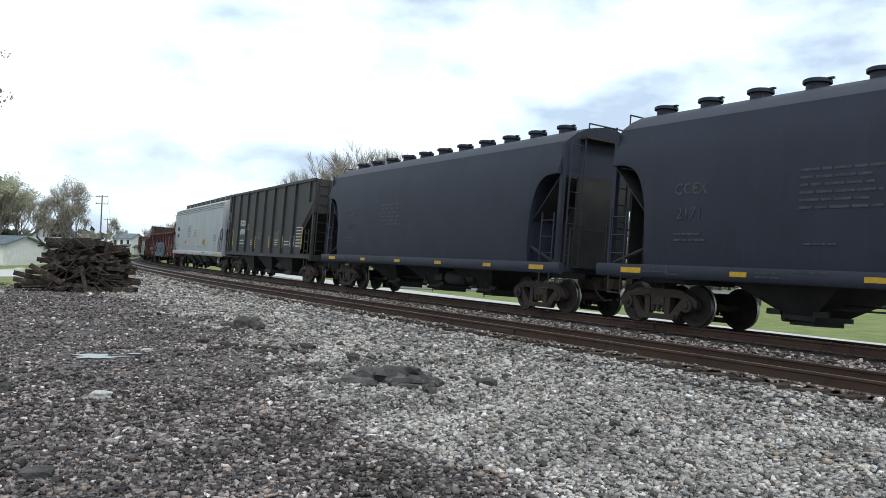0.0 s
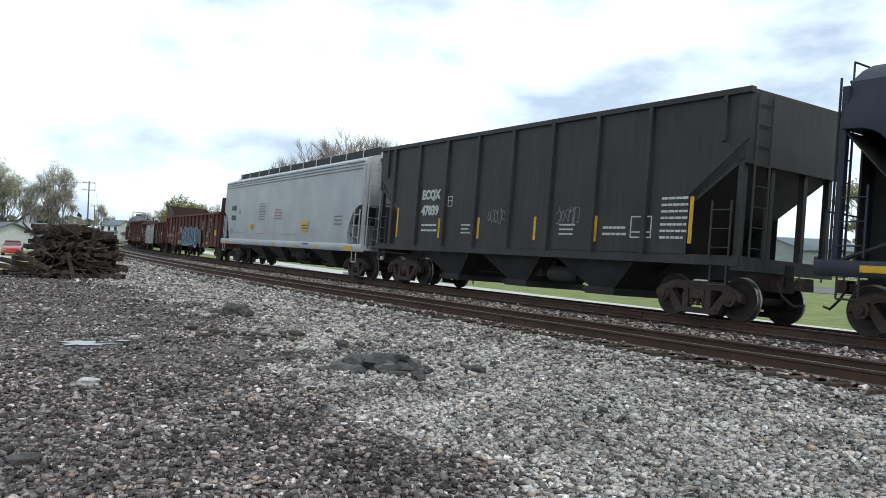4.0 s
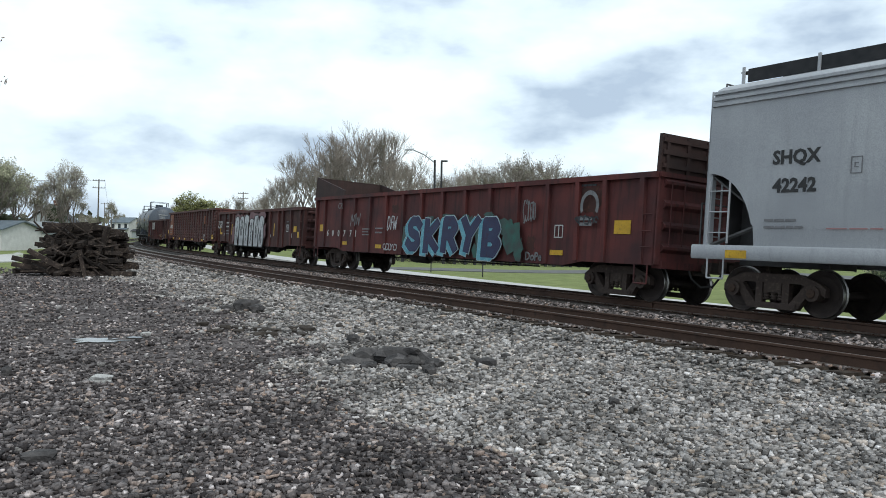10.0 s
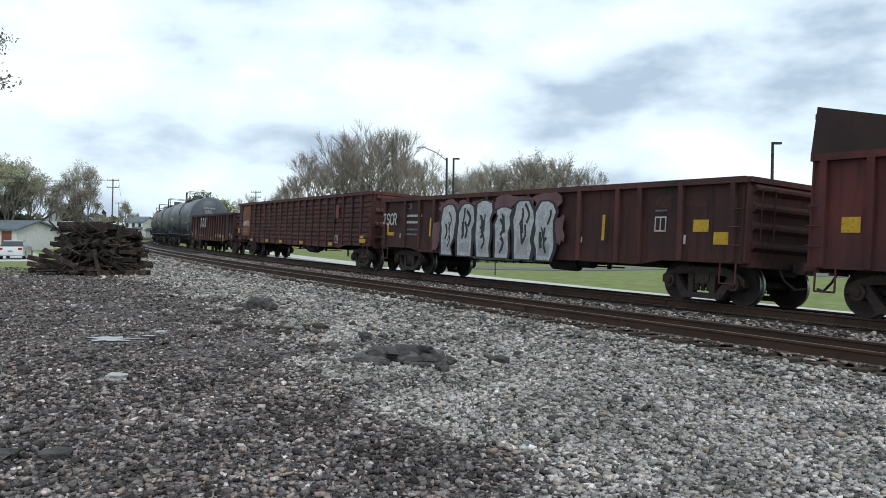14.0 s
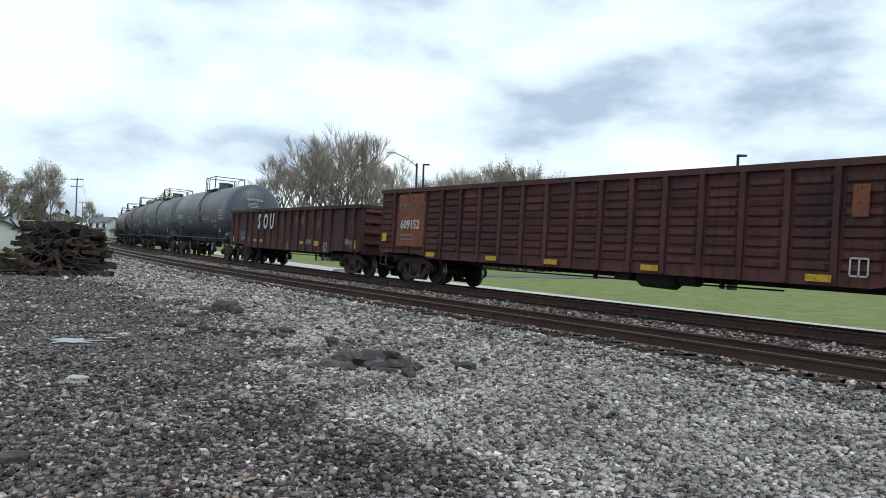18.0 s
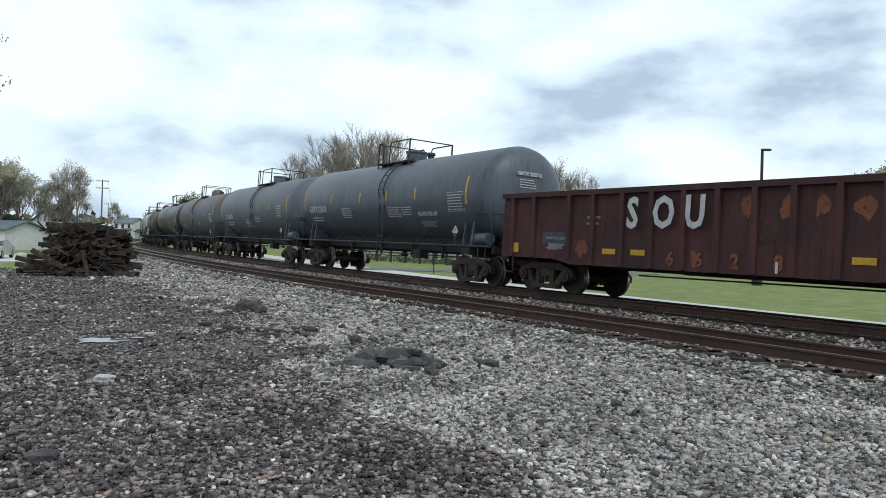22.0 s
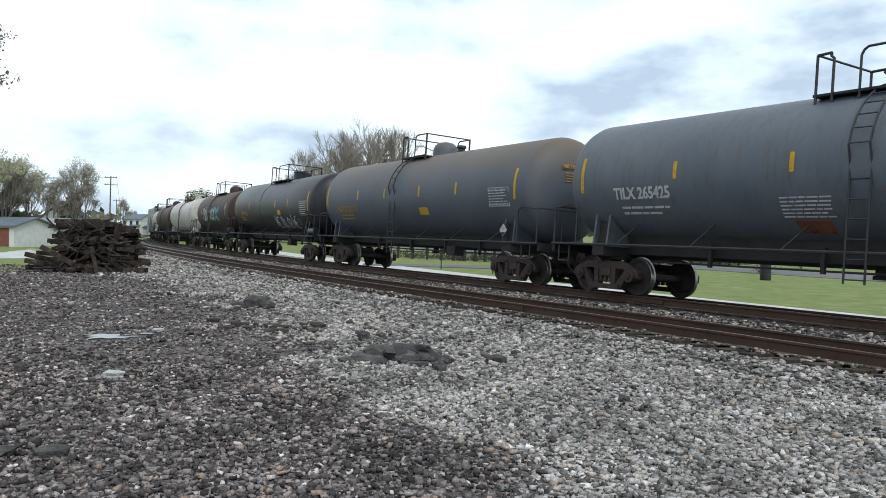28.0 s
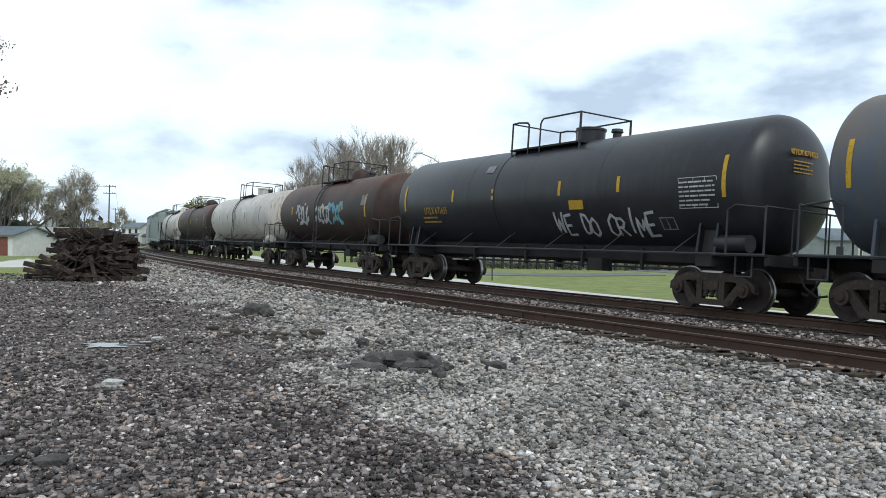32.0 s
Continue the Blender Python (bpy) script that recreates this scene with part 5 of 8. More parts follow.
blot(car5, [(5.45, 1.25, 0.45, 0.5), (-2.6, 2.35, 0.6, 0.35), (7.75, 2.4, 1.0, 0.8)], -1.506, red_fade, "faded_patch", "faded brown paint patch")
bars(text_block(0.6, 0.32, 3, 30), white_dim, car5, pose(-4.95, -1.62, 1.35))
bars(text_block(0.6, 0.3, 2, 31), white_dim, car5, pose(-3.85, -1.62, 1.42))
# plain ring-and-stem shape of the railway's mark
ring = B()
for i in range(14):
    a0, a1 = radians(-30 + 17 * i), radians(-30 + 17 * (i + 1))
    q = [(0.30 * math.cos(a0), 0.30 * math.sin(a0)), (0.42 * math.cos(a0), 0.42 * math.sin(a0)), (0.42 * math.cos(a1), 0.42 * math.sin(a1)), (0.30 * math.cos(a1), 0.30 * math.sin(a1))]
    ring.faces.new([ring.verts.new((u, 0, v)) for u, v in q])
for z in (-0.55, -0.40):
    ring.faces.new([ring.verts.new(c) for c in ((-0.4, 0, z), (0.15, 0, z), (0.15, 0, z + 0.09), (-0.4, 0, z + 0.09))])
part("painted_mark", ring, white_dim, car5, "faded white ring-shaped mark", pose(7.88, -1.625, 2.22) @ Matrix.Diagonal((0.82, 1, 0.9, 1)))
fr = B()
for x in (0.0, 0.16, 0.32):
    box(fr, x, x + 0.03, -0.003, 0.003, 0, 0.34)
for z in (0.0, 0.31):
    box(fr, 0, 0.35, -0.003, 0.003, z, z + 0.03)
FRAME2 = finish("stencilled_frame", fr, white_paint)
part("stencilled_frame", FRAME2, None, car5, at=pose(6.45, -1.515, 1.42))

# the second gondola, white sprayed piece
car6, h6, b6 = gondola("gondola_car", "rust-brown gondola car with a big white sprayed piece", (16.75, 33.1), red_worn, 2.62, [x / 8.175 for x in (-7.9, -6.35, -5.3, -4.3, -3.3, -2.2, -1.15, -0.1, 0.95, 2.0, 3.1, 4.5, 5.25, 6.5, 7.9)], 1.42)
fat_piece(car6, -3.75, 2.35, 0.72, 2.42, 41, -1.632)
brush("JSCR", car6, -7.95, -6.85, 1.72, 2.1, 0.06, white_paint, -1.625, 9, "sprayed_tag", "white hand-painted letters", 0.1)
letters("CR", 0.32, white_dim, car6, pose(-6.12, -1.515, 2.32))
bars(text_block(1.1, 0.45, 2, 40), white_paint, car6, pose(-6.28, -1.515, 1.68), label="worn white car number, drawn as bars")
bars(text_block(1.0, 0.34, 2, 42), white_dim, car6, pose(-6.25, -1.515, 1.28))
patches(car6, [(-7.45, 1.36, 0.48, 0.12), (-7.72, 1.55, 0.12, 0.45), (7.05, 1.65, 0.42, 0.26), (7.62, 1.39, 0.42, 0.26)], -1.512, yellow_paint)
patches(car6, [(-4.38, 1.6, 0.09, 0.62), (4.12, 1.6, 0.09, 0.62)], -1.63, yellow_paint)
patches(car6, [(-6.72, 1.3, 0.07, 0.16), (3.2, 1.3, 0.05, 0.14), (6.62, 1.35, 0.06, 0.2)], -1.515, white_paint, "paper_label", "small white label")
part("stencilled_frame", FRAME2, None, car6, at=pose(5.7, -1.512, 1.52))
bars(text_block(0.4, 0.1, 1, 43), white_dim, car6, pose(5.7, -1.512, 1.95))
blot(car6, [(6.9, 2.2, 0.7, 0.35), (5.9, 2.2, 0.8, 0.4), (7.5, 0.98, 0.5, 0.15), (0.3, 0.95, 1.2, 0.3), (-5.0, 1.0, 0.8, 0.3)], -1.506, red_fade, "faded_patch", "faded brown paint patch")

# the tall louvred one
car7, h7, b7 = gondola("louvred_gondola_car", "tall rust-brown gondola car with louvred sides, orange panel", (34.1, 54.65), red_worn, 3.02, np.linspace(-0.91, 0.91, 20), 1.72, corrugated=True, low_mid=0.80, rib_w=0.12)
part("number_panel", box(B(), -9.0, -7.35, -1.60, -1.575, 1.15, 2.85), orange_rust, car7, "faded orange painted panel")
letters("609152", 0.40, white_paint, car7, pose(-8.2, -1.606, 1.85), bold=0.008)
letters("CR", 0.34, white_dim, car7, pose(-8.72, -1.606, 2.42))
bars(text_block(0.8, 0.28, 2, 50), white_dim, car7, pose(-8.75, -1.606, 1.32))
patches(car7, [(-9.86, 1.43, 0.3, 0.28)] + [(x, 0.93, 0.5, 0.13) for x in (-6.85, -3.67, -1.13, 2.17, 6.15)] + [(9.74, 1.12, 0.6, 0.16), (9.65, 1.27, 0.35, 0.10)], -1.59, yellow_paint)
part("stencilled_frame", FRAME2, None, car7, at=pose(6.72, -1.605, 0.98))
part("board", bevel(box(B(), 6.72, 7.0, -1.635, -1.59, 2.02, 2.58), 0.01), orange_rust, car7, "rusty route-card board")

# the scrap gondola with three big letters
car8, h8, b8 = gondola("gondola_car", "dull rust-brown gondola car with worn white letters SOU", (56.25, 72.7), scrap_rust, 2.62, [x / 8.0 for x in (-7.55, -6.65, -5.24, -4.38, -3.4, -2.49, -1.58, -0.71, 0.17, 1.02, 1.92, 2.75, 3.65, 4.5, 5.4, 6.7, 7.55)], 1.42, low_mid=0.78, kind="iron", gear=5.1)
for ch, x in zip("SOU", (-3.07, -2.13, -1.25)):
    letters(ch, 0.98, white_paint, car8, pose(x, -1.64, 2.01), "painted_letter", bold=0.03, stretch=0.8)
for ch, x in zip("6628", (-1.97, -1.18, -0.26, 0.75)):
    letters(ch, 0.42, orange_rust, car8, pose(x, -1.515, 1.02), "painted_digit", bold=0.015)
part("overpainted_patch", box(B(), -6.45, -5.4, -1.507, -1.5, 1.28, 1.6), faint_white, car8, "grey overpainted patch")
bars(text_block(0.8, 0.2, 1, 60), white_dim, car8, pose(-6.3, -1.512, 1.35))
patches(car8, [(-7.65, 1.16, 0.34, 0.26)] + [(x, 1.14, 0.45, 0.13) for x in (-3.9, -2.95, 2.45)] + [(4.1, 1.14, 0.5, 0.2), (7.76, 1.17, 0.42, 0.3)], -1.512, yellow_paint)
part("stencilled_frame", FRAME2, None, car8, at=pose(4.9, -1.512, 0.85))
for x, z, w in ((-0.05, 2.15, 0.3), (0.9, 2.1, 0.45), (1.58, 2.1, 0.4), (2.4, 2.1, 0.45), (-4.9, 1.2, 0.5), (-1.3, 1.05, 0.25), (4.2, 1.9, 0.5)):
    bm_ = B()
    rr_ = random.Random(int(x * 100))
    bm_.faces.new([bm_.verts.new((x + w * 0.5 * rr_.uniform(0.5, 1.1) * math.cos(a), -1.5055, z + 0.3 * rr_.uniform(0.4, 1.0) * math.sin(a))) for a in np.linspace(0, 2 * math.pi, 12)[:-1]])
    part("rust_patch", bm_, orange_rust, car8, "flaked orange rust patch")

blot(car8, [(3.2, 1.2, 0.75, 0.24), (3.85, 1.15, 0.4, 0.24), (7.1, 1.24, 0.8, 0.24), (-5.95, 1.22, 0.8, 0.2)], -1.509, soft_ink, "scraped_patch", "grey scraped paint patch")
blot(car8, [(4.6, 2.2, 0.9, 0.6), (6.2, 2.1, 1.0, 0.7), (0.3, 1.6, 0.8, 0.6), (-4.9, 1.5, 0.7, 0.8), (7.4, 1.8, 0.7, 0.6)], -1.504, red_fade, "faded_patch", "dark red faded paint patch")
bars(text_block(0.5, 0.3, 2, 61), white_dim, car8, pose(-4.75, -1.512, 1.75))
patches(car8, [(1.05, 1.1, 0.05, 0.3), (0.72, 0.95, 0.06, 0.22)], -1.515, white_paint, "chalk_mark", "short white chalk stroke")

# ---------------------------------------------------------------- tank cars
def tank_car(label, ends, paint, rad=1.42, mid=2.72, dome="box", strip=yellow_paint, inset=1.65, kind="iron", strips=(-7.0, -4.75, -2.3, 0.0, 2.4, 5.8), climb=-0.35, cage=(-1.45, 1.65, -0.1), tanklet=True, dome_x=1.05):
    car, half, base = car_thing("tank_car", label, ends, inset, kind)
    L = half - 0.22
    plain = {"dusty_blue_grey_tank_paint": tank_paint, "rust_black_tank_paint": under_black}.get(paint.name, paint)
    bm = B()
    prof = [(-L + 0.62 * (1 - math.sqrt(1 - fr * fr)), max(0.001, rad * fr)) for fr in (0, 0.3, 0.55, 0.72, 0.84, 0.92, 0.97)] + [(-L + 0.62, rad)]
    prof += [(x, rad) for x in (-L * 0.5, -L * 0.12, L * 0.12, L * 0.5)]
    prof += [(-a, r) for a, r in reversed(prof[:8])]
    lathe(bm, prof, "x", 48)
    part("tank", bm, paint, car, at=pose(0, 0, mid))
    # weld seams and belly bands as thin hoops
    for x in (-L * 0.36, L * 0.02, L * 0.4):
        part("weld_band", lathe(B(), [(x - 0.02, rad - 0.02), (x - 0.02, rad + 0.003), (x + 0.02, rad + 0.003), (x + 0.02, rad - 0.02)], "x", 48), paint, car, at=pose(0, 0, mid))
    # stub sills, saddles, side walks
    for k in (-1, 1):
        part("stub_sill", bevel(box(B(), min(k * half, k * (half - 3.0)), max(k * half, k * (half - 3.0)), -0.2, 0.2, 0.86, 1.22), 0.02), under_black, car)
        sx = k * base / 2
        for dx in (-0.24, 0.24):
            saddle = hexa(B(), [(sx + dx - 0.03, -1.3, 1.15), (sx + dx + 0.03, -1.3, 1.15), (sx + dx + 0.03, 1.3, 1.15), (sx + dx - 0.03, 1.3, 1.15)],
                          [(sx + dx - 0.03, -rad * 0.80, mid - rad * 0.58), (sx + dx + 0.03, -rad * 0.80, mid - rad * 0.58), (sx + dx + 0.03, rad * 0.80, mid - rad * 0.58), (sx + dx - 0.03, rad * 0.80, mid - rad * 0.58)])
            part("saddle", saddle, plain, car)
        part("saddle_pad", hexa(B(), [(sx - 0.22, -1.16, 1.18), (sx + 0.22, -1.16, 1.18), (sx + 0.22, 1.16, 1.18), (sx - 0.22, 1.16, 1.18)],
                                [(sx - 0.22, -rad * 0.72, mid - rad * 0.66), (sx + 0.22, -rad * 0.72, mid - rad * 0.66), (sx + 0.22, rad * 0.72, mid - rad * 0.66), (sx - 0.22, rad * 0.72, mid - rad * 0.66)]), under_black, car)
        part("body_bolster", box(B(), sx - 0.2, sx + 0.2, -1.35, 1.35, 0.92, 1.16), under_black, car)
        part("end_platform", box(B(), min(k * half, k * (half - 0.85)), max(k * half, k * (half - 0.85)), -1.45, 1.45, 1.16, 1.20), dark_grating, car)
        part("end_sill", box(B(), k * half - 0.06, k * half + 0.04, -1.4, 1.4, 0.98, 1.2), under_black, car)
        hr = B()
        pipe(hr, [(k * (half - 0.05), -1.45, 1.2), (k * (half - 0.05), -1.45, 2.15), (k * (half - 0.05), 1.45, 2.15), (k * (half - 0.05), 1.45, 1.2)], 0.022, 6)
        pipe(hr, [(k * (half - 0.05), -1.45, 2.12), (k * (half - 0.75), -1.48, 2.2), (k * (half - 0.95), -1.48, 2.1), (k * (half - 0.95), -1.48, 1.2)], 0.022, 6)
        pipe(hr, [(k * (half - 0.05), -0.6, 1.2), (k * (half - 0.05), -0.6, 2.15)], 0.018, 5)
        pipe(hr, [(k * (half - 0.05), 0.6, 1.2), (k * (half - 0.05), 0.6, 2.15)], 0.018, 5)
        part("end_handrail", hr, dark_rail, car)
        side_rail = B()
        rod(side_rail, (-half, k * 1.48, 1.18), (half, k * 1.48, 1.18), 0.032, 6)
        part("side_rail", side_rail, dark_rail, car)
        for x in np.linspace(-L * 0.72, L * 0.72, 6):
            brace = B()
            rod(brace, (x, k * 1.48, 1.19), (x + 0.30, k * 1.02, mid - rad * 0.72), 0.018, 5)
            part("rail_brace", brace, dark_rail, car)
        stirrup(car, k * (half - 0.5), -1.46, 1.16, dark_rail)
    for i, x in enumerate(strips):
        low, high = (-0.38, 0.5) if i in (0, len(strips) - 1) else (-0.15, 0.23)
        curved_plate(car, x, 0.10, mid, rad, low, high, strip, "reflector", "vertical yellow reflective strip" if high > 0.4 else "short yellow reflective strip")
    # brake cylinder and air reservoir by the front truck
    if tanklet:
        res = B()
        rod(res, (base / 2 + 0.2, -1.1, 1.42), (base / 2 + 1.0, -1.1, 1.42), 0.19, 14)
        part("air_reservoir", bevel(res, 0.03), plain, car)
    # added dark filler standing in for the belly's dark underside, with its pipes and hangers
    belly = B()
    prof = [(-0.62, mid - rad * 0.90), (-0.5, 1.0), (-0.3, 0.93), (0.3, 0.93), (0.5, 1.0), (0.62, mid - rad * 0.90)]
    loft(belly, [[(x, y, z) for y, z in prof] for x in (-L * 0.8, L * 0.8)])
    part("belly_sill", belly, under_black, car)
    for x in (-L * 0.45, -L * 0.1, L * 0.22, L * 0.5):
        part("pipe_hanger", box(B(), x - 0.04, x + 0.04, -0.66, -0.58, 0.78, 1.3), under_black, car)
    part("brake_pipe", rod(B(), (-L * 0.7, -0.62, 0.84), (L * 0.7, -0.62, 0.84), 0.022, 6), under_black, car)
    part("brake_valve", bevel(box(B(), L * 0.28, L * 0.28 + 0.55, -0.85, -0.5, 0.70, 1.02), 0.05), under_black, car)
    mid_gear = B()
    rod(mid_gear, (0.0, 0, mid - rad - 0.02), (0.0, 0, 0.82), 0.10, 12)
    rod(mid_gear, (0.0, 0, 0.82), (0.0, 0, 0.74), 0.14, 12)
    part("bottom_outlet", mid_gear, under_black, car)
    # ladder up the middle
    bm = B()
    if climb is None:
        part("strap_band", lathe(bm, [(-1.5, rad - 0.02), (-1.5, rad + 0.012), (-1.38, rad + 0.012), (-1.38, rad - 0.02)], "x", 48), paint, car, at=pose(0, 0, mid))
    else:
        for x in (climb - 0.2, climb + 0.2):
            pts = [(x, -1.5, 0.62), (x, -1.5, mid - 0.1)]
            for i in range(1, 9):
                a = i / 8 * radians(76)
                pts.append((x, -(rad + 0.09) * math.cos(a), mid + (rad + 0.09) * math.sin(a)))
            pipe(bm, pts, 0.022, 5)
        zz = 0.7
        while zz < mid:
            rod(bm, (climb - 0.2, -1.5, zz), (climb + 0.2, -1.5, zz), 0.014, 5)
            zz += 0.36
        for i in range(1, 7):
            a = i / 7 * radians(72)
            rod(bm, (climb - 0.2, -(rad + 0.09) * math.cos(a), mid + (rad + 0.09) * math.sin(a)), (climb + 0.2, -(rad + 0.09) * math.cos(a), mid + (rad + 0.09) * math.sin(a)), 0.014, 5)
        part("ladder", bm, dark_rail, car)
    # platform with rails round the manway
    top = mid + rad
    x0, x1, xg = cage[0], cage[1], cage[2]
    foot_z = mid + math.sqrt(rad * rad - 0.81)
    part("dome_platform", box(B(), x0 - 0.05, x1 + 0.05, -0.92, -0.30, top - 0.16, top - 0.11), dark_grating, car)
    part("dome_platform", box(B(), x0 - 0.05, x1 + 0.05, 0.30, 0.92, top - 0.16, top - 0.11), dark_grating, car)
    for y in (-0.9, 0.9):
        # a short hoop and a long one with the gap for the ladder between them
        part("railing", pipe(B(), [(x0, y, foot_z - 0.05), (x0, y, top + 0.66), (x0 + 0.3, y, top + 0.67), (xg - 0.62, y, top + 0.62), (xg - 0.55, y, top + 0.55), (xg - 0.55, y, foot_z)], 0.028, 6), dark_rail, car)
        part("railing", pipe(B(), [(xg, y, foot_z), (xg, y, top + 0.52), (xg + 0.05, y, top + 0.61), (xg + 0.13, y, top + 0.66), (x1, y, top + 0.66)], 0.024, 6), dark_rail, car)
        part("railing", rod(B(), (x1, y, foot_z - 0.12), (x1, y, top + 0.68), 0.034, 6), dark_rail, car)
    for x_ in (x0, x1):
        part("railing", rod(B(), (x_, -0.9, top + 0.66), (x_, 0.9, top + 0.66), 0.024, 6), dark_rail, car)
    if dome == "box":
        man = lathe(B(), [(-0.1, 0.40), (0.34, 0.40), (0.35, 0.43), (0.41, 0.43), (0.43, 0.38), (0.44, 0.001)], "z", 20)
    else:
        man = lathe(B(), [(-0.1, 0.46), (0.22, 0.46), (0.36, 0.40), (0.47, 0.26), (0.52, 0.001)], "z", 20)
    part("manway_housing", man, paint, car, at=pose(dome_x, 0, top - 0.04))
    val = lathe(B(), [(-0.05, 0.12), (0.2, 0.12), (0.24, 0.17), (0.32, 0.15), (0.34, 0.001)], "z", 12)
    part("relief_valve", val, dark_rail, car, at=pose(dome_x + 0.95, 0.1, top - 0.04))
    return car, half, L


def curved_plate(car, x, w, mid, rad, z0, z1, material, name, label=""):
    """A thin plate that follows the near side of a tank, from z0 to z1 over its middle."""
    bm = B()
    rows = []
    for i in range(6):
        a = math.asin(max(-0.98, min(0.98, (z0 + (z1 - z0) * i / 5) / rad)))
        rows.append([(x - w / 2, -(rad + 0.002) * math.cos(a), mid + (rad + 0.002) * math.sin(a)), (x + w / 2, -(rad + 0.002) * math.cos(a), mid + (rad + 0.002) * math.sin(a)),
                     (x + w / 2, -(rad + 0.010) * math.cos(a), mid + (rad + 0.010) * math.sin(a)), (x - w / 2, -(rad + 0.010) * math.cos(a), mid + (rad + 0.010) * math.sin(a))])
    loft(bm, rows)
    return part(name, bm, material, car, label)


def wrap(ob, mid, rad, lift=0.012):
    """Bend a flat marking (plane facing -y at its local z) onto the tank's near side."""
    me_ = ob.data
    m = ob.matrix_basis
    for v in me_.vertices:
        p = m @ v.co
        a = (p.z - mid) / rad
        a = max(-1.45, min(1.45, a))
        r = rad + lift + max(0.0, -(p.y)) * 0.0
        off = -v.co.y
        v.co = Vector((p.x, -(r + off) * math.cos(a), mid + (r + off) * math.sin(a)))
    ob.matrix_basis = Matrix.Identity(4)
    return ob


def tank_text(car, text, x, z, size, material, mid, rad, stretch=1.0, bold=0.0, name="lettering", shear=0.0, label=""):
    return wrap(letters(text, size, material, car, pose(x, 0, z), name, 0.003, shear, bold, stretch, label), mid, rad)


def tank_bars(car, w, h, n, x, z, material, seed, mid, rad, label=""):
    return wrap(bars(text_block(w, h, n, seed), material, car, pose(x, 0, z), label=label), mid, rad)


def data_table(car, x, z, w, h, material, mid, rad, seed):
    rows = text_block(w * 0.94, h * 0.9, 6, seed)
    rows = [(a + w * 0.03, b + h * 0.05, c, d) for a, b, c, d in rows]
    rows += [(0, 0, w, 0.015), (0, h, w, 0.015), (0, 0, 0.015, h), (w, 0, 0.015, h), (w * 0.4, 0, 0.012, h), (w * 0.7, 0, 0.012, h)]
    return wrap(bars(rows, material, car, pose(x, 0, z), "data_table", "white stencilled inspection table"), mid, rad)


def head_bars(car, length, mid, end, seed, ink=white_dim, text=""):
    """The small stencilled number on a tank's head, as bars."""
    rows = text_block(0.62, 0.3, 4, seed)
    bars(rows, ink, car, pose(end * (length + 0.004), -0.45, mid + 0.18, 0, 0, 90))
    if text:
        letters(text, 0.15, ink, car, pose(end * (length - 0.01), -0.1, mid + 0.62, 0, 0, 90), "head_lettering", 0.012, bold=0.006)


def placard(car, x, z, y=-1.47):
    """A diamond hazard placard in its holder."""
    bm = B()
    r = 0.185
    a = [bm.verts.new((x + u * r, y, z + v * r)) for u, v in ((-1, 0), (0, -1), (1, 0), (0, 1))]
    b = [bm.verts.new((x + u * r, y + 0.01, z + v * r)) for u, v in ((-1, 0), (0, -1), (1, 0), (0, 1))]
    bm.faces.new(a)
    bm.faces.new(b[::-1])
    for i in range(4):
        bm.faces.new((a[i], a[(i + 1) % 4], b[(i + 1) % 4], b[i]))
    p = part("hazard_placard", bm, white_paint, car, "white and black diamond hazard placard")
    q = B()
    q.faces.new([q.verts.new((x + u * r, y - 0.003, z + v * r)) for u, v in ((-0.62, -0.3), (0, -0.95), (0.62, -0.3))])
    for i in (-0.3, 0.0, 0.3):
        q.faces.new([q.verts.new((x + (i + u) * r, y - 0.003, z + v * r)) for u, v in ((-0.05, 0.0), (0.05, 0.0), (0.05, 0.4), (-0.05, 0.4))])
    part("placard_symbol", q, black_ink, p)
    hold = box(B(), x - 0.03, x + 0.03, y + 0.012, y + 0.05, 1.15, z + 0.2)
    part("placard_holder", hold, dark_rail, car)


dark_rail = surface("dark_handrail_paint", (0.028, 0.030, 0.033), (0.045, 0.045, 0.047), 4, 0.6, 0.1, 0.05)

R1, M1 = 1.53, 2.84
c1, hf1, L1 = tank_car("slate-grey tank car with yellow strips and white stencils", (73.27, 89.67), tank_paint, R1, M1, strips=(-7.13, -4.1, -1.18, 1.14, 3.36, 6.69), climb=0.78, cage=(-1.05, 1.5, -0.1), dome_x=0.4)
tank_text(c1, "GATX 225512", -5.6, M1 - 0.35, 0.36, white_paint, M1, R1, 0.88, 0.012)
tank_bars(c1, 1.3, 0.26, 2, -6.4, M1 - 0.9, white_paint, 70, M1, R1)
tank_bars(c1, 0.95, 0.45, 6, -3.0, M1 - 0.75, white_paint, 71, M1, R1)
tank_bars(c1, 1.0, 0.4, 5, 1.2, M1 - 0.75, white_paint, 72, M1, R1)
tank_bars(c1, 0.75, 0.35, 4, 2.3, M1 - 0.7, white_paint, 73, M1, R1)
tank_text(c1, "SR-0754 FRA AP", 4.13, M1 - 0.66, 0.2, white_paint, M1, R1, 0.95, 0.006)
tank_bars(c1, 1.0, 0.24, 3, 3.5, M1 - 1.15, white_paint, 75, M1, R1)
data_table(c1, 5.55, M1 - 0.6, 0.95, 0.6, white_paint, M1, R1, 76)
placard(c1, hf1 - 2.1, 1.62)
head_bars(c1, L1, M1, 1, 77, white_paint, "GATX 225512")
c2, hf2, L2 = tank_car("slate-blue tank car with white number and yellow strips", (90.12, 106.28), tank_blue, R1, M1, strips=(-6.96, -3.9, -0.97, 1.61, 3.83, 6.88), climb=0.4, cage=(-1.0, 1.65, -0.1), dome_x=0.4)
tank_text(c2, "TILX 265425", -4.95, M1 - 0.45, 0.38, white_paint, M1, R1, 0.88, 0.012)
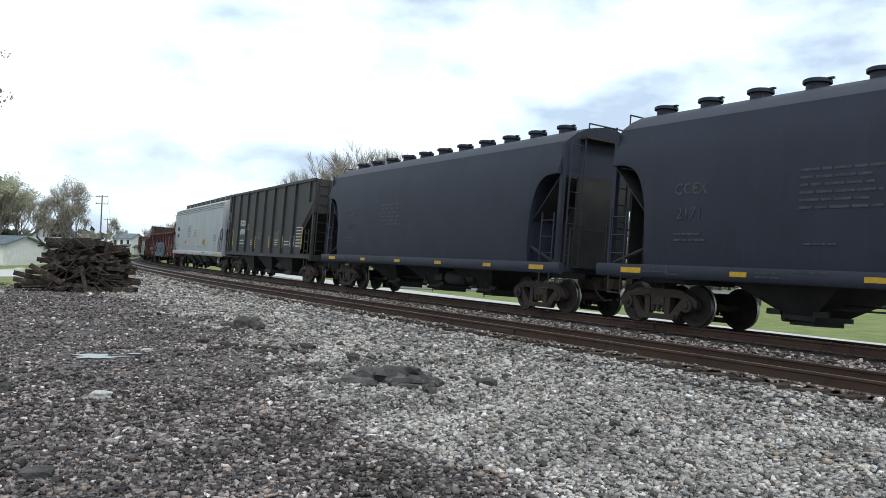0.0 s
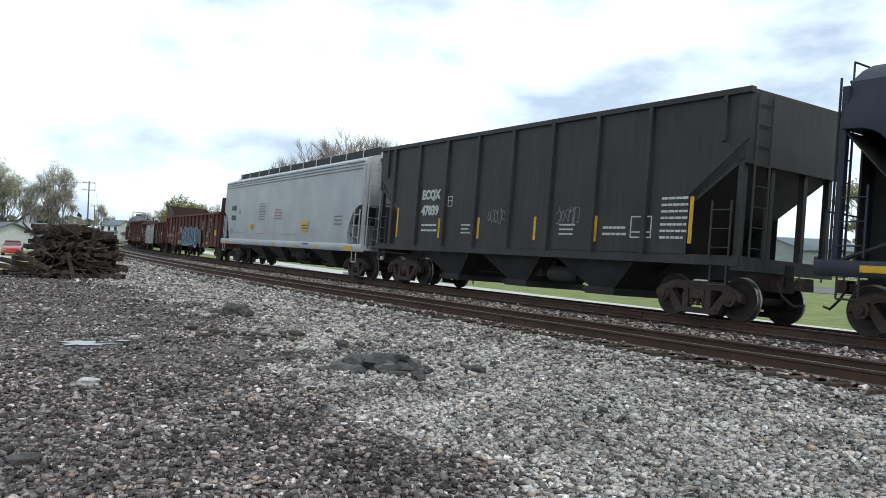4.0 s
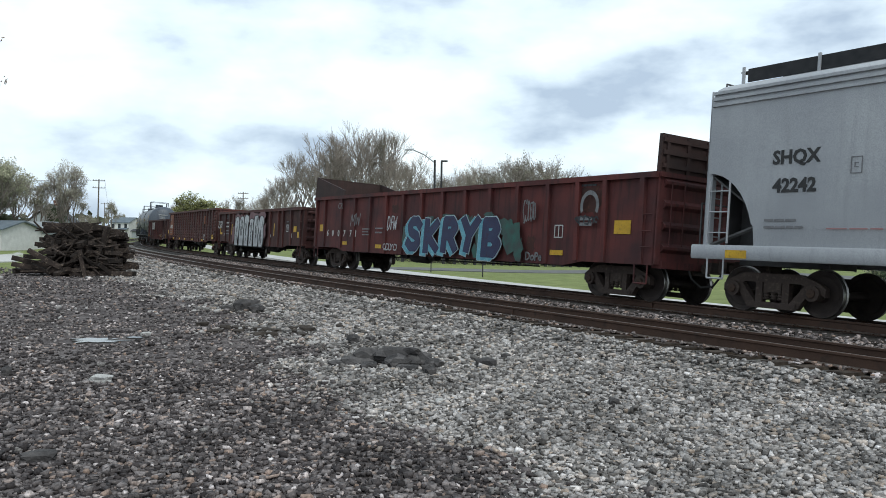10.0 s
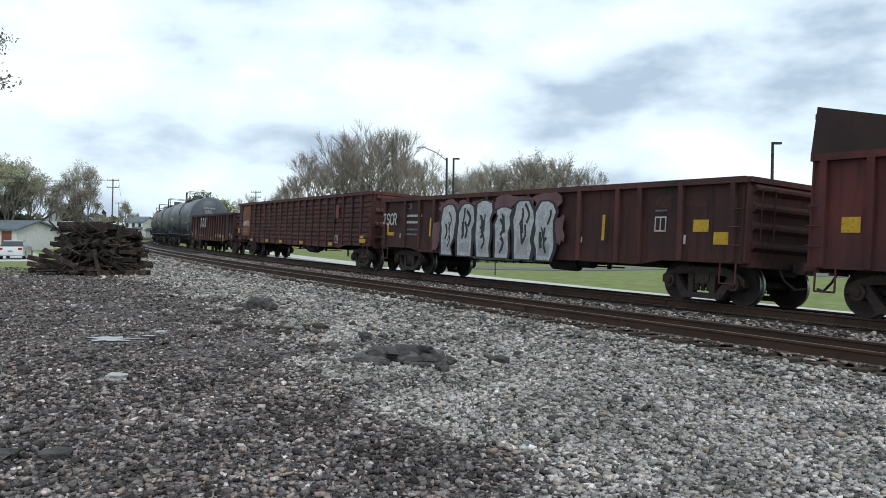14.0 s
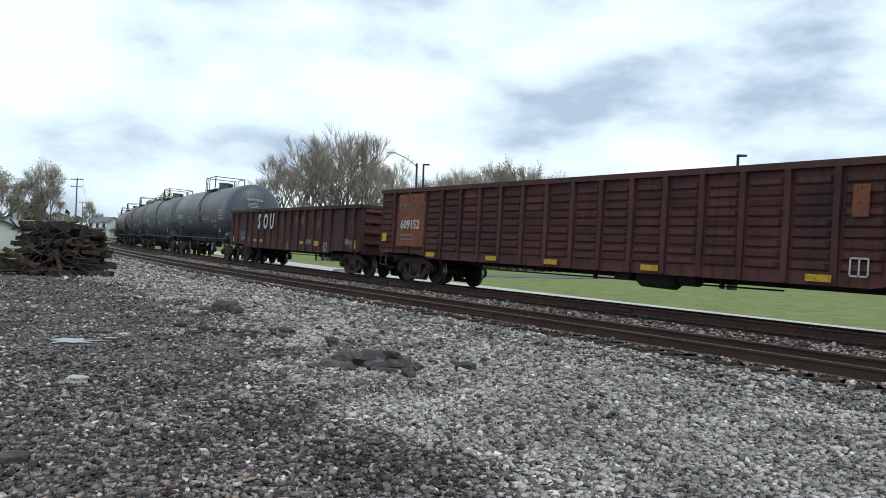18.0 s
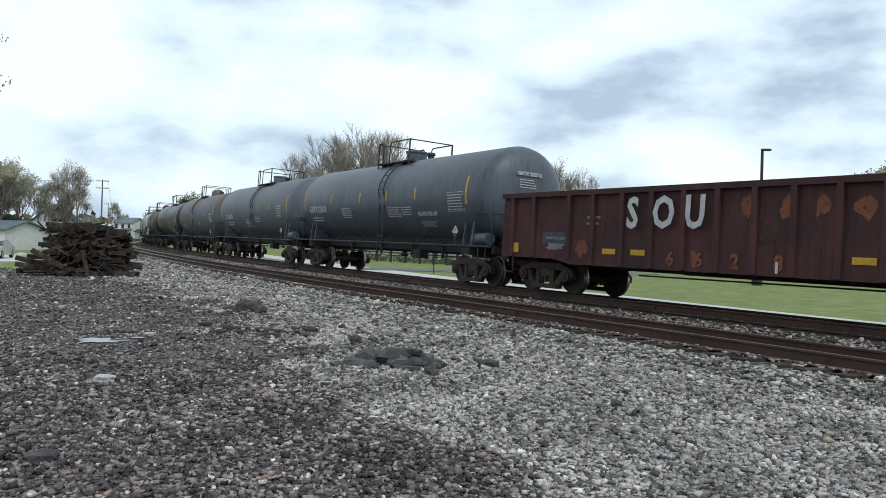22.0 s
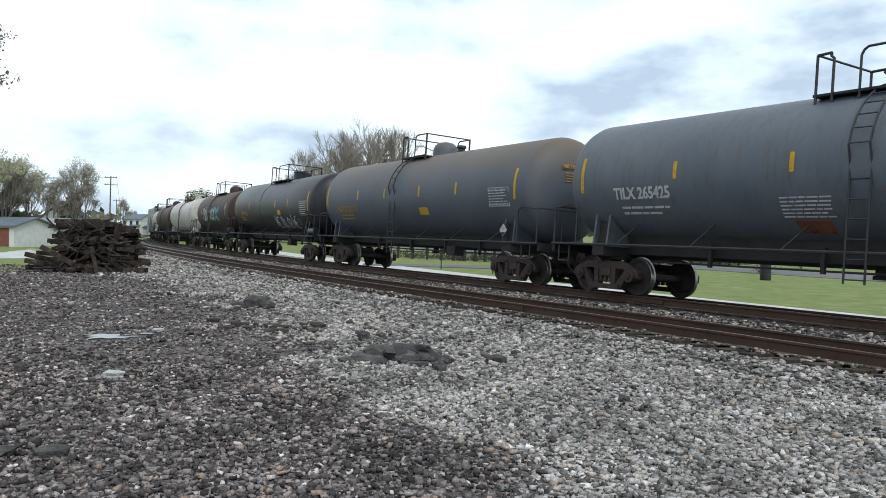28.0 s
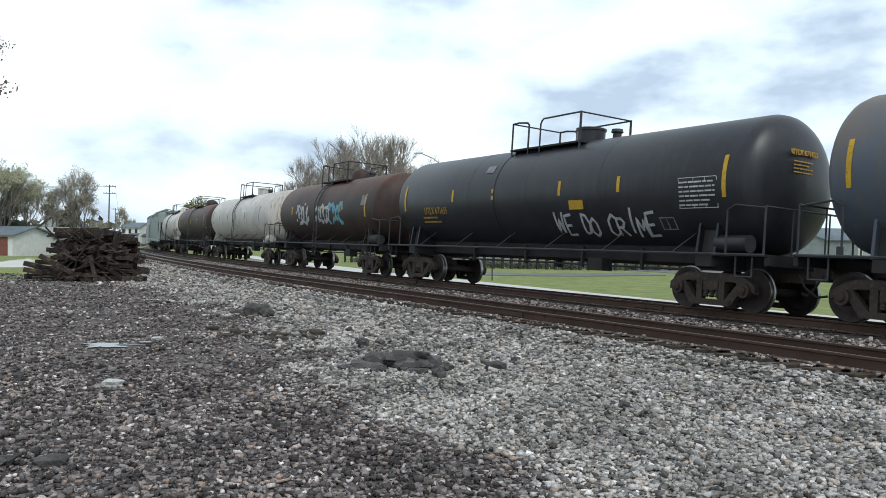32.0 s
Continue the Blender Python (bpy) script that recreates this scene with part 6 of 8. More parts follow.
tank_bars(c2, 1.5, 0.30, 2, -5.65, M1 - 1.0, white_paint, 80, M1, R1)
tank_bars(c2, 1.1, 0.5, 6, -1.3, M1 - 1.1, white_paint, 81, M1, R1)
wrap(part("rust_patch", box(B(), 0, 0.75, -0.003, 0.003, 0, 0.35), orange_rust, c2, "faded orange painted block", pose(-1.1, 0, M1 - 1.5)), M1, R1)
data_table(c2, 5.2, M1 - 0.55, 0.8, 0.6, white_paint, M1, R1, 82)
tank_bars(c2, 1.0, 0.35, 4, 0.9, M1 - 0.8, white_paint, 83, M1, R1)
placard(c2, hf2 - 2.0, 1.62)
head_bars(c2, L2, M1, 1, 84, white_paint, "TILX 265425")
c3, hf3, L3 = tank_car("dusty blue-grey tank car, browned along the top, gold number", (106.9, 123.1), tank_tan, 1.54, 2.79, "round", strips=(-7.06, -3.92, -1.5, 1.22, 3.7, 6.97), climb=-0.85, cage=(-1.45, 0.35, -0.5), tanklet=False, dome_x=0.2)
tank_text(c3, "NATX 230371", -5.0, 2.28, 0.38, gold_paint, 2.79, 1.54, 0.85)
tank_bars(c3, 1.3, 0.3, 2, -5.8, 1.82, gold_paint, 90, 2.79, 1.54)
wrap(part("warning_placard", box(B(), 0, 0.62, -0.003, 0.003, 0, 0.26), yellow_paint, c3, "yellow warning panel", pose(1.15, 0, 2.0)), 2.79, 1.54)
wrap(part("stencil_panel", box(B(), 0, 1.1, -0.002, 0.002, 0, 0.58), soft_ink, c3, "grey painted panel under the stencils", pose(5.58, 0, 2.2)), 2.79, 1.54)
data_table(c3, 5.6, 2.22, 1.05, 0.54, white_paint, 2.79, 1.54, 91)
placard(c3, 6.44, 1.53)
c4, hf4, L4 = tank_car("glossy black tank car with white sprayed words", (123.72, 139.97), tank_black, 1.51, 2.75, strips=(-6.89, -3.7, -1.45, 1.67, 3.9, 7.05), climb=None)
tank_text(c4, "UTLX 671655", -4.8, 2.33, 0.34, gold_paint, 2.75, 1.51, 0.75)
tank_bars(c4, 1.1, 0.3, 2, -5.7, 1.9, gold_paint, 95, 2.75, 1.51)
wrap(brush("WE DO CRIME", c4, 1.35, 4.95, 1.50, 2.08, 0.075, spray_white, 0.0, 21, "sprayed_slogan", "white hand-sprayed words", 0.16, 0.12, False, gap=0.05), 2.75, 1.51)
brush_box = B()
for a_ in ((0.0, 0.03, 0.0, 0.34), (0.42, 0.45, 0.0, 0.34), (0.0, 0.45, 0.31, 0.34), (0.0, 0.45, 0.0, 0.03), (0.2, 0.23, 0.0, 0.34)):
    box(brush_box, a_[0], a_[1], -0.003, 0.003, a_[2], a_[3])
wrap(part("stencilled_frame", brush_box, white_dim, c4, at=pose(5.1, 0, 1.62)), 2.75, 1.51)
data_table(c4, 5.8, 2.15, 1.05, 0.66, white_paint, 2.75, 1.51, 96)
wrap(part("white_panel", box(B(), 0, 0.42, -0.003, 0.003, 0, 0.26), white_dim, c4, "scuffed white panel", pose(-2.1, 0, 3.45)), 2.75, 1.51)
wrap(part("warning_placard", box(B(), 0, 0.55, -0.003, 0.003, 0, 0.24), yellow_paint, c4, "pale yellow panel", pose(2.05, 0, 2.22)), 2.75, 1.51)
head_bars(c4, L4, 2.75, 1, 97, gold_paint, "UTLX 671655")
head_bars(c3, L3, 2.79, 1, 98, gold_paint, "NATX 230371")
c5, hf5, L5 = tank_car("rust-stained black tank car with sprayed graffiti", (140.7, 153.9), tank_brown, 1.45, 2.68, "round", strips=(-6.2, -3.9, -1.7, 0.3, 2.4, 5.0))
for x0, s_, mt in ((-3.2, 20, spray_white), (0.9, 21, spray_cyan), (-0.6, 22, spray_white)):
    wrap(scribble(c5, x0, 0, 2.0, 1.7, 1.0, mt, s_, 0.14), 2.68, 1.45)
wrap(part("white_panel", box(B(), 0, 0.5, -0.003, 0.003, 0, 0.4), white_dim, c5, "scuffed white panel", pose(L5 - 1.8, 0, 2.75)), 2.68, 1.45)
c6, hf6, L6 = tank_car("grimy white tank car streaked with brown", (154.7, 171.5), tank_white, 1.45, 2.70, strip=white_dim)
c7, hf7, L7 = tank_car("brown-black tank car with a domed manway", (172.3, 188.8), tank_brown, 1.42, 2.68, "round", strips=(-6.3, -3.0, 0.0, 3.0, 6.3))
c8, hf8, L8 = tank_car("pale grey-white tank car far down the train", (189.7, 203.2), tank_white, 1.40, 2.62, "round", strip=white_dim, strips=(-5.6, -2.6, 0.0, 2.6, 5.6))
covered_hopper("pale green-grey covered hopper car", (204.2, 219.5), teal_paint, teal_paint, grey_low, "trough", 4.1, 4.4, 3)
covered_hopper("light grey covered hopper car", (220.4, 236.4), grey_paint, grey_paint, grey_low, "trough", 4.2, 4.5, 4)

# ---------------------------------------------------------------- loose stone, rubble and timber in the yard
def pebble_shapes(rnd, n):
    """Crushed stones: blocks with every corner knocked out of place."""
    v0 = np.array([(-1, -1, -1), (1, -1, -1), (1, 1, -1), (-1, 1, -1), (-1, -1, 1), (1, -1, 1), (1, 1, 1), (-1, 1, 1)]) * 0.74
    f = np.array([(0, 2, 1), (0, 3, 2), (4, 5, 6), (4, 6, 7), (0, 1, 5), (0, 5, 4), (1, 2, 6), (1, 6, 5), (2, 3, 7), (2, 7, 6), (3, 0, 4), (3, 4, 7)])
    return [v0 * rnd.uniform(0.40, 1.32, (8, 3)) for _ in range(n)], f


def strewn(name, xs, ys, sizes, material, label, seed, sink=0.15, flat=0.62, zs=None):
    """Many loose stones as one sheet of separate pieces lying on the ground."""
    rnd = np.random.default_rng(seed)
    shapes, f = pebble_shapes(rnd, 48)
    n = len(xs)
    if zs is None:
        zs = bed_top(xs, ys)
    pick = rnd.integers(0, len(shapes), n)
    base = np.array(shapes)[pick]
    k = np.stack([rnd.uniform(0.8, 1.6, n), rnd.uniform(0.55, 1.05, n), rnd.uniform(0.35, 0.8, n) * flat / 0.62], -1)
    p = base * k[:, None, :] * (sizes / 2)[:, None, None]
    a = rnd.uniform(0, 2 * np.pi, n)
    t = rnd.normal(0, 0.6, n)
    y2, z2 = p[..., 1] * np.cos(t)[:, None] - p[..., 2] * np.sin(t)[:, None], p[..., 1] * np.sin(t)[:, None] + p[..., 2] * np.cos(t)[:, None]
    x3, y3 = p[..., 0] * np.cos(a)[:, None] - y2 * np.sin(a)[:, None], p[..., 0] * np.sin(a)[:, None] + y2 * np.cos(a)[:, None]
    lift = rnd.uniform(-sink * 0.6, 0.42, n) * sizes
    v = np.stack([x3 + xs[:, None], y3 + ys[:, None], z2 + (zs + lift)[:, None]], -1).reshape(-1, 3)
    faces = (f[None] + 8 * np.arange(n)[:, None, None]).reshape(-1, 3)
    me_ = bpy.data.meshes.new(name)
    me_.vertices.add(len(v))
    me_.vertices.foreach_set("co", v.astype(np.float32).ravel())
    me_.loops.add(faces.size)
    me_.loops.foreach_set("vertex_index", faces.astype(np.int32).ravel())
    me_.polygons.add(len(faces))
    me_.polygons.foreach_set("loop_start", np.arange(0, faces.size, 3, dtype=np.int32))
    me_.polygons.foreach_set("loop_total", np.full(len(faces), 3, dtype=np.int32))
    me_.update()
    me_.validate()
    me_.materials.append(material)
    return tagged(new(name, me_), label, "gravel", kind="stuff")


def stone_material(name, stops, rough=0.9):
    m = bpy.data.materials.new(name)
    m.use_nodes = True
    n, l = m.node_tree.nodes, m.node_tree.links
    b = n["Principled BSDF"]
    b.inputs["Roughness"].default_value, b.inputs["Specular IOR Level"].default_value = rough, 0.25
    g = n.new("ShaderNodeNewGeometry")
    r = n.new("ShaderNodeValToRGB")
    while len(r.color_ramp.elements) < len(stops):
        r.color_ramp.elements.new(0.5)
    for e, (p, c) in zip(r.color_ramp.elements, stops):
        e.position, e.color = p, (*c, 1)
    l.new(g.outputs["Random Per Island"], r.inputs["Fac"])
    t = n.new("ShaderNodeTexNoise")
    t.inputs["Scale"].default_value, t.inputs["Detail"].default_value = 55.0, 4.0
    l.new(g.outputs["Position"], t.inputs["Vector"])
    k = n.new("ShaderNodeMapRange")
    k.inputs["From Min"].default_value, k.inputs["From Max"].default_value, k.inputs["To Min"].default_value, k.inputs["To Max"].default_value = 0.3, 0.7, 0.58, 1.38
    l.new(t.outputs["Fac"], k.inputs["Value"])
    # dirt lies in broad patches
    t2 = n.new("ShaderNodeTexNoise")
    t2.inputs["Scale"].default_value, t2.inputs["Detail"].default_value = 0.9, 5.0
    l.new(g.outputs["Position"], t2.inputs["Vector"])
    k2 = n.new("ShaderNodeMapRange")
    k2.inputs["From Min"].default_value, k2.inputs["From Max"].default_value, k2.inputs["To Min"].default_value, k2.inputs["To Max"].default_value = 0.35, 0.62, 0.62, 1.1
    l.new(t2.outputs["Fac"], k2.inputs["Value"])
    kk = n.new("ShaderNodeMath")
    kk.operation = "MULTIPLY"
    l.new(k.outputs["Result"], kk.inputs[0])
    l.new(k2.outputs["Result"], kk.inputs[1])
    x = n.new("ShaderNodeVectorMath")
    x.operation = "SCALE"
    l.new(r.outputs["Color"], x.inputs[0])
    l.new(kk.outputs["Value"], x.inputs["Scale"])
    l.new(x.outputs["Vector"], b.inputs["Base Color"])
    return m


pale_stone = stone_material("pale_ballast_stone", ((0.0, (0.058, 0.052, 0.048)), (0.24, (0.185, 0.170, 0.160)), (0.53, (0.322, 0.301, 0.287)), (0.8, (0.480, 0.450, 0.434)), (0.93, (0.375, 0.300, 0.240)), (1.0, (0.740, 0.702, 0.683))))
dark_stone = stone_material("cindery_stone", ((0.0, (0.034, 0.029, 0.029)), (0.35, (0.090, 0.077, 0.076)), (0.62, (0.163, 0.143, 0.139)), (0.84, (0.328, 0.290, 0.282)), (0.95, (0.305, 0.218, 0.172)), (1.0, (0.736, 0.667, 0.655))))
bed_stone = stone_material("grimy_ballast_stone", ((0.0, (0.053, 0.043, 0.040)), (0.4, (0.168, 0.143, 0.137)), (0.75, (0.337, 0.291, 0.280)), (0.92, (0.306, 0.213, 0.166)), (1.0, (0.643, 0.567, 0.560))))
_rg = np.random.default_rng(11)


def scatter(r0, r1, per_m2, size, spread=33.0):
    area = math.radians(2 * spread) / 2 * (r1 ** 2 - r0 ** 2)
    n = int(area * per_m2)
    r = np.sqrt(_rg.uniform(r0 ** 2, r1 ** 2, n))
    a = np.radians(_rg.uniform(-spread, spread, n))
    x, y = r * np.sin(a), r * np.cos(a)
    lat = lateral(x, y)
    keep = (lat < -SPACING - 1.36 + _rg.normal(0, 0.05, n)) & ((x + 5.2) ** 2 / 0.3 + (y - 12.75) ** 2 / 0.13 > 1) & ((x + 4.72) ** 2 / 0.04 + (y - 13.1) ** 2 / 0.02 > 1)
    if r0 > 35:
        keep &= lat > -10.5
    return x[keep], y[keep], np.clip(_rg.normal(size, size * 0.32, keep.sum()), size * 0.4, size * 2.0)


_parts = [scatter(4.4, 7.5, 1150, 0.046), scatter(7.5, 11.0, 820, 0.050), scatter(11.0, 17.0, 400, 0.058), scatter(17.0, 30.0, 150, 0.075), scatter(30.0, 40.0, 75, 0.09), scatter(40.0, 75.0, 34, 0.12, 27.0)]
_px, _py, _ps = (np.concatenate([q[i] for q in _parts]) for i in range(3))
_c = cinder(_px, _py) + _rg.normal(0, 0.22, len(_px))
_pale = _c < 0.5
_bare = np.clip((_py - 8.0) / 4.0, 0, 1) * np.clip((_c - 0.55) / 0.4, 0, 1)      # trodden soil with few stones farther off
_dk = ~_pale & (_rg.uniform(0, 1, len(_px)) < 0.97 - 0.42 * _bare)
_ps = _ps * (1 - 0.3 * _bare)
strewn("gravel", _px[_pale], _py[_pale], _ps[_pale], pale_stone, "pale grey crushed ballast stones with brown ones", 1)
strewn("gravel", _px[_dk], _py[_dk], _ps[_dk] * 0.95, dark_stone, "dark cindery stones half sunk in soil", 2, sink=0.3)
# stones kicked over the near tie ends and between the tracks
_n = 9000
_ss, _ll = _rg.uniform(4, 60, _n), np.where(_rg.uniform(0, 1, _n) < 0.85, _rg.normal(-SPACING + 1.85, 0.25, _n), _rg.uniform(-SPACING - 1.35, -SPACING - 0.95, _n))
_bx, _by = np.array([line(a, b)[:2] for a, b in zip(_ss, _ll)]).T
_bz = np.where(_ll > -3.2, np.interp(_ll, [-2.9, -2.4, -2.0], [-0.28, -0.215, -0.175]), -0.17 + 0.052 * (-SPACING - _ll) - 0.04) + grade(_ss)
strewn("gravel", _bx, _by, np.clip(_rg.normal(0.06, 0.018, _n), 0.03, 0.11), bed_stone, "loose ballast stones lying by the rails", 3, zs=_bz)

# broken asphalt and rocks
rock_dark = surface("broken_asphalt", (0.040, 0.037, 0.037), (0.085, 0.078, 0.076), 6.0, 0.9, 0, 0.8, fine=40, object_space=False, island=0.45)
rock_pale = surface("pale_rock", (0.45, 0.44, 0.42), (0.33, 0.32, 0.31), 8.0, 0.9, 0, 0.5, fine=40)


def rock(name, x, y, w, d, h, material, label, seed, rz=0.0, up=0.0, tilt=0.0):
    rnd = random.Random(seed)
    bm = B()
    bmesh.ops.create_icosphere(bm, subdivisions=2, radius=0.5)
    off = Vector((rnd.uniform(-50, 50), rnd.uniform(-50, 50), 0))
    for v in bm.verts:
        c = v.co.copy()
        q = max(abs(c.x), abs(c.y), abs(c.z))
        c = c * (0.2 + 0.8 * 0.5 / q)
        c *= 1 + 0.34 * noise.noise(c * 3.1 + off)
        v.co = Vector((c.x * w, c.y * d, c.z * h * 1.15))
    me_ = finish(name, bm, material, 0.15)
    z = float(ground_height(np.array([x]), np.array([y]))[0])
    return solid(name, me_, None, label, "rock", pose(x, y, z + h * 0.36 + up, tilt, 0, rz))


PILE = (-0.35, 10.6)
for i, (dx, dy, w, d, h, rz, up, ti) in enumerate([(-0.55, 0.10, 0.42, 0.26, 0.12, 15, 0, 10), (-0.30, 0.22, 0.50, 0.30, 0.14, -12, 0, -14), (-0.08, 0.05, 0.38, 0.28, 0.15, 35, 0, 8), (0.16, 0.15, 0.40, 0.26, 0.16, 5, 0, 16),
                                           (0.36, 0.02, 0.26, 0.22, 0.13, 60, 0, 0), (-0.16, 0.16, 0.42, 0.24, 0.10, 10, 0.12, 18), (0.08, 0.20, 0.30, 0.2, 0.10, -30, 0.13, -16), (-0.40, -0.08, 0.26, 0.18, 0.09, 75, 0, 0),
                                           (0.30, -0.30, 0.16, 0.13, 0.13, 0, 0, 0), (-0.44, 0.16, 0.34, 0.22, 0.08, 20, 0.10, 22), (-0.78, 0.02, 0.24, 0.16, 0.07, 40, 0, 6), (0.05, -0.16, 0.28, 0.16, 0.08, -10, 0, 5)]):
    rock("asphalt_slab", PILE[0] + dx * 1.1, PILE[1] + dy * 1.4, w, d, h, rock_dark, "dark broken asphalt slab in a low heap", 30 + i, rz, up, ti * 1.6)
for i, (x, y, w, d, h) in enumerate([(0.72, 10.65, 0.26, 0.18, 0.12), (0.0, 9.95, 0.14, 0.12, 0.13), (-4.05, 17.9, 0.55, 0.4, 0.26), (-3.75, 17.6, 0.4, 0.3, 0.18), (-1.2, 12.7, 0.22, 0.18, 0.14), (-0.95, 12.9, 0.16, 0.13, 0.11),
                                     (1.05, 11.4, 0.13, 0.1, 0.08), (-4.4, 17.7, 0.3, 0.22, 0.12), (-0.62, 13.4, 0.18, 0.12, 0.09), (1.9, 8.4, 0.12, 0.1, 0.08), (-5.0, 9.7, 0.16, 0.12, 0.1), (1.0, 7.4, 0.12, 0.1, 0.07), (-3.3, 6.0, 0.3, 0.2, 0.09), (-2.9, 6.1, 0.25, 0.16, 0.08)]):
    rock("rock", x, y, w, d, h, rock_dark, "dark lump of broken asphalt lying on the gravel", 60 + i, 30 * i)
for i, (x, y, w, d, h) in enumerate([(-3.7, 9.25, 0.24, 0.14, 0.09), (-4.65, 13.4, 0.16, 0.1, 0.06), (-2.55, 13.0, 0.09, 0.08, 0.07), (-9.8, 28.0, 0.2, 0.14, 0.09), (-14.9, 28.5, 0.16, 0.12, 0.08), (-13.0, 22.0, 0.22, 0.14, 0.06), (0.1, 8.4, 0.1, 0.08, 0.06)]):
    rock("pale_stone", x, y, w, d, h, rock_pale, "single pale stone on dark soil", 90 + i, 40 * i)
# clods and a low dark ridge of dug soil
clod_mat = surface("damp_soil_clod", (0.032, 0.026, 0.022), (0.065, 0.054, 0.045), 7.0, 0.95, 0, 0.9, fine=30, object_space=False)
for i in range(26):
    rr = random.Random(200 + i)
    x, y = -2.7 + rr.gauss(0, 0.65), 14.3 + rr.gauss(0, 0.5) - 0.15 * i / 10
    rock("soil_clod", x, y, rr.uniform(0.1, 0.3), rr.uniform(0.1, 0.22), rr.uniform(0.05, 0.1), clod_mat, "dark clod of soil on the ballast edge", 200 + i, rr.uniform(0, 180))
# shallow puddle with a pale crust
pud = bpy.data.materials.new("puddle_water")
pud.use_nodes = True
pb = pud.node_tree.nodes["Principled BSDF"]
pb.inputs["Base Color"].default_value, pb.inputs["Roughness"].default_value, pb.inputs["IOR"].default_value = (0.05, 0.048, 0.045, 1), 0.06, 1.33
pb.inputs["Specular IOR Level"].default_value = 0.6


def puddle(x, y, w, d, seed):
    rnd = random.Random(seed)
    bm = B()
    z = float(ground_height(np.array([x]), np.array([y]))[0]) + 0.022
    n = 26
    pts = []
    for i in range(n):
        a = 2 * math.pi * i / n
        k = 0.75 + 0.9 * noise.noise(Vector((math.cos(a) * 3.4 + seed, math.sin(a) * 2.6, 0)))
        pts.append((x + w / 2 * k * math.cos(a), y + d / 2 * k * math.sin(a)))
    loft(bm, [[(px, py, z - 0.03) for px, py in pts], [(px, py, z) for px, py in pts]])
    solid("puddle", bm, pud, "shallow puddle of rainwater reflecting the sky", "puddle", kind="structure")


puddle(-5.2, 12.75, 1.0, 0.62, 3)
puddle(-4.72, 13.1, 0.36, 0.2, 8)

# the heap of old ties
heap = thing("timber_heap", "big heap of dark old ties, planks and branches on bare soil", "wood pile", pose(-13.25, 31.7, GROUND - 0.03))
rt = random.Random(5)
TIMBER = [finish("timber", bevel(box(B(), -l / 2, l / 2, -w / 2, w / 2, -h / 2, h / 2), 0.015), pile_wood) for l, w, h in ((2.1, 0.22, 0.17), (1.5, 0.2, 0.16), (1.1, 0.17, 0.13), (1.8, 0.13, 0.06), (0.7, 0.2, 0.15))]
BRANCH = []
for i in range(3):
    bm_ = B()
    pipe(bm_, [(-1.0, 0, 0), (-0.3, 0.1 * i, 0.05), (0.4, -0.08, 0.1), (1.0, 0.1, 0.02)], 0.032, 6)
    BRANCH.append(finish("branch", bm_, pile_wood))
# stacked roughly in courses, higher at one side, with branches thrown between
for i in range(330):
    lev = rt.random()
    x = rt.uniform(-0.85, 1.0) + 0.06 * (1 - lev)
    y = rt.uniform(-1.25, 1.0) * (1 - 0.3 * lev)
    z = 0.1 + (1.62 - 0.16 * x) * lev
    m_ = pose(x, y, z, rt.gauss(0, 8), rt.gauss(0, 6), rt.choice([0, 0, 6, -8, 14, -16, 90, 104]) + rt.gauss(0, 5))
    if abs(x) < 0.6 and rt.random() < 0.3:
        part("branch", rt.choice(BRANCH), None, heap, at=m_)
    else:
        part("timber", rt.choice((TIMBER[1], TIMBER[2], TIMBER[4])) if abs(x) > 0.45 else rt.choice(TIMBER), None, heap, at=m_)
# loose pieces on the front face and the low wings
for i in range(46):
    lev = rt.random() ** 1.3
    m_ = pose(rt.uniform(-0.9, 1.2), -1.3 - 0.25 * (1 - lev) + 0.3 * lev, 0.15 + 1.35 * lev, rt.gauss(0, 15), rt.gauss(0, 32), rt.gauss(0, 25))
    part("branch" if i % 2 else "timber", BRANCH[i % 3] if i % 2 else TIMBER[(2, 3, 4)[i % 3]], None, heap, at=m_)
for x, y, z, ry, rz, k in ((-1.15, -1.2, 0.38, 14, 18, 0), (-1.05, -1.4, 0.2, 12, 25, 0), (-1.2, -1.0, 0.14, 0, 12, 0), (-1.3, -0.7, 0.62, 3, 5, 1), (-1.35, -0.8, 0.45, -4, -8, 1), (-1.7, -1.2, 0.12, 0, 60, 2), (1.2, -1.5, 0.1, 0, 4, 0), (1.6, -1.35, 0.1, 0, -6, 1), (0.55, -1.75, 0.42, 78, 10, 2),
                           (-0.5, -1.6, 0.4, 30, 15, 0), (1.35, -1.6, 0.22, 40, 40, 4), (1.42, -1.2, 0.55, 3, 70, 4), (1.4, -1.1, 0.85, 3, 75, 4), (-0.35, -0.6, 1.84, 2, 4, 0), (-0.6, -0.3, 1.86, -3, -8, 1), (0.35, -0.5, 1.72, 6, 6, 0), (-0.1, -0.9, 1.7, -4, -3, 0), (0.9, -0.5, 1.6, 5, 2, 1)):
    part("timber", TIMBER[k], None, heap, at=pose(x, y, z, 0, ry, rz))

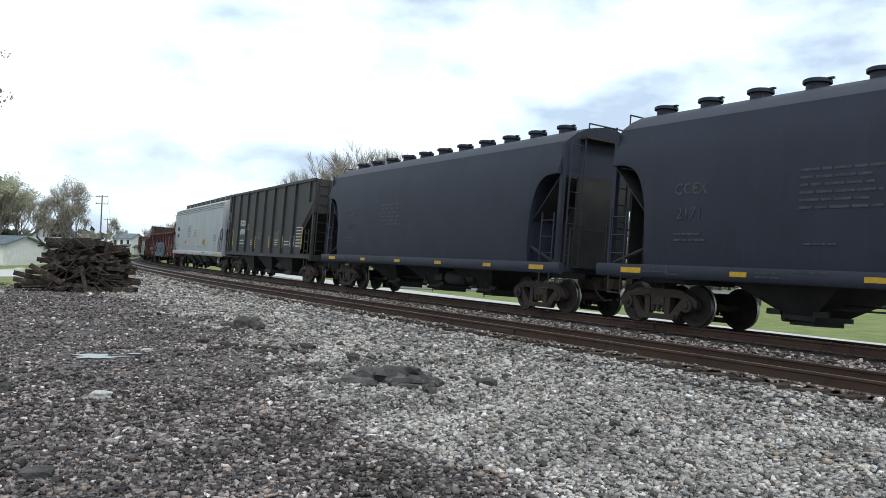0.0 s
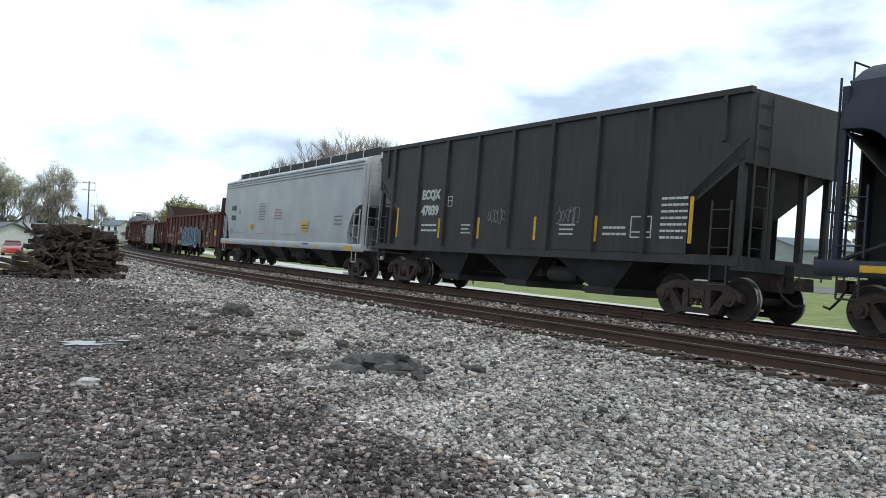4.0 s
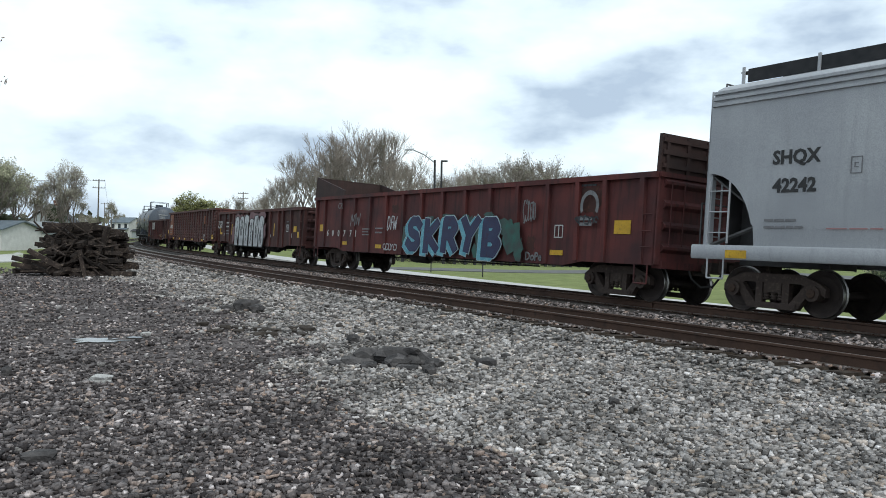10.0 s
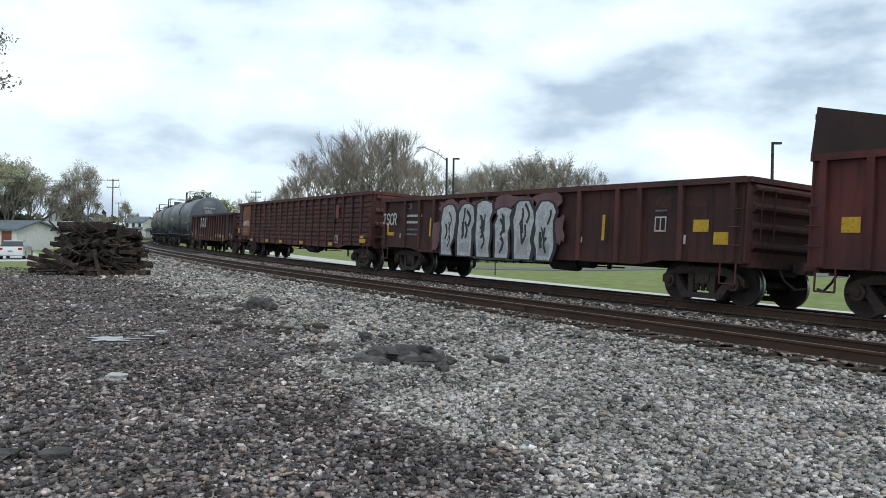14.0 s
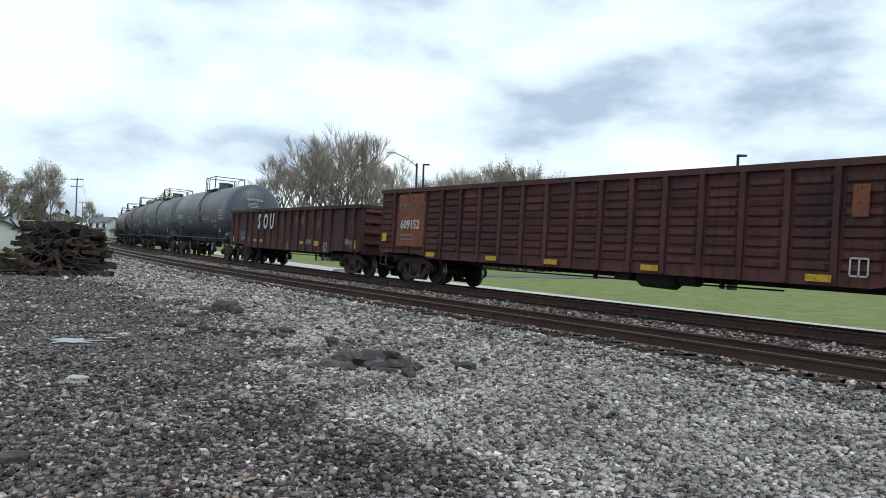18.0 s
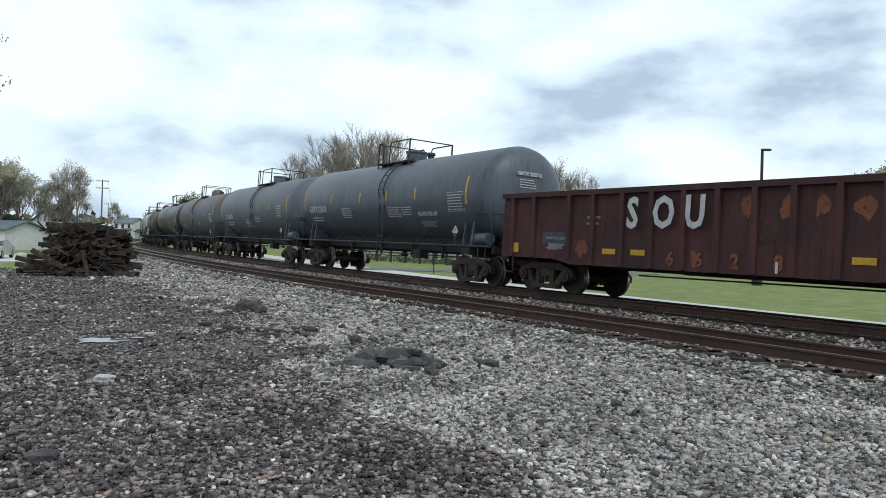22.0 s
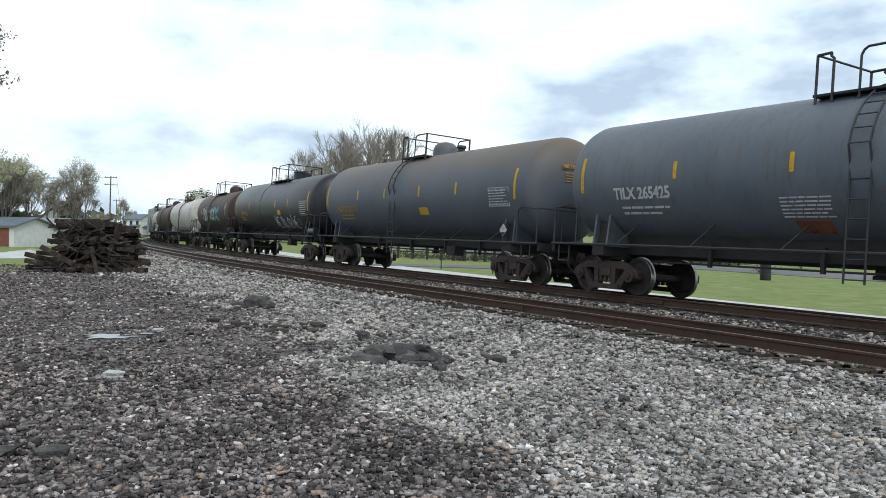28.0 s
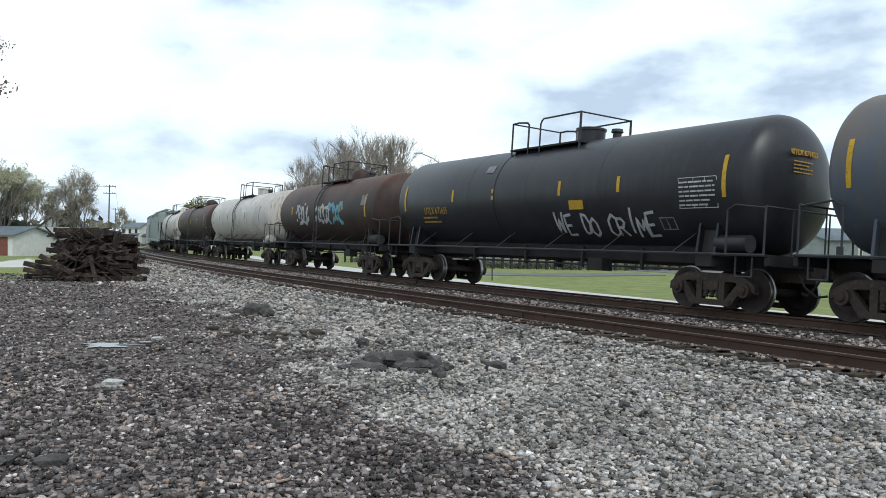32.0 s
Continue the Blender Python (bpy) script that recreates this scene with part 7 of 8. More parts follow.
# ---------------------------------------------------------------- background: road, buildings, poles, trees, passing cars
asphalt = surface("worn_asphalt", (0.10, 0.10, 0.10), (0.15, 0.148, 0.145), 0.6, 0.9, 0, 0.2, object_space=False)
concrete = surface("pale_concrete", (0.42, 0.41, 0.39), (0.52, 0.51, 0.49), 0.8, 0.9, 0, 0.2, object_space=False)
siding = surface("white_siding", (0.62, 0.62, 0.61), (0.52, 0.52, 0.51), 1.5, 0.7, 0, 0.05)
grey_siding = surface("grey_siding", (0.26, 0.28, 0.29), (0.32, 0.34, 0.35), 1.5, 0.7, 0, 0.05)
roof_blue = surface("blue_grey_roof", (0.10, 0.125, 0.145), (0.14, 0.165, 0.185), 1.0, 0.7, 0, 0.1)
roof_dark = surface("dark_shingle", (0.045, 0.045, 0.05), (0.07, 0.07, 0.075), 2.0, 0.9, 0, 0.2)
brick_red = surface("red_brick", (0.20, 0.075, 0.055), (0.15, 0.06, 0.05), 3.0, 0.9, 0, 0.2)
glass_dark = surface("dark_window_glass", (0.02, 0.024, 0.028), (0.03, 0.034, 0.038), 1.0, 0.08, 0, 0)
bark = surface("grey_brown_bark", (0.125, 0.105, 0.09), (0.18, 0.155, 0.135), 2.0, 0.95, 0, 0.4)
twig_mat = surface("bare_twigs", (0.225, 0.195, 0.168), (0.30, 0.265, 0.232), 0.8, 0.95, 0, 0)
pole_wood = surface("pole_wood", (0.10, 0.085, 0.07), (0.15, 0.13, 0.11), 1.0, 0.95, 0, 0.2)
metal_dark = surface("dark_metal", (0.03, 0.03, 0.032), (0.045, 0.045, 0.048), 2.0, 0.6, 0.3, 0)


def leaf_material(name, a, b):
    return surface(name, a, b, 0.7, 0.8, 0, 0, object_space=False, island=0.35)


leaf_bud = leaf_material("budding_leaves", (0.25, 0.235, 0.18), (0.32, 0.305, 0.24))
leaf_russet = leaf_material("russet_buds", (0.15, 0.11, 0.09), (0.22, 0.17, 0.14))
leaf_green = leaf_material("young_green_leaves", (0.25, 0.255, 0.165), (0.32, 0.31, 0.21))
leaf_yellow = leaf_material("yellow_green_leaves", (0.20, 0.20, 0.075), (0.16, 0.165, 0.065))
leaf_dark = leaf_material("dark_leaves", (0.045, 0.06, 0.03), (0.06, 0.075, 0.04))
leaf_white = leaf_material("pale_blossom", (0.36, 0.35, 0.32), (0.28, 0.28, 0.25))


def zat(x, y):
    return float(ground_height(np.array([float(x)]), np.array([float(y)]))[0])


def strip(name, pts, width, material, label, up=0.03, kind="structure", category="road"):
    """A thin paved strip along a line of (x, y), laid on the ground."""
    bm = B()
    rings = []
    for i, (x, y) in enumerate(pts):
        a, b = pts[max(0, i - 1)], pts[min(len(pts) - 1, i + 1)]
        d = Vector((b[0] - a[0], b[1] - a[1], 0)).normalized()
        q = Vector((-d.y, d.x, 0)) * width / 2
        z = zat(x, y) + up
        rings.append([Vector((x, y, z)) + q, Vector((x, y, z)) - q, Vector((x, y, z - 0.25)) - q, Vector((x, y, z - 0.25)) + q])
    loft(bm, rings)
    return solid(name, bm, material, label, category, kind=kind)


# beyond the line: a pale service road, a driveway, a street
strip("service_road", [tuple(line(s, 8.25)[:2]) for s in range(-60, 200, 4)], 2.3, concrete, "pale concrete service road beside the line", 0.04)
strip("street", [tuple(line(s, 33.0)[:2]) for s in range(-70, 130, 5)], 8.0, asphalt, "grey asphalt street beyond the grass", 0.03)
strip("driveway", smooth_line([tuple(line(51, 7.6)[:2]), tuple(line(49, 12)[:2]), tuple(line(44, 18)[:2]), tuple(line(43, 26)[:2])], 8), 3.6, asphalt, "worn grey driveway from the service road", 0.05)
# on the left: the road that the passing cars use
LEFT_ROAD = smooth_line([(-33, -20), (-33.5, 25), (-33, 55), (-40, 80), (-56, 118), (-80, 185), (-104, 260)], 10)
strip("road", LEFT_ROAD, 8.0, concrete, "pale concrete road past the yard", 0.04)


def wall_box(bm, w, d, h):
    return box(bm, -w / 2, w / 2, -d / 2, d / 2, 0, h)


def gable(w, d, h, over=0.3, rise=1.0):
    """A gable roof with its ridge along x."""
    bm = B()
    y = d / 2 + over
    x = w / 2 + over
    prof = [(-y, h), (0, h + rise), (y, h), (y, h - 0.14), (0, h + rise - 0.16), (-y, h - 0.14)]
    loft(bm, [[(xx, a, b) for a, b in prof] for xx in (-x, x)])
    return bm


def window_part(house, x, z, w, h, y, frame_mat):
    win = part("window", box(B(), x - w / 2 - 0.07, x + w / 2 + 0.07, y - 0.05, y + 0.02, z - h / 2 - 0.07, z + h / 2 + 0.07), frame_mat, house)
    part("pane", box(B(), x - w / 2, x + w / 2, y - 0.06, y - 0.052, z - h / 2, z + h / 2), glass_dark, win)


def house(name, label, x, y, rz, w, d, h, rise, wall_mat, roof_mat, windows=(), door=None, ridge="x", trim=None, chimney=False):
    t = thing(name, label, "house", pose(x, y, zat(x, y) - 0.1, 0, 0, rz))
    bm = wall_box(B(), w, d, h)
    if rise:
        if ridge == "x":
            for k in (-1, 1):
                v = [bm.verts.new(c) for c in ((k * w / 2, -d / 2, h), (k * w / 2, d / 2, h), (k * w / 2, 0, h + rise * 0.9))]
                bm.faces.new(v)
        else:
            for k in (-1, 1):
                v = [bm.verts.new(c) for c in ((-w / 2, k * d / 2, h), (w / 2, k * d / 2, h), (0, k * d / 2, h + rise * 0.9))]
                bm.faces.new(v)
    part("wall", bm, wall_mat, t)
    if ridge == "x":
        rf = part("roof", gable(w, d, h, 0.35, rise or 0.05), roof_mat, t)
    else:
        rf = part("roof", gable(d, w, h, 0.35, rise or 0.05), roof_mat, t, at=pose(0, 0, 0, 0, 0, 90))
    if chimney:
        part("chimney", box(B(), w * 0.2, w * 0.2 + 0.6, -0.3, 0.3, h, h + rise + 0.8), brick_red, rf)
    for wx, wz, ww, wh in windows:
        window_part(t, wx, wz, ww, wh, -d / 2, trim or siding)
    if door:
        part("door", box(B(), door[0] - door[1] / 2, door[0] + door[1] / 2, -d / 2 - 0.05, -d / 2 + 0.02, 0.1, 0.1 + door[2]), door[3], t)
    return t


def seen(px, z):
    """x of a point z metres ahead that lies on the line of sight px."""
    return (px - 784) / 1450 * z


garage = house("garage_building", "long low white garage with a blue-grey roof", seen(-12, 92) - 1.0, 92, -4, 12.0, 8, 2.35, 0.95, siding, roof_blue, [(-3.0, 1.3, 1.0, 0.8)], (4.9, 1.1, 2.0, brick_red))
for gx_ in (-4.2, -0.6, 2.4):
    part("garage_door", box(B(), gx_ - 1.15, gx_ + 1.15, -4.06, -3.98, 0.1, 2.0), siding, garage)
scribble(garage, 0.2, -4.09, 0.7, 1.6, 0.8, grey_siding, 77, 0.08)
house("cottage", "small grey-green sided cottage with a pale roof", seen(88, 98), 98, 6, 4.3, 5, 2.4, 1.1, grey_siding, grey_siding, [(-1.1, 1.35, 0.9, 0.9), (0.5, 1.35, 0.7, 0.9)], (1.6, 0.8, 1.95, siding))
house("house", "house with a steep dark shingle roof among trees", seen(118, 140), 140, 15, 8, 8, 3.0, 3.6, grey_siding, roof_dark, [(-2, 1.6, 1.0, 1.3), (1.5, 1.6, 1.0, 1.3)], ridge="y", chimney=True)
wh = house("white_house", "two-storey white house with a porch by the line", seen(245, 232), 232, -10, 5.6, 7, 4.3, 1.5, siding, roof_blue, [(-1.9, 3.3, 0.8, 1.2), (0.0, 3.3, 0.8, 1.2), (1.9, 3.3, 0.8, 1.2), (-1.8, 1.4, 1.0, 1.3)], (1.2, 1.0, 2.0, metal_dark), ridge="x")
part("porch_roof", hexa(B(), [(0, -5.4, 2.2), (2.8, -5.4, 2.2), (2.8, -3.5, 2.6), (0, -3.5, 2.6)], [(0, -5.4, 2.35), (2.8, -5.4, 2.35), (2.8, -3.5, 2.8), (0, -3.5, 2.8)]), roof_blue, wh)
for px_ in (0.2, 1.4, 2.6):
    part("porch_post", box(B(), px_ - 0.09, px_ + 0.09, -5.3, -5.14, 0, 2.25), siding, wh)
house("shed", "low dark-roofed shed by the road", seen(268, 226), 226, -10, 2.8, 3, 2.0, 0.6, grey_siding, roof_dark, [(0.4, 1.4, 0.9, 0.9)])
# houses beyond the street, glimpsed between the cars
for hx, hlat, w_, roofm, wallm in ((14, 76, 14, roof_dark, siding), (72, 78, 14, roof_blue, grey_siding)):
    p_ = line(hx, hlat)
    house("bungalow", "low bungalow with a shallow roof beyond the street", p_.x, p_.y, 31, w_, 8, 2.7, 1.5, wallm, roofm, [(-w_ * 0.3, 1.4, 1.5, 1.1), (w_ * 0.28, 1.4, 1.5, 1.1)], (0, 1.0, 2.05, siding))


# ---- poles and lamps
def utility_pole(x, y, h, arms, label, lean=0.0, rz=0):
    t = thing("utility_pole", label, "pole", pose(x, y, zat(x, y) - 0.1, 0, lean, rz))
    part("pole", rod(B(), (0, 0, 0), (0, 0, h), 0.13, 10, 0.09), pole_wood, t)
    for z in arms:
        part("crossarm", box(B(), -0.95, 0.95, -0.06, 0.05, h + z - 0.05, h + z + 0.05), pole_wood, t)
        for k in (-0.85, -0.45, 0.45, 0.85):
            part("insulator", lathe(B(), [(0, 0.03), (0.06, 0.05), (0.12, 0.05), (0.16, 0.001)], "z", 8), dull_metal, t, at=pose(k, 0, h + z + 0.06))
    return t


def wire(a, b, sag, label="thin sagging overhead power wire"):
    bm = B()
    a, b = Vector(a), Vector(b)
    pts = []
    for i in range(13):
        q = i / 12
        p = a.lerp(b, q)
        p.z -= sag * 4 * q * (1 - q)
        pts.append(p)
    loft(bm, [[p + Vector(o) * 0.018 for o in ((1, 0, 0), (0, 0, 1), (-1, 0, 0), (0, 0, -1))] for p in pts])
    solid("overhead_wire", bm, metal_dark, label, "wire")


P1 = (seen(194.5, 128), 128)
utility_pole(*P1, 9.9, (-0.25, -1.35), "tall wooden utility pole with two crossarms beside the road", 1.1)
P2 = (seen(207, 205), 205)
utility_pole(*P2, 9.0, (-0.3,), "distant wooden utility pole by the road")
P3 = (seen(214, 250), 250)
utility_pole(*P3, 9.0, (-0.3,), "distant wooden utility pole by the road")
P4 = (seen(449, 150), 150)
utility_pole(*P4, 9.6, (-0.3, -1.2), "wooden utility pole beyond the tracks", 0.4)
z1_ = zat(*P1)
wire((P1[0] - 1.1, P1[1], z1_ + 9.6), (P1[0] - 46, P1[1] - 40, z1_ + 9.2), 0.9)
wire((P1[0] + 1.1, P1[1], z1_ + 9.6), (P1[0] - 44, P1[1] - 42, z1_ + 8.0), 0.9)
wire((P1[0] + 1.1, P1[1], z1_ + 9.6), (P2[0] + 1, P2[1], zat(*P2) + 8.7), 1.0)


def street_lamp(x, y, h, arm, label, rz=0, head=True):
    t = thing("street_lamp", label, "street lamp", pose(x, y, zat(x, y) - 0.05, 0, 0, rz))
    part("pole", rod(B(), (0, 0, 0), (0, 0, h), 0.13, 10, 0.09), metal_dark, t)
    part("base", rod(B(), (0, 0, 0), (0, 0, 0.3), 0.24, 10), metal_dark, t)
    if arm:
        bm = B()
        pipe(bm, [(0, 0, h - 0.25), (-0.5 * arm, 0, h + 0.45), (-arm, 0, h + 0.85)], 0.045, 6)
        part("arm", bm, dull_metal, t)
        lamp = hexa(B(), [(-arm - 0.75, -0.14, h + 0.80), (-arm, -0.14, h + 0.82), (-arm, 0.14, h + 0.82), (-arm - 0.75, 0.14, h + 0.80)],
                    [(-arm - 0.7, -0.08, h + 0.92), (-arm + 0.05, -0.1, h + 0.97), (-arm + 0.05, 0.1, h + 0.97), (-arm - 0.7, 0.08, h + 0.92)])
        part("lamp_head", bevel(lamp, 0.02), dull_metal, t)
    elif head:
        part("lamp_head", bevel(box(B(), -0.05, 0.55, -0.14, 0.14, h - 0.05, h + 0.09), 0.02), metal_dark, t)
    return t


street_lamp(seen(786.5, 72), 72, 8.95, 1.9, "dark street lamp post with a long curved arm")
street_lamp(seen(798.5, 76), 76, 9.2, 0, "dark slim lamp post with a small head")
street_lamp(seen(1361, 54), 54, 8.5, 0, "dark slim lamp post with a flat head")

# ---- fence along the street, bins, bushes
fence = thing("rail_fence", "dark post-and-rail fence along the street", "fence", kind="")
FPOST = finish("post", bevel(box(B(), -0.06, 0.06, -0.06, 0.06, -0.1, 1.1), 0.01), metal_dark)
fs = -14.0
while fs < 62:
    p_ = line(fs, 44)
    part("post", FPOST, None, fence, at=pose(p_.x, p_.y, FAR_LOW))
    q_ = line(fs + 2.2, 44)
    for z_ in (0.5, 0.98):
        part("rail", rod(B(), (p_.x, p_.y, FAR_LOW + z_), (q_.x, q_.y, FAR_LOW + z_), 0.03, 6), metal_dark, fence)
    fs += 2.2
# a second run of stout posts and a low scrubby hedge beyond the driveway
lane = smooth_line([tuple(line(a, b)[:2]) for a, b in ((72, 13.5), (58, 18), (53, 23), (49.5, 28), (47.5, 36), (47, 43))], 9)
lane_fence = thing("post_fence", "dark stout post fence beyond the driveway", "fence")
STOUT = finish("post", bevel(box(B(), -0.09, 0.09, -0.09, 0.09, -0.1, 1.15), 0.015), metal_dark)
for a_, b_ in zip(lane, lane[1:]):
    part("post", STOUT, None, lane_fence, at=pose(a_[0], a_[1], FAR_LOW, 0, 0, 20))
    for z_ in (0.62, 1.02):
        part("rail", rod(B(), (a_[0], a_[1], FAR_LOW + z_), (b_[0], b_[1], FAR_LOW + z_), 0.035, 6), metal_dark, lane_fence)
for bs, bl in ((30, 23.2),):
    p_ = line(bs, bl)
    bin_ = thing("litter_barrel", "dark round litter barrel by the fence", "bin", pose(p_.x, p_.y, FAR_LOW))
    part("drum", lathe(B(), [(0, 0.28), (0.02, 0.29), (0.3, 0.29), (0.32, 0.305), (0.34, 0.29), (0.85, 0.29), (0.87, 0.31), (0.9, 0.28)], "z", 16), metal_dark, bin_)
    part("lid", lathe(B(), [(0.9, 0.3), (0.94, 0.3), (0.98, 0.1), (0.99, 0.001)], "z", 16), metal_dark, bin_)
for ms, ml in ((45.0, 10.6), (39.0, 10.9)):
    p_ = line(ms, ml)
    mk = thing("marker_post", "thin dark marker post in the grass", "post", pose(p_.x, p_.y, FAR_LOW))
    part("post", rod(B(), (0, 0, -0.1), (0, 0, 1.0), 0.035, 6), metal_dark, mk)
    part("cap", rod(B(), (0, 0, 1.0), (0, 0, 1.06), 0.05, 6), metal_dark, mk)


def leaf_cloud(bm, centre, radii, n, size, rnd, hollow=0.35):
    for _ in range(n):
        d = Vector((rnd.gauss(0, 1), rnd.gauss(0, 1), rnd.gauss(0, 1))).normalized()
        r = hollow + (1 - hollow) * rnd.random() ** 0.5
        c = Vector(centre) + Vector((d.x * radii[0], d.y * radii[1], d.z * radii[2])) * r
        u = Vector((rnd.gauss(0, 1), rnd.gauss(0, 1), rnd.gauss(0, 1))).normalized()
        w = u.orthogonal().normalized() * size * rnd.uniform(0.5, 1.2)
        u = u * size * rnd.uniform(0.5, 1.2)
        bm.faces.new([bm.verts.new(c + a) for a in (-u, w * 0.6, u, -w * 0.6)])


def raw(name, bm, material):
    me_ = bpy.data.meshes.new(name)
    bm.to_mesh(me_)
    bm.free()
    me_.materials.append(material)
    return me_


def bush(x, y, w, h, material, label, seed):
    rnd = random.Random(seed)
    t = thing("bush", label, "bush", pose(x, y, zat(x, y)))
    st = B()
    for i in range(5):
        rod(st, (0, 0, 0), (rnd.uniform(-w, w) * 0.3, rnd.uniform(-w, w) * 0.3, h * 0.7), 0.03, 4, 0.01)
    part("stem", st, bark, t)
    bm = B()
    for i in range(6):
        leaf_cloud(bm, (rnd.uniform(-w, w) * 0.3, rnd.uniform(-w, w) * 0.3, h * rnd.uniform(0.35, 0.65)), (w * 0.32, w * 0.32, h * 0.36), 70, 0.09 * h, rnd)
    part("crown", raw("crown", bm, material), None, t)


for i, (bs, bl) in enumerate(((4, 38.8), (9, 39), (17, 38.6), (26, 29.2), (33, 38.5), (41, 39), (-6, 38.5), (50, 40), (36, 29.4))):
    p_ = line(bs, bl)
    bush(p_.x, p_.y, 1.5 + 0.4 * (i % 3), 1.0 + 0.25 * (i % 2), leaf_green if i % 3 else leaf_dark, "round green shrub beside the street", 300 + i)


scrub = leaf_material("dull_scrub_leaves", (0.055, 0.058, 0.036), (0.10, 0.095, 0.06))
hd, hr_ = B(), random.Random(77)
for a_, b_ in zip(lane, lane[1:]):
    for i in range(6):
        u = hr_.random()
        hx, hy = a_[0] + (b_[0] - a_[0]) * u + hr_.uniform(0.2, 1.4), a_[1] + (b_[1] - a_[1]) * u + hr_.uniform(0.4, 2.4)
        hh = hr_.choice((0.35, 0.5, 0.5, 0.9))
        leaf_cloud(hd, (hx, hy, FAR_LOW + hh * 0.5), (0.6, 0.6, hh * 0.55), 60, 0.09, hr_, 0.1)
tagged(new("hedge", raw("hedge", hd, scrub)), "low dull scrubby hedge behind the post fence", "hedge", kind="stuff")

# ---- trees
def grow(bm_wood, bm_twig, leaves, rnd, base, direction, length, radius, level, max_level, spread, kids, leaf):
    """A limb that bends and forks; the last levels go into the crown."""
    n = 3 if level < 2 else 2
    p, d = Vector(base), Vector(direction).normalized()
    r0 = radius
    for i in range(n):
        q = p + d * length / n
        r1 = radius * (1 - 0.55 * (i + 1) / n)
        sides = 7 if level == 0 else (5 if level == 1 else 3)
        rod(bm_wood if level < 2 else bm_twig, p, q, r0, sides, r1)
        p, r0 = q, r1
        d = (d + Vector((rnd.gauss(0, 0.10), rnd.gauss(0, 0.10), rnd.gauss(0.04, 0.06)))).normalized()
        if level < max_level:
            for k in range(kids[level] if i > 0 or level > 0 else max(1, kids[level] // 3)):
                side = Vector((rnd.gauss(0, 1), rnd.gauss(0, 1), rnd.gauss(0.1, 0.5))).normalized()
                nd = (d * (1 - spread) + side * spread * 1.5 + Vector((0, 0, 0.22))).normalized()
                grow(bm_wood, bm_twig, leaves, rnd, p - d * length / n * rnd.random() * 0.7, nd, length * rnd.uniform(0.48, 0.70), max(r0 * 0.62, 0.008), level + 1, max_level, spread, kids, leaf)
    if leaf and level >= max_level - 1:
        leaves.append((p, length))


def tree_meshes(seed, height, levels, kids, spread, leaf_mat, leaf_n, leaf_size, trunk=0.3, twig=None, fork=0.45):
    rnd = random.Random(seed)
    wood, tw, leaves = B(), B(), []
    stems = 1 if fork > 0.3 else 3
    for s_ in range(stems):
        d = (0, 0, 1) if stems == 1 else (rnd.gauss(0, 0.25), rnd.gauss(0, 0.25), 1)
        grow(wood, tw, leaves, rnd, (0, 0, -0.1), d, height * fork, trunk, 0, levels, spread, kids, leaf_n > 0)
    crown = [raw("twig_spray", tw, twig or twig_mat)]
    if leaf_n:
        bm = B()
        for p, ln in leaves:
            leaf_cloud(bm, p, (ln * 0.5, ln * 0.5, ln * 0.4), leaf_n, leaf_size, rnd, 0.1)
        crown.append(raw("foliage", bm, leaf_mat))
    top = max(v.co.z for v in crown[0].vertices)
    return finish("trunk", wood, bark), crown, top


def plant(meshes, x, y, height, label, rz=0.0, category="tree", width=1.0):
    trunk, crown, top = meshes
    k = height / top
    t = thing("tree", label, category, pose(x, y, zat(x, y) - 0.1, 0, 0, rz) @ Matrix.Diagonal((k * width, k * width, k, 1)))
    part("trunk", trunk, None, t)
    for c in crown:
        part(c.name.split(".")[0], c, None, t)
    return t


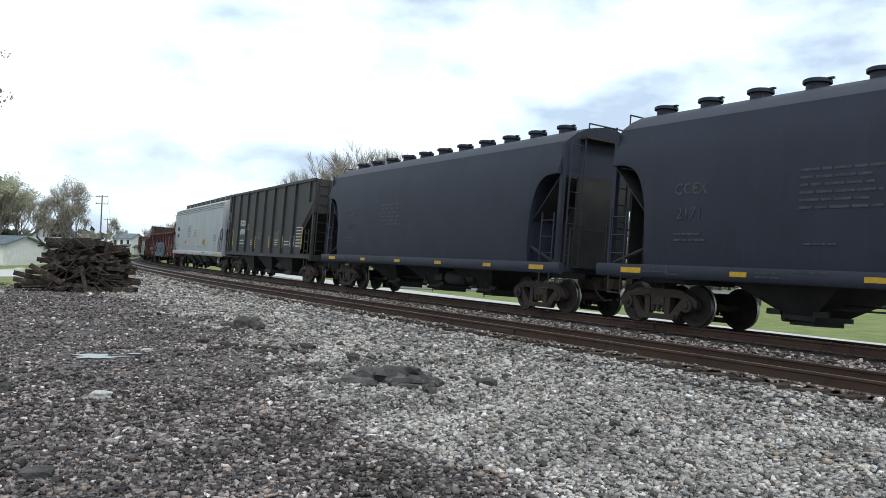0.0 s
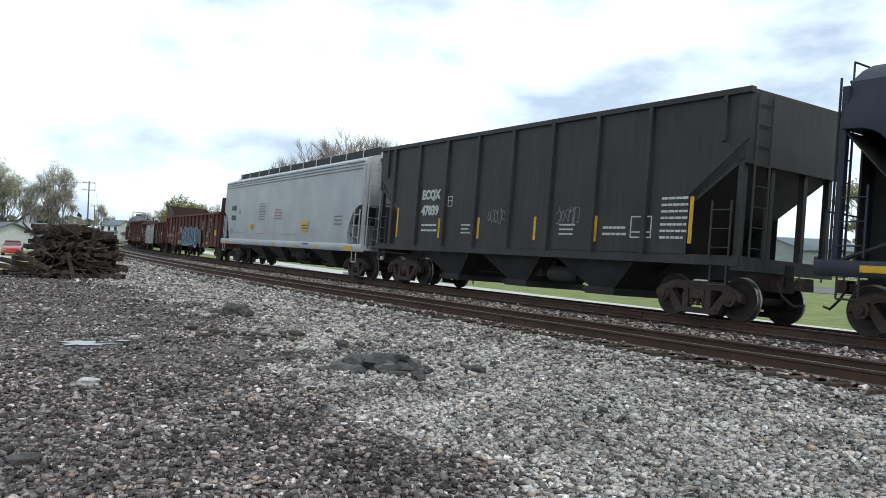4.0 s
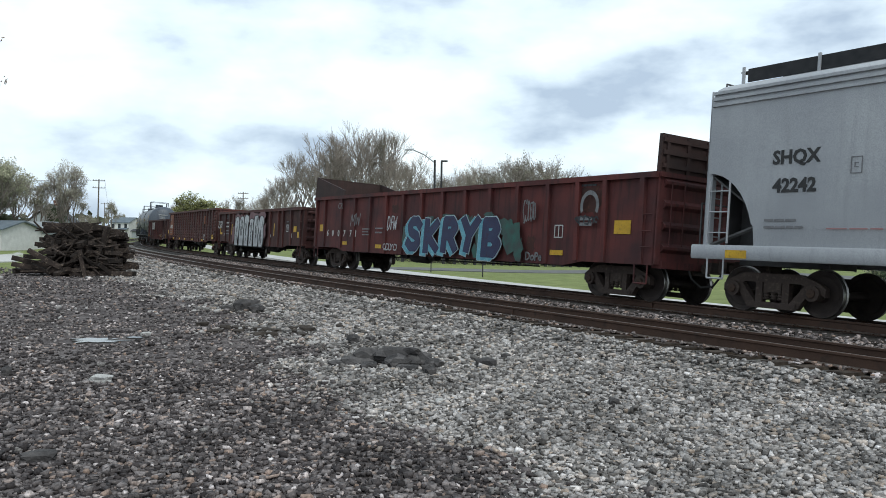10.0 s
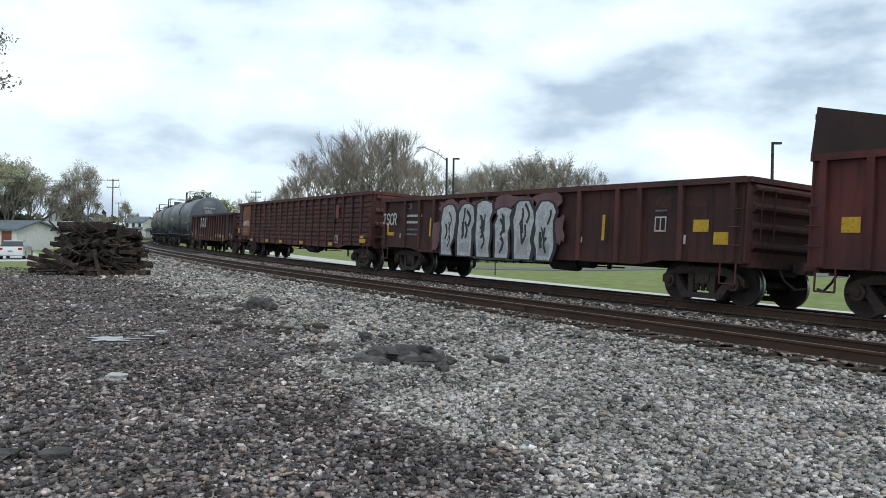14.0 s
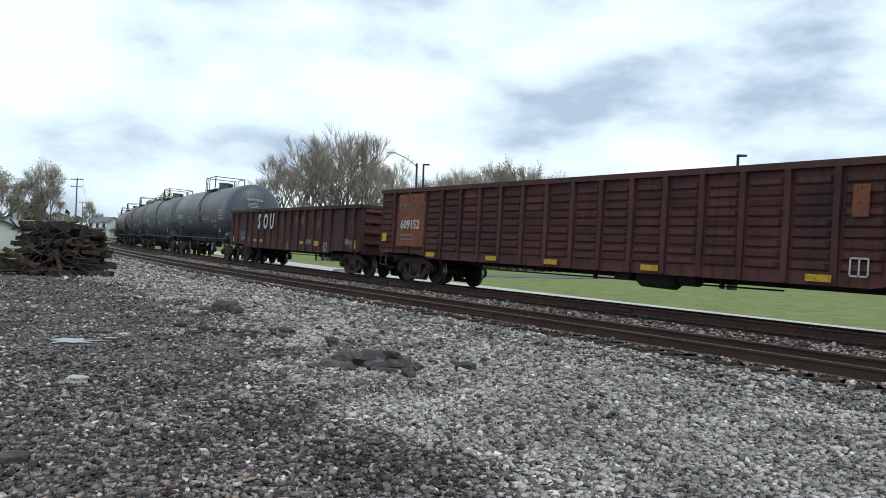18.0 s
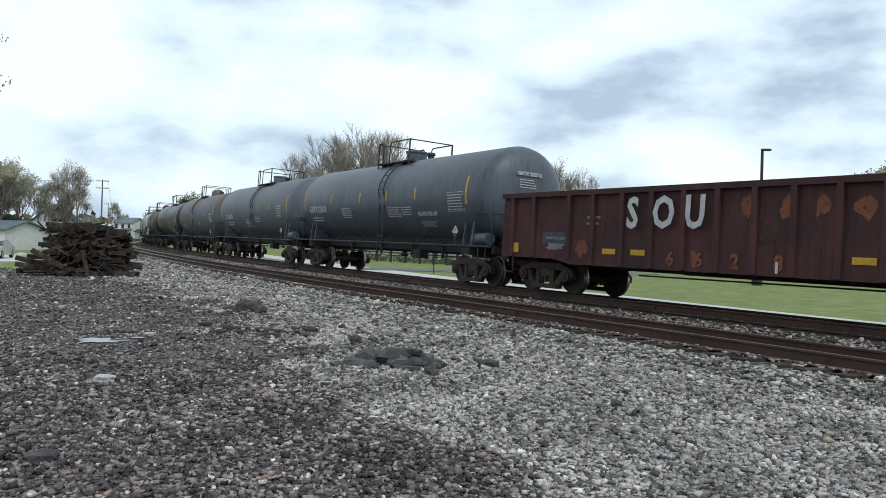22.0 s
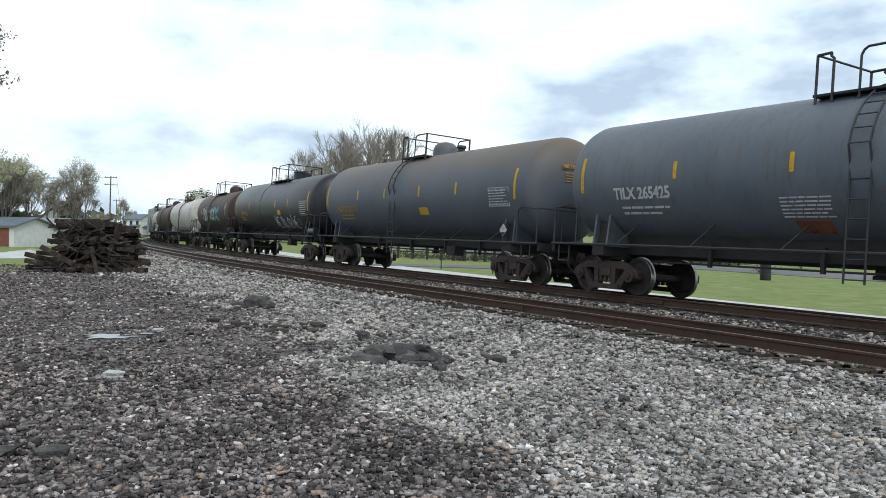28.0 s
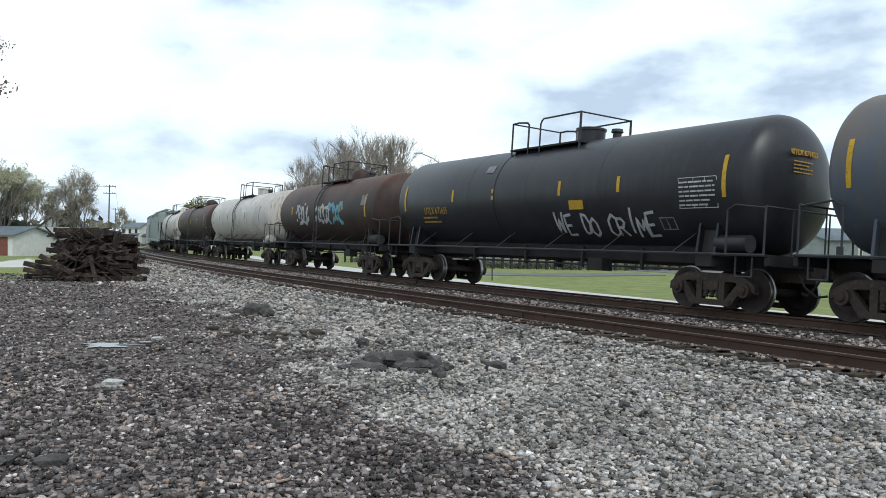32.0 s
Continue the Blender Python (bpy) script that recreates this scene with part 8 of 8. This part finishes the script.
def vase_tree(seed, wide, limbs, levels, leaf_mat=None, leaf_n=0, leaf_size=0.1, rise=0.13, twig=None):
    """A broad bare tree, 10 m high: limbs fan up from a short trunk and fork finely until they reach a domed crown."""
    rnd = random.Random(seed)
    wood, tw, tips = B(), B(), []

    def inside(p):
        up = (p.z - 3.6) / (6.3 if p.z > 3.6 else 4.2)
        lump = 0.93 + 0.16 * noise.noise(Vector((p.x * 0.55 + seed, p.y * 0.55, p.z * 0.4)))
        return (p.x / wide) ** 2 + (p.y / wide) ** 2 + up * up < lump

    def fork(p, d, length, r, level):
        q = p
        for i in range(2):
            q2 = q + d * length / 2
            if not inside(q2):
                q2 = q + d * length / 5
            rod(wood if level < 2 else tw, q, q2, max(r * (1 - 0.18 * i), 0.009), 6 if level == 0 else (4 if level < 3 else 3), max(r * (0.82 - 0.16 * i), 0.006))
            q = q2
            d = (d + Vector((rnd.gauss(0, 0.09), rnd.gauss(0, 0.09), rnd.uniform(0.0, rise)))).normalized()
        tips.append((q, level))
        if level >= levels or not inside(q):
            return
        for k in range(rnd.choice((3, 3, 4)) if level < levels - 1 else 8):
            side = Vector((rnd.gauss(0, 1), rnd.gauss(0, 1), rnd.gauss(0, 0.45))).normalized()
            fork(q - d * length * rnd.uniform(0.0, 0.35), (d + side * rnd.uniform(0.28, 0.62)).normalized(), length * rnd.uniform(0.60, 0.82), r * 0.6, level + 1)

    rod(wood, (0, 0, -0.2), (0, 0, 1.7), 0.22, 8, 0.17)
    for i in range(limbs):
        a = 2 * math.pi * (i + rnd.uniform(-0.3, 0.3)) / limbs
        out = (0.12, 0.75, 0.4, 1.05)[i % 4] * rnd.uniform(0.8, 1.15)
        fork(Vector((0, 0, rnd.uniform(1.1, 1.7))), Vector((out * math.cos(a), out * math.sin(a), 1.0)).normalized(), 3.0 - 1.0 * out * rnd.uniform(0.7, 1.1), 0.085, 0)
    crown = [raw("twig_spray", tw, twig or twig_mat)]
    if leaf_n:
        bm = B()
        for p, level in tips:
            if level >= levels - 1 and rnd.random() < 0.8:
                leaf_cloud(bm, p, (0.34, 0.34, 0.26), leaf_n, leaf_size, rnd, 0.05)
        crown.append(raw("foliage", bm, leaf_mat))
    top = max(v.co.z for v in crown[0].vertices)
    return finish("trunk", wood, bark), crown, top


BARE = [vase_tree(s_, 5.0, 8, 4) for s_ in (1, 2, 3)]
UPRIGHT = [vase_tree(s_, 3.6, 7, 4, leaf_bud, 1, 0.08, 0.2) for s_ in (5, 6)]
for i, (px, top_y, z, wd) in enumerate(((552, 262, 132, 0.95), (598, 232, 138, 0.95), (645, 210, 140, 1.0), (694, 220, 137, 0.95), (740, 258, 134, 0.85), (515, 298, 128, 0.8), (668, 224, 152, 1.0))):
    plant(BARE[i % 3], seen(px, z), z, (405 - top_y) / 1450 * z + 1.5 - FAR_LOW, "large leafless tree with fine spreading grey twigs", 47 * i, width=wd)
for i, (px, top_y, z, wd) in enumerate(((790, 290, 150, 1.0), (830, 286, 146, 1.0), (872, 272, 150, 1.05), (915, 264, 148, 1.0), (952, 258, 152, 1.1), (995, 264, 150, 1.1), (1030, 280, 147, 1.0), (850, 290, 165, 1.2), (935, 275, 168, 1.3), (1075, 320, 160, 1.1), (1120, 325, 165, 1.1))):
    plant(UPRIGHT[i % 2], seen(px, z), z, (407 - top_y) / 1450 * z + 1.5 - FAR_LOW, "leafless street tree with upright fine twigs", 31 * i + 10, width=wd)
for i, (px, top_y, z, wd) in enumerate(((435, 338, 150, 1.0), (470, 342, 155, 1.1), (495, 330, 142, 0.9), (300, 362, 230, 1.3), (325, 356, 220, 1.3), (275, 372, 235, 1.2))):
    plant(UPRIGHT[i % 2], seen(px, z), z, (404 - top_y) / 1450 * z + 1.5 - FAR_LOW, "bare roadside tree with budding twigs", 71 * i, width=wd)
LEAFY = vase_tree(11, 4.9, 7, 4, leaf_green, 6, 0.10, 0.14)
YELLOW = tree_meshes(12, 10, 3, (5, 5, 3), 0.55, leaf_yellow, 11, 0.2, 0.28)
SPARSE = vase_tree(13, 3.2, 5, 4, leaf_bud, 4, 0.09, 0.25)
BLOSSOM = vase_tree(14, 4.8, 6, 4, leaf_white, 1, 0.10, 0.12)
for px, top_y, z, msh, lab, wd in ((8, 272, 95, LEAFY, "broad tree with young grey-green leaves behind the garage", 1.0), (-40, 272, 98, LEAFY, "broad tree with young grey-green leaves behind the garage", 1.1), (50, 300, 104, SPARSE, "thinly leaved tree by the road", 1.1),
                                   (86, 316, 112, BLOSSOM, "spreading bare tree with pale blossom", 1.0), (140, 280, 104, SPARSE, "tall thinly leaved tree by the road", 0.8), (152, 318, 106, SPARSE, "thinly leaved tree by the road", 0.8),
                                   (219, 350, 210, SPARSE, "tall tufted tree far down the road", 0.55), (236, 372, 250, SPARSE, "small tree far down the road", 0.6), (372, 336, 175, YELLOW, "yellow-green leafing tree beyond the line", 1.1), (345, 352, 180, YELLOW, "yellow-green leafing tree beyond the line", 0.9),
                                   (175, 372, 160, SPARSE, "small thin tree by the road", 1.0), (1600, 245, 92, LEAFY, "tree with young green leaves beyond the street", 0.9)):
    plant(msh, seen(px, z), z, (403 - top_y) / 1450 * z + 2.4, lab, px * 3.1, width=wd)
CONE = tree_meshes(15, 9, 3, (7, 5, 3), 0.35, leaf_dark, 12, 0.2, 0.22, fork=0.8)
plant(CONE, seen(122, 118), 118, 6.6, "dark dense evergreen beside the cottage", 0, width=0.7)
plant(CONE, seen(0, 100), 100, 5.5, "dark dense evergreen hedge tree behind the garage", 40, width=1.6)
plant(CONE, seen(30, 108), 108, 4.6, "dark dense evergreen hedge tree behind the garage", 90, width=1.8)
# a near tree whose outer branches hang into view at the top left
NEAR = vase_tree(16, 4.9, 8, 4, leaf_russet, 9, 0.05, 0.1)
plant(NEAR, -13.6, 17.2, 11.4, "tree with russet buds at the yard's edge", 15, width=0.8)

# far wooded ridge
ridge = B()
rnd_ = random.Random(9)
far_leaf = leaf_material("distant_woods", (0.10, 0.105, 0.075), (0.13, 0.125, 0.09))
for i in range(2600):
    a = rnd_.uniform(-42, 42)
    r = rnd_.uniform(430, 520)
    h_ = 7 + 5 * noise.noise(Vector((a * 0.25, 3.3, 0))) + 2.5 * noise.noise(Vector((a * 1.3, 1.1, 0)))
    c = Vector((r * math.sin(radians(a)), r * math.cos(radians(a)), FAR_LOW + rnd_.random() ** 0.7 * max(2.0, h_)))
    u = Vector((rnd_.gauss(0, 1), rnd_.gauss(0, 0.4), rnd_.gauss(0, 1))).normalized() * rnd_.uniform(1.0, 2.6)
    w = Vector((-u.z, 0.2, u.x)) * 0.7
    ridge.faces.new([ridge.verts.new(c + q) for q in (-u, w, u, -w)])
tagged(new("far_woods", raw("far_woods", ridge, far_leaf)), "distant hazy belt of woods on the horizon", "woods", kind="stuff")


# ---- cars on the road at the left
tyre_mat = surface("tyre_rubber", (0.015, 0.015, 0.016), (0.022, 0.022, 0.023), 3, 0.9, 0, 0.1)
tail_red = surface("red_lamp_glass", (0.35, 0.02, 0.015), (0.25, 0.015, 0.012), 3, 0.2, 0, 0)


def road_car(label, paint, tall=False):
    """A parked-size car, x ahead."""
    t = thing("car", label, "car", group="cars on the road")
    h = 1.62 if tall else 1.42
    secs = [(-2.2, 0.45, 0.75, 0.72), (-2.12, 0.28, 0.98, 0.86), (-1.5, 0.25, 1.0, 0.9), (0.9, 0.25, 0.98, 0.9), (1.7, 0.26, 0.88, 0.88), (2.15, 0.32, 0.7, 0.78)]
    bm = B()
    loft(bm, [[(x, -w, lo), (x, w, lo), (x, w * 1.0, (lo + hi) / 2), (x, w * 0.94, hi), (x, -w * 0.94, hi), (x, -w, (lo + hi) / 2)] for x, lo, hi, w in secs])
    part("body", bm, paint, t)
    cab = [(-2.0 if tall else -1.75, 0.97, 0.82), (-1.6 if tall else -1.1, h, 0.64), (0.15, h, 0.64), (1.0, 0.95, 0.80)]
    bm = B()
    loft(bm, [[(cab[0][0], -cab[0][2], cab[0][1]), (cab[0][0], cab[0][2], cab[0][1]), (cab[3][0], cab[3][2], cab[3][1]), (cab[3][0], -cab[3][2], cab[3][1])],
              [(cab[1][0], -cab[1][2], h - 0.04), (cab[1][0], cab[1][2], h - 0.04), (cab[2][0], cab[2][2], h - 0.04), (cab[2][0], -cab[2][2], h - 0.04)]])
    part("glasshouse", bm, glass_dark, t)
    part("roof", bevel(box(B(), cab[1][0] - 0.05, cab[2][0] + 0.05, -0.66, 0.66, h - 0.06, h), 0.03), paint, t)
    for k in (-1, 1):
        part("headlight", box(B(), 2.05, 2.16, k * 0.62 - 0.14, k * 0.62 + 0.14, 0.55, 0.66), dull_metal, t)
        part("taillight", box(B(), -2.2, -2.08, k * 0.66 - 0.14, k * 0.66 + 0.14, 0.72, 0.9), tail_red, t)
    part("bumper", box(B(), -2.26, -2.1, -0.8, 0.8, 0.38, 0.56), paint, t)
    part("number_plate", box(B(), -2.28, -2.255, -0.16, 0.16, 0.6, 0.7), dull_metal, t)
    wm = finish("wheel", lathe(B(), [(-0.1, 0.001), (-0.1, 0.2), (-0.11, 0.29), (-0.08, 0.325), (0.08, 0.325), (0.11, 0.29), (0.1, 0.2), (0.1, 0.001)], "y", 18), tyre_mat)
    rim = finish("rim", lathe(B(), [(-0.115, 0.001), (-0.12, 0.19), (-0.1, 0.2), (0.1, 0.2), (0.12, 0.19), (0.115, 0.001)], "y", 10), dull_metal)
    ws = []
    for x in (-1.35, 1.35):
        for y in (-0.8, 0.8):
            w_ = part("wheel", wm, None, t, at=pose(x, y, 0.325))
            part("rim", rim, None, w_)
            ws.append((w_, x, y))
    return t, ws


def gloss(name, c):
    m = surface(name, c, tuple(v * 0.92 for v in c), 0.5, 0.25, 0.1, 0)
    m.node_tree.nodes["Principled BSDF"].inputs["Coat Weight"].default_value = 0.5
    return m


red_car = road_car("small red car on the pale road", gloss("red_car_paint", (0.34, 0.03, 0.03)))
silver_car = road_car("silver sport-utility car driving on the pale road", gloss("silver_car_paint", (0.36, 0.38, 0.42)), True)
white_car = road_car("white saloon car driving on the pale road", gloss("white_car_paint", (0.62, 0.63, 0.64)))
pale_car = road_car("pale cream car driving on the pale road", gloss("cream_car_paint", (0.58, 0.57, 0.53)))
dark_car = road_car("dark car parked beyond the street", gloss("dark_car_paint", (0.03, 0.035, 0.045)))
p_ = line(10, 42)
dark_car[0].matrix_basis = pose(p_.x, p_.y, FAR_LOW + 0.02, 0, 0, 120)
blue_car = road_car("blue car parked beyond the street", gloss("blue_car_paint", (0.05, 0.08, 0.16)))
p_ = line(24, 42.5)
blue_car[0].matrix_basis = pose(p_.x, p_.y, FAR_LOW + 0.02, 0, 0, 118)

# ---------------------------------------------------------------- what moves
ROLLED = [-75.95, -70.16, -64.35, -58.54, -52.72, -46.90, -41.10, -35.28, -29.41, -23.49, -17.58, -11.69, -5.85, 0.00, 5.88, 11.79,
          17.74, 23.74, 29.80, 35.87, 41.91, 47.92, 53.89, 59.79, 65.62, 71.45, 77.35, 83.31, 89.32, 95.35, 101.41, 107.45,
          113.41]


def rolled(t):
    """Metres that the train has gone at t seconds, from its place at 13 s."""
    return float(np.interp(t, range(33), ROLLED))


# cars: seconds, metres ahead of the camera, sideways slope of the line of sight
DRIVES = [
    (red_car, [(0, 96, -0.509), (2, 88, -0.498), (3.5, 82, -0.494), (5, 75, -0.499), (6, 69, -0.507), (8, 56, -0.56), (10, 42, -0.77), (12, 30, -1.1), (14, 24, -1.38), (32, 24, -1.38)], True),
    (silver_car, [(0, 24, -1.40), (7, 24, -1.40), (8.5, 28, -1.2), (10, 42, -0.79), (11.5, 60, -0.536), (13, 82, -0.513), (14.5, 106, -0.498), (17, 148, -0.470), (20, 200, -0.445), (23, 250, -0.428), (32, 254, -0.428)], False),
    (white_car, [(0, 18, -1.85), (9, 18, -1.85), (11, 26, -1.28), (12.5, 44, -0.76), (13.5, 58, -0.545), (14.5, 68, -0.531), (16.5, 100, -0.502), (18.5, 132, -0.482), (21, 172, -0.459), (24, 222, -0.436), (32, 226, -0.436)], False),
    (pale_car, [(0, 246, -0.428), (10, 244, -0.428), (14, 190, -0.45), (17, 134, -0.482), (19.5, 97, -0.499), (21, 77, -0.518), (22, 65, -0.534), (24, 46, -0.72), (27, 30, -1.1), (29, 12, -2.75), (32, 12, -2.75)], True),
]


def drive(car, rows, towards):
    body, wheels = car
    pts = [(t, Vector((z * k, z, zat(z * k, z) + 0.05))) for t, z, k in rows]
    out, ang, spun = [], None, [0.0]
    for i, (t, p) in enumerate(pts):
        d = pts[min(i + 1, len(pts) - 1)][1] - pts[max(i - 1, 0)][1]
        if i == 0 or (p - pts[i - 1][1]).length > 1e-3 or (i + 1 < len(pts) and (pts[i + 1][1] - p).length > 1e-3):
            if d.length > 0.5:
                ang = math.degrees(math.atan2(d.y, d.x))
        out.append((t, Matrix.Translation(p) @ pose(0, 0, 0, 0, 0, ang or 90)))
    walk(body, out)


def motions():
    for car, rows, towards in DRIVES:
        drive(car, rows, towards)
    for car, c, base in cars:
        walk(car, [(t, car_pose(c - rolled(t), base)) for t in range(33)])
    steps = [i / 10 for i in range(321)]
    turns = [math.degrees(rolled(t) / WHEEL_R) for t in steps]
    for w, x in wheelsets:
        walk(w, [(t, pose(x, 0, 0, 0, a, 0)) for t, a in zip(steps, turns)])


motions()
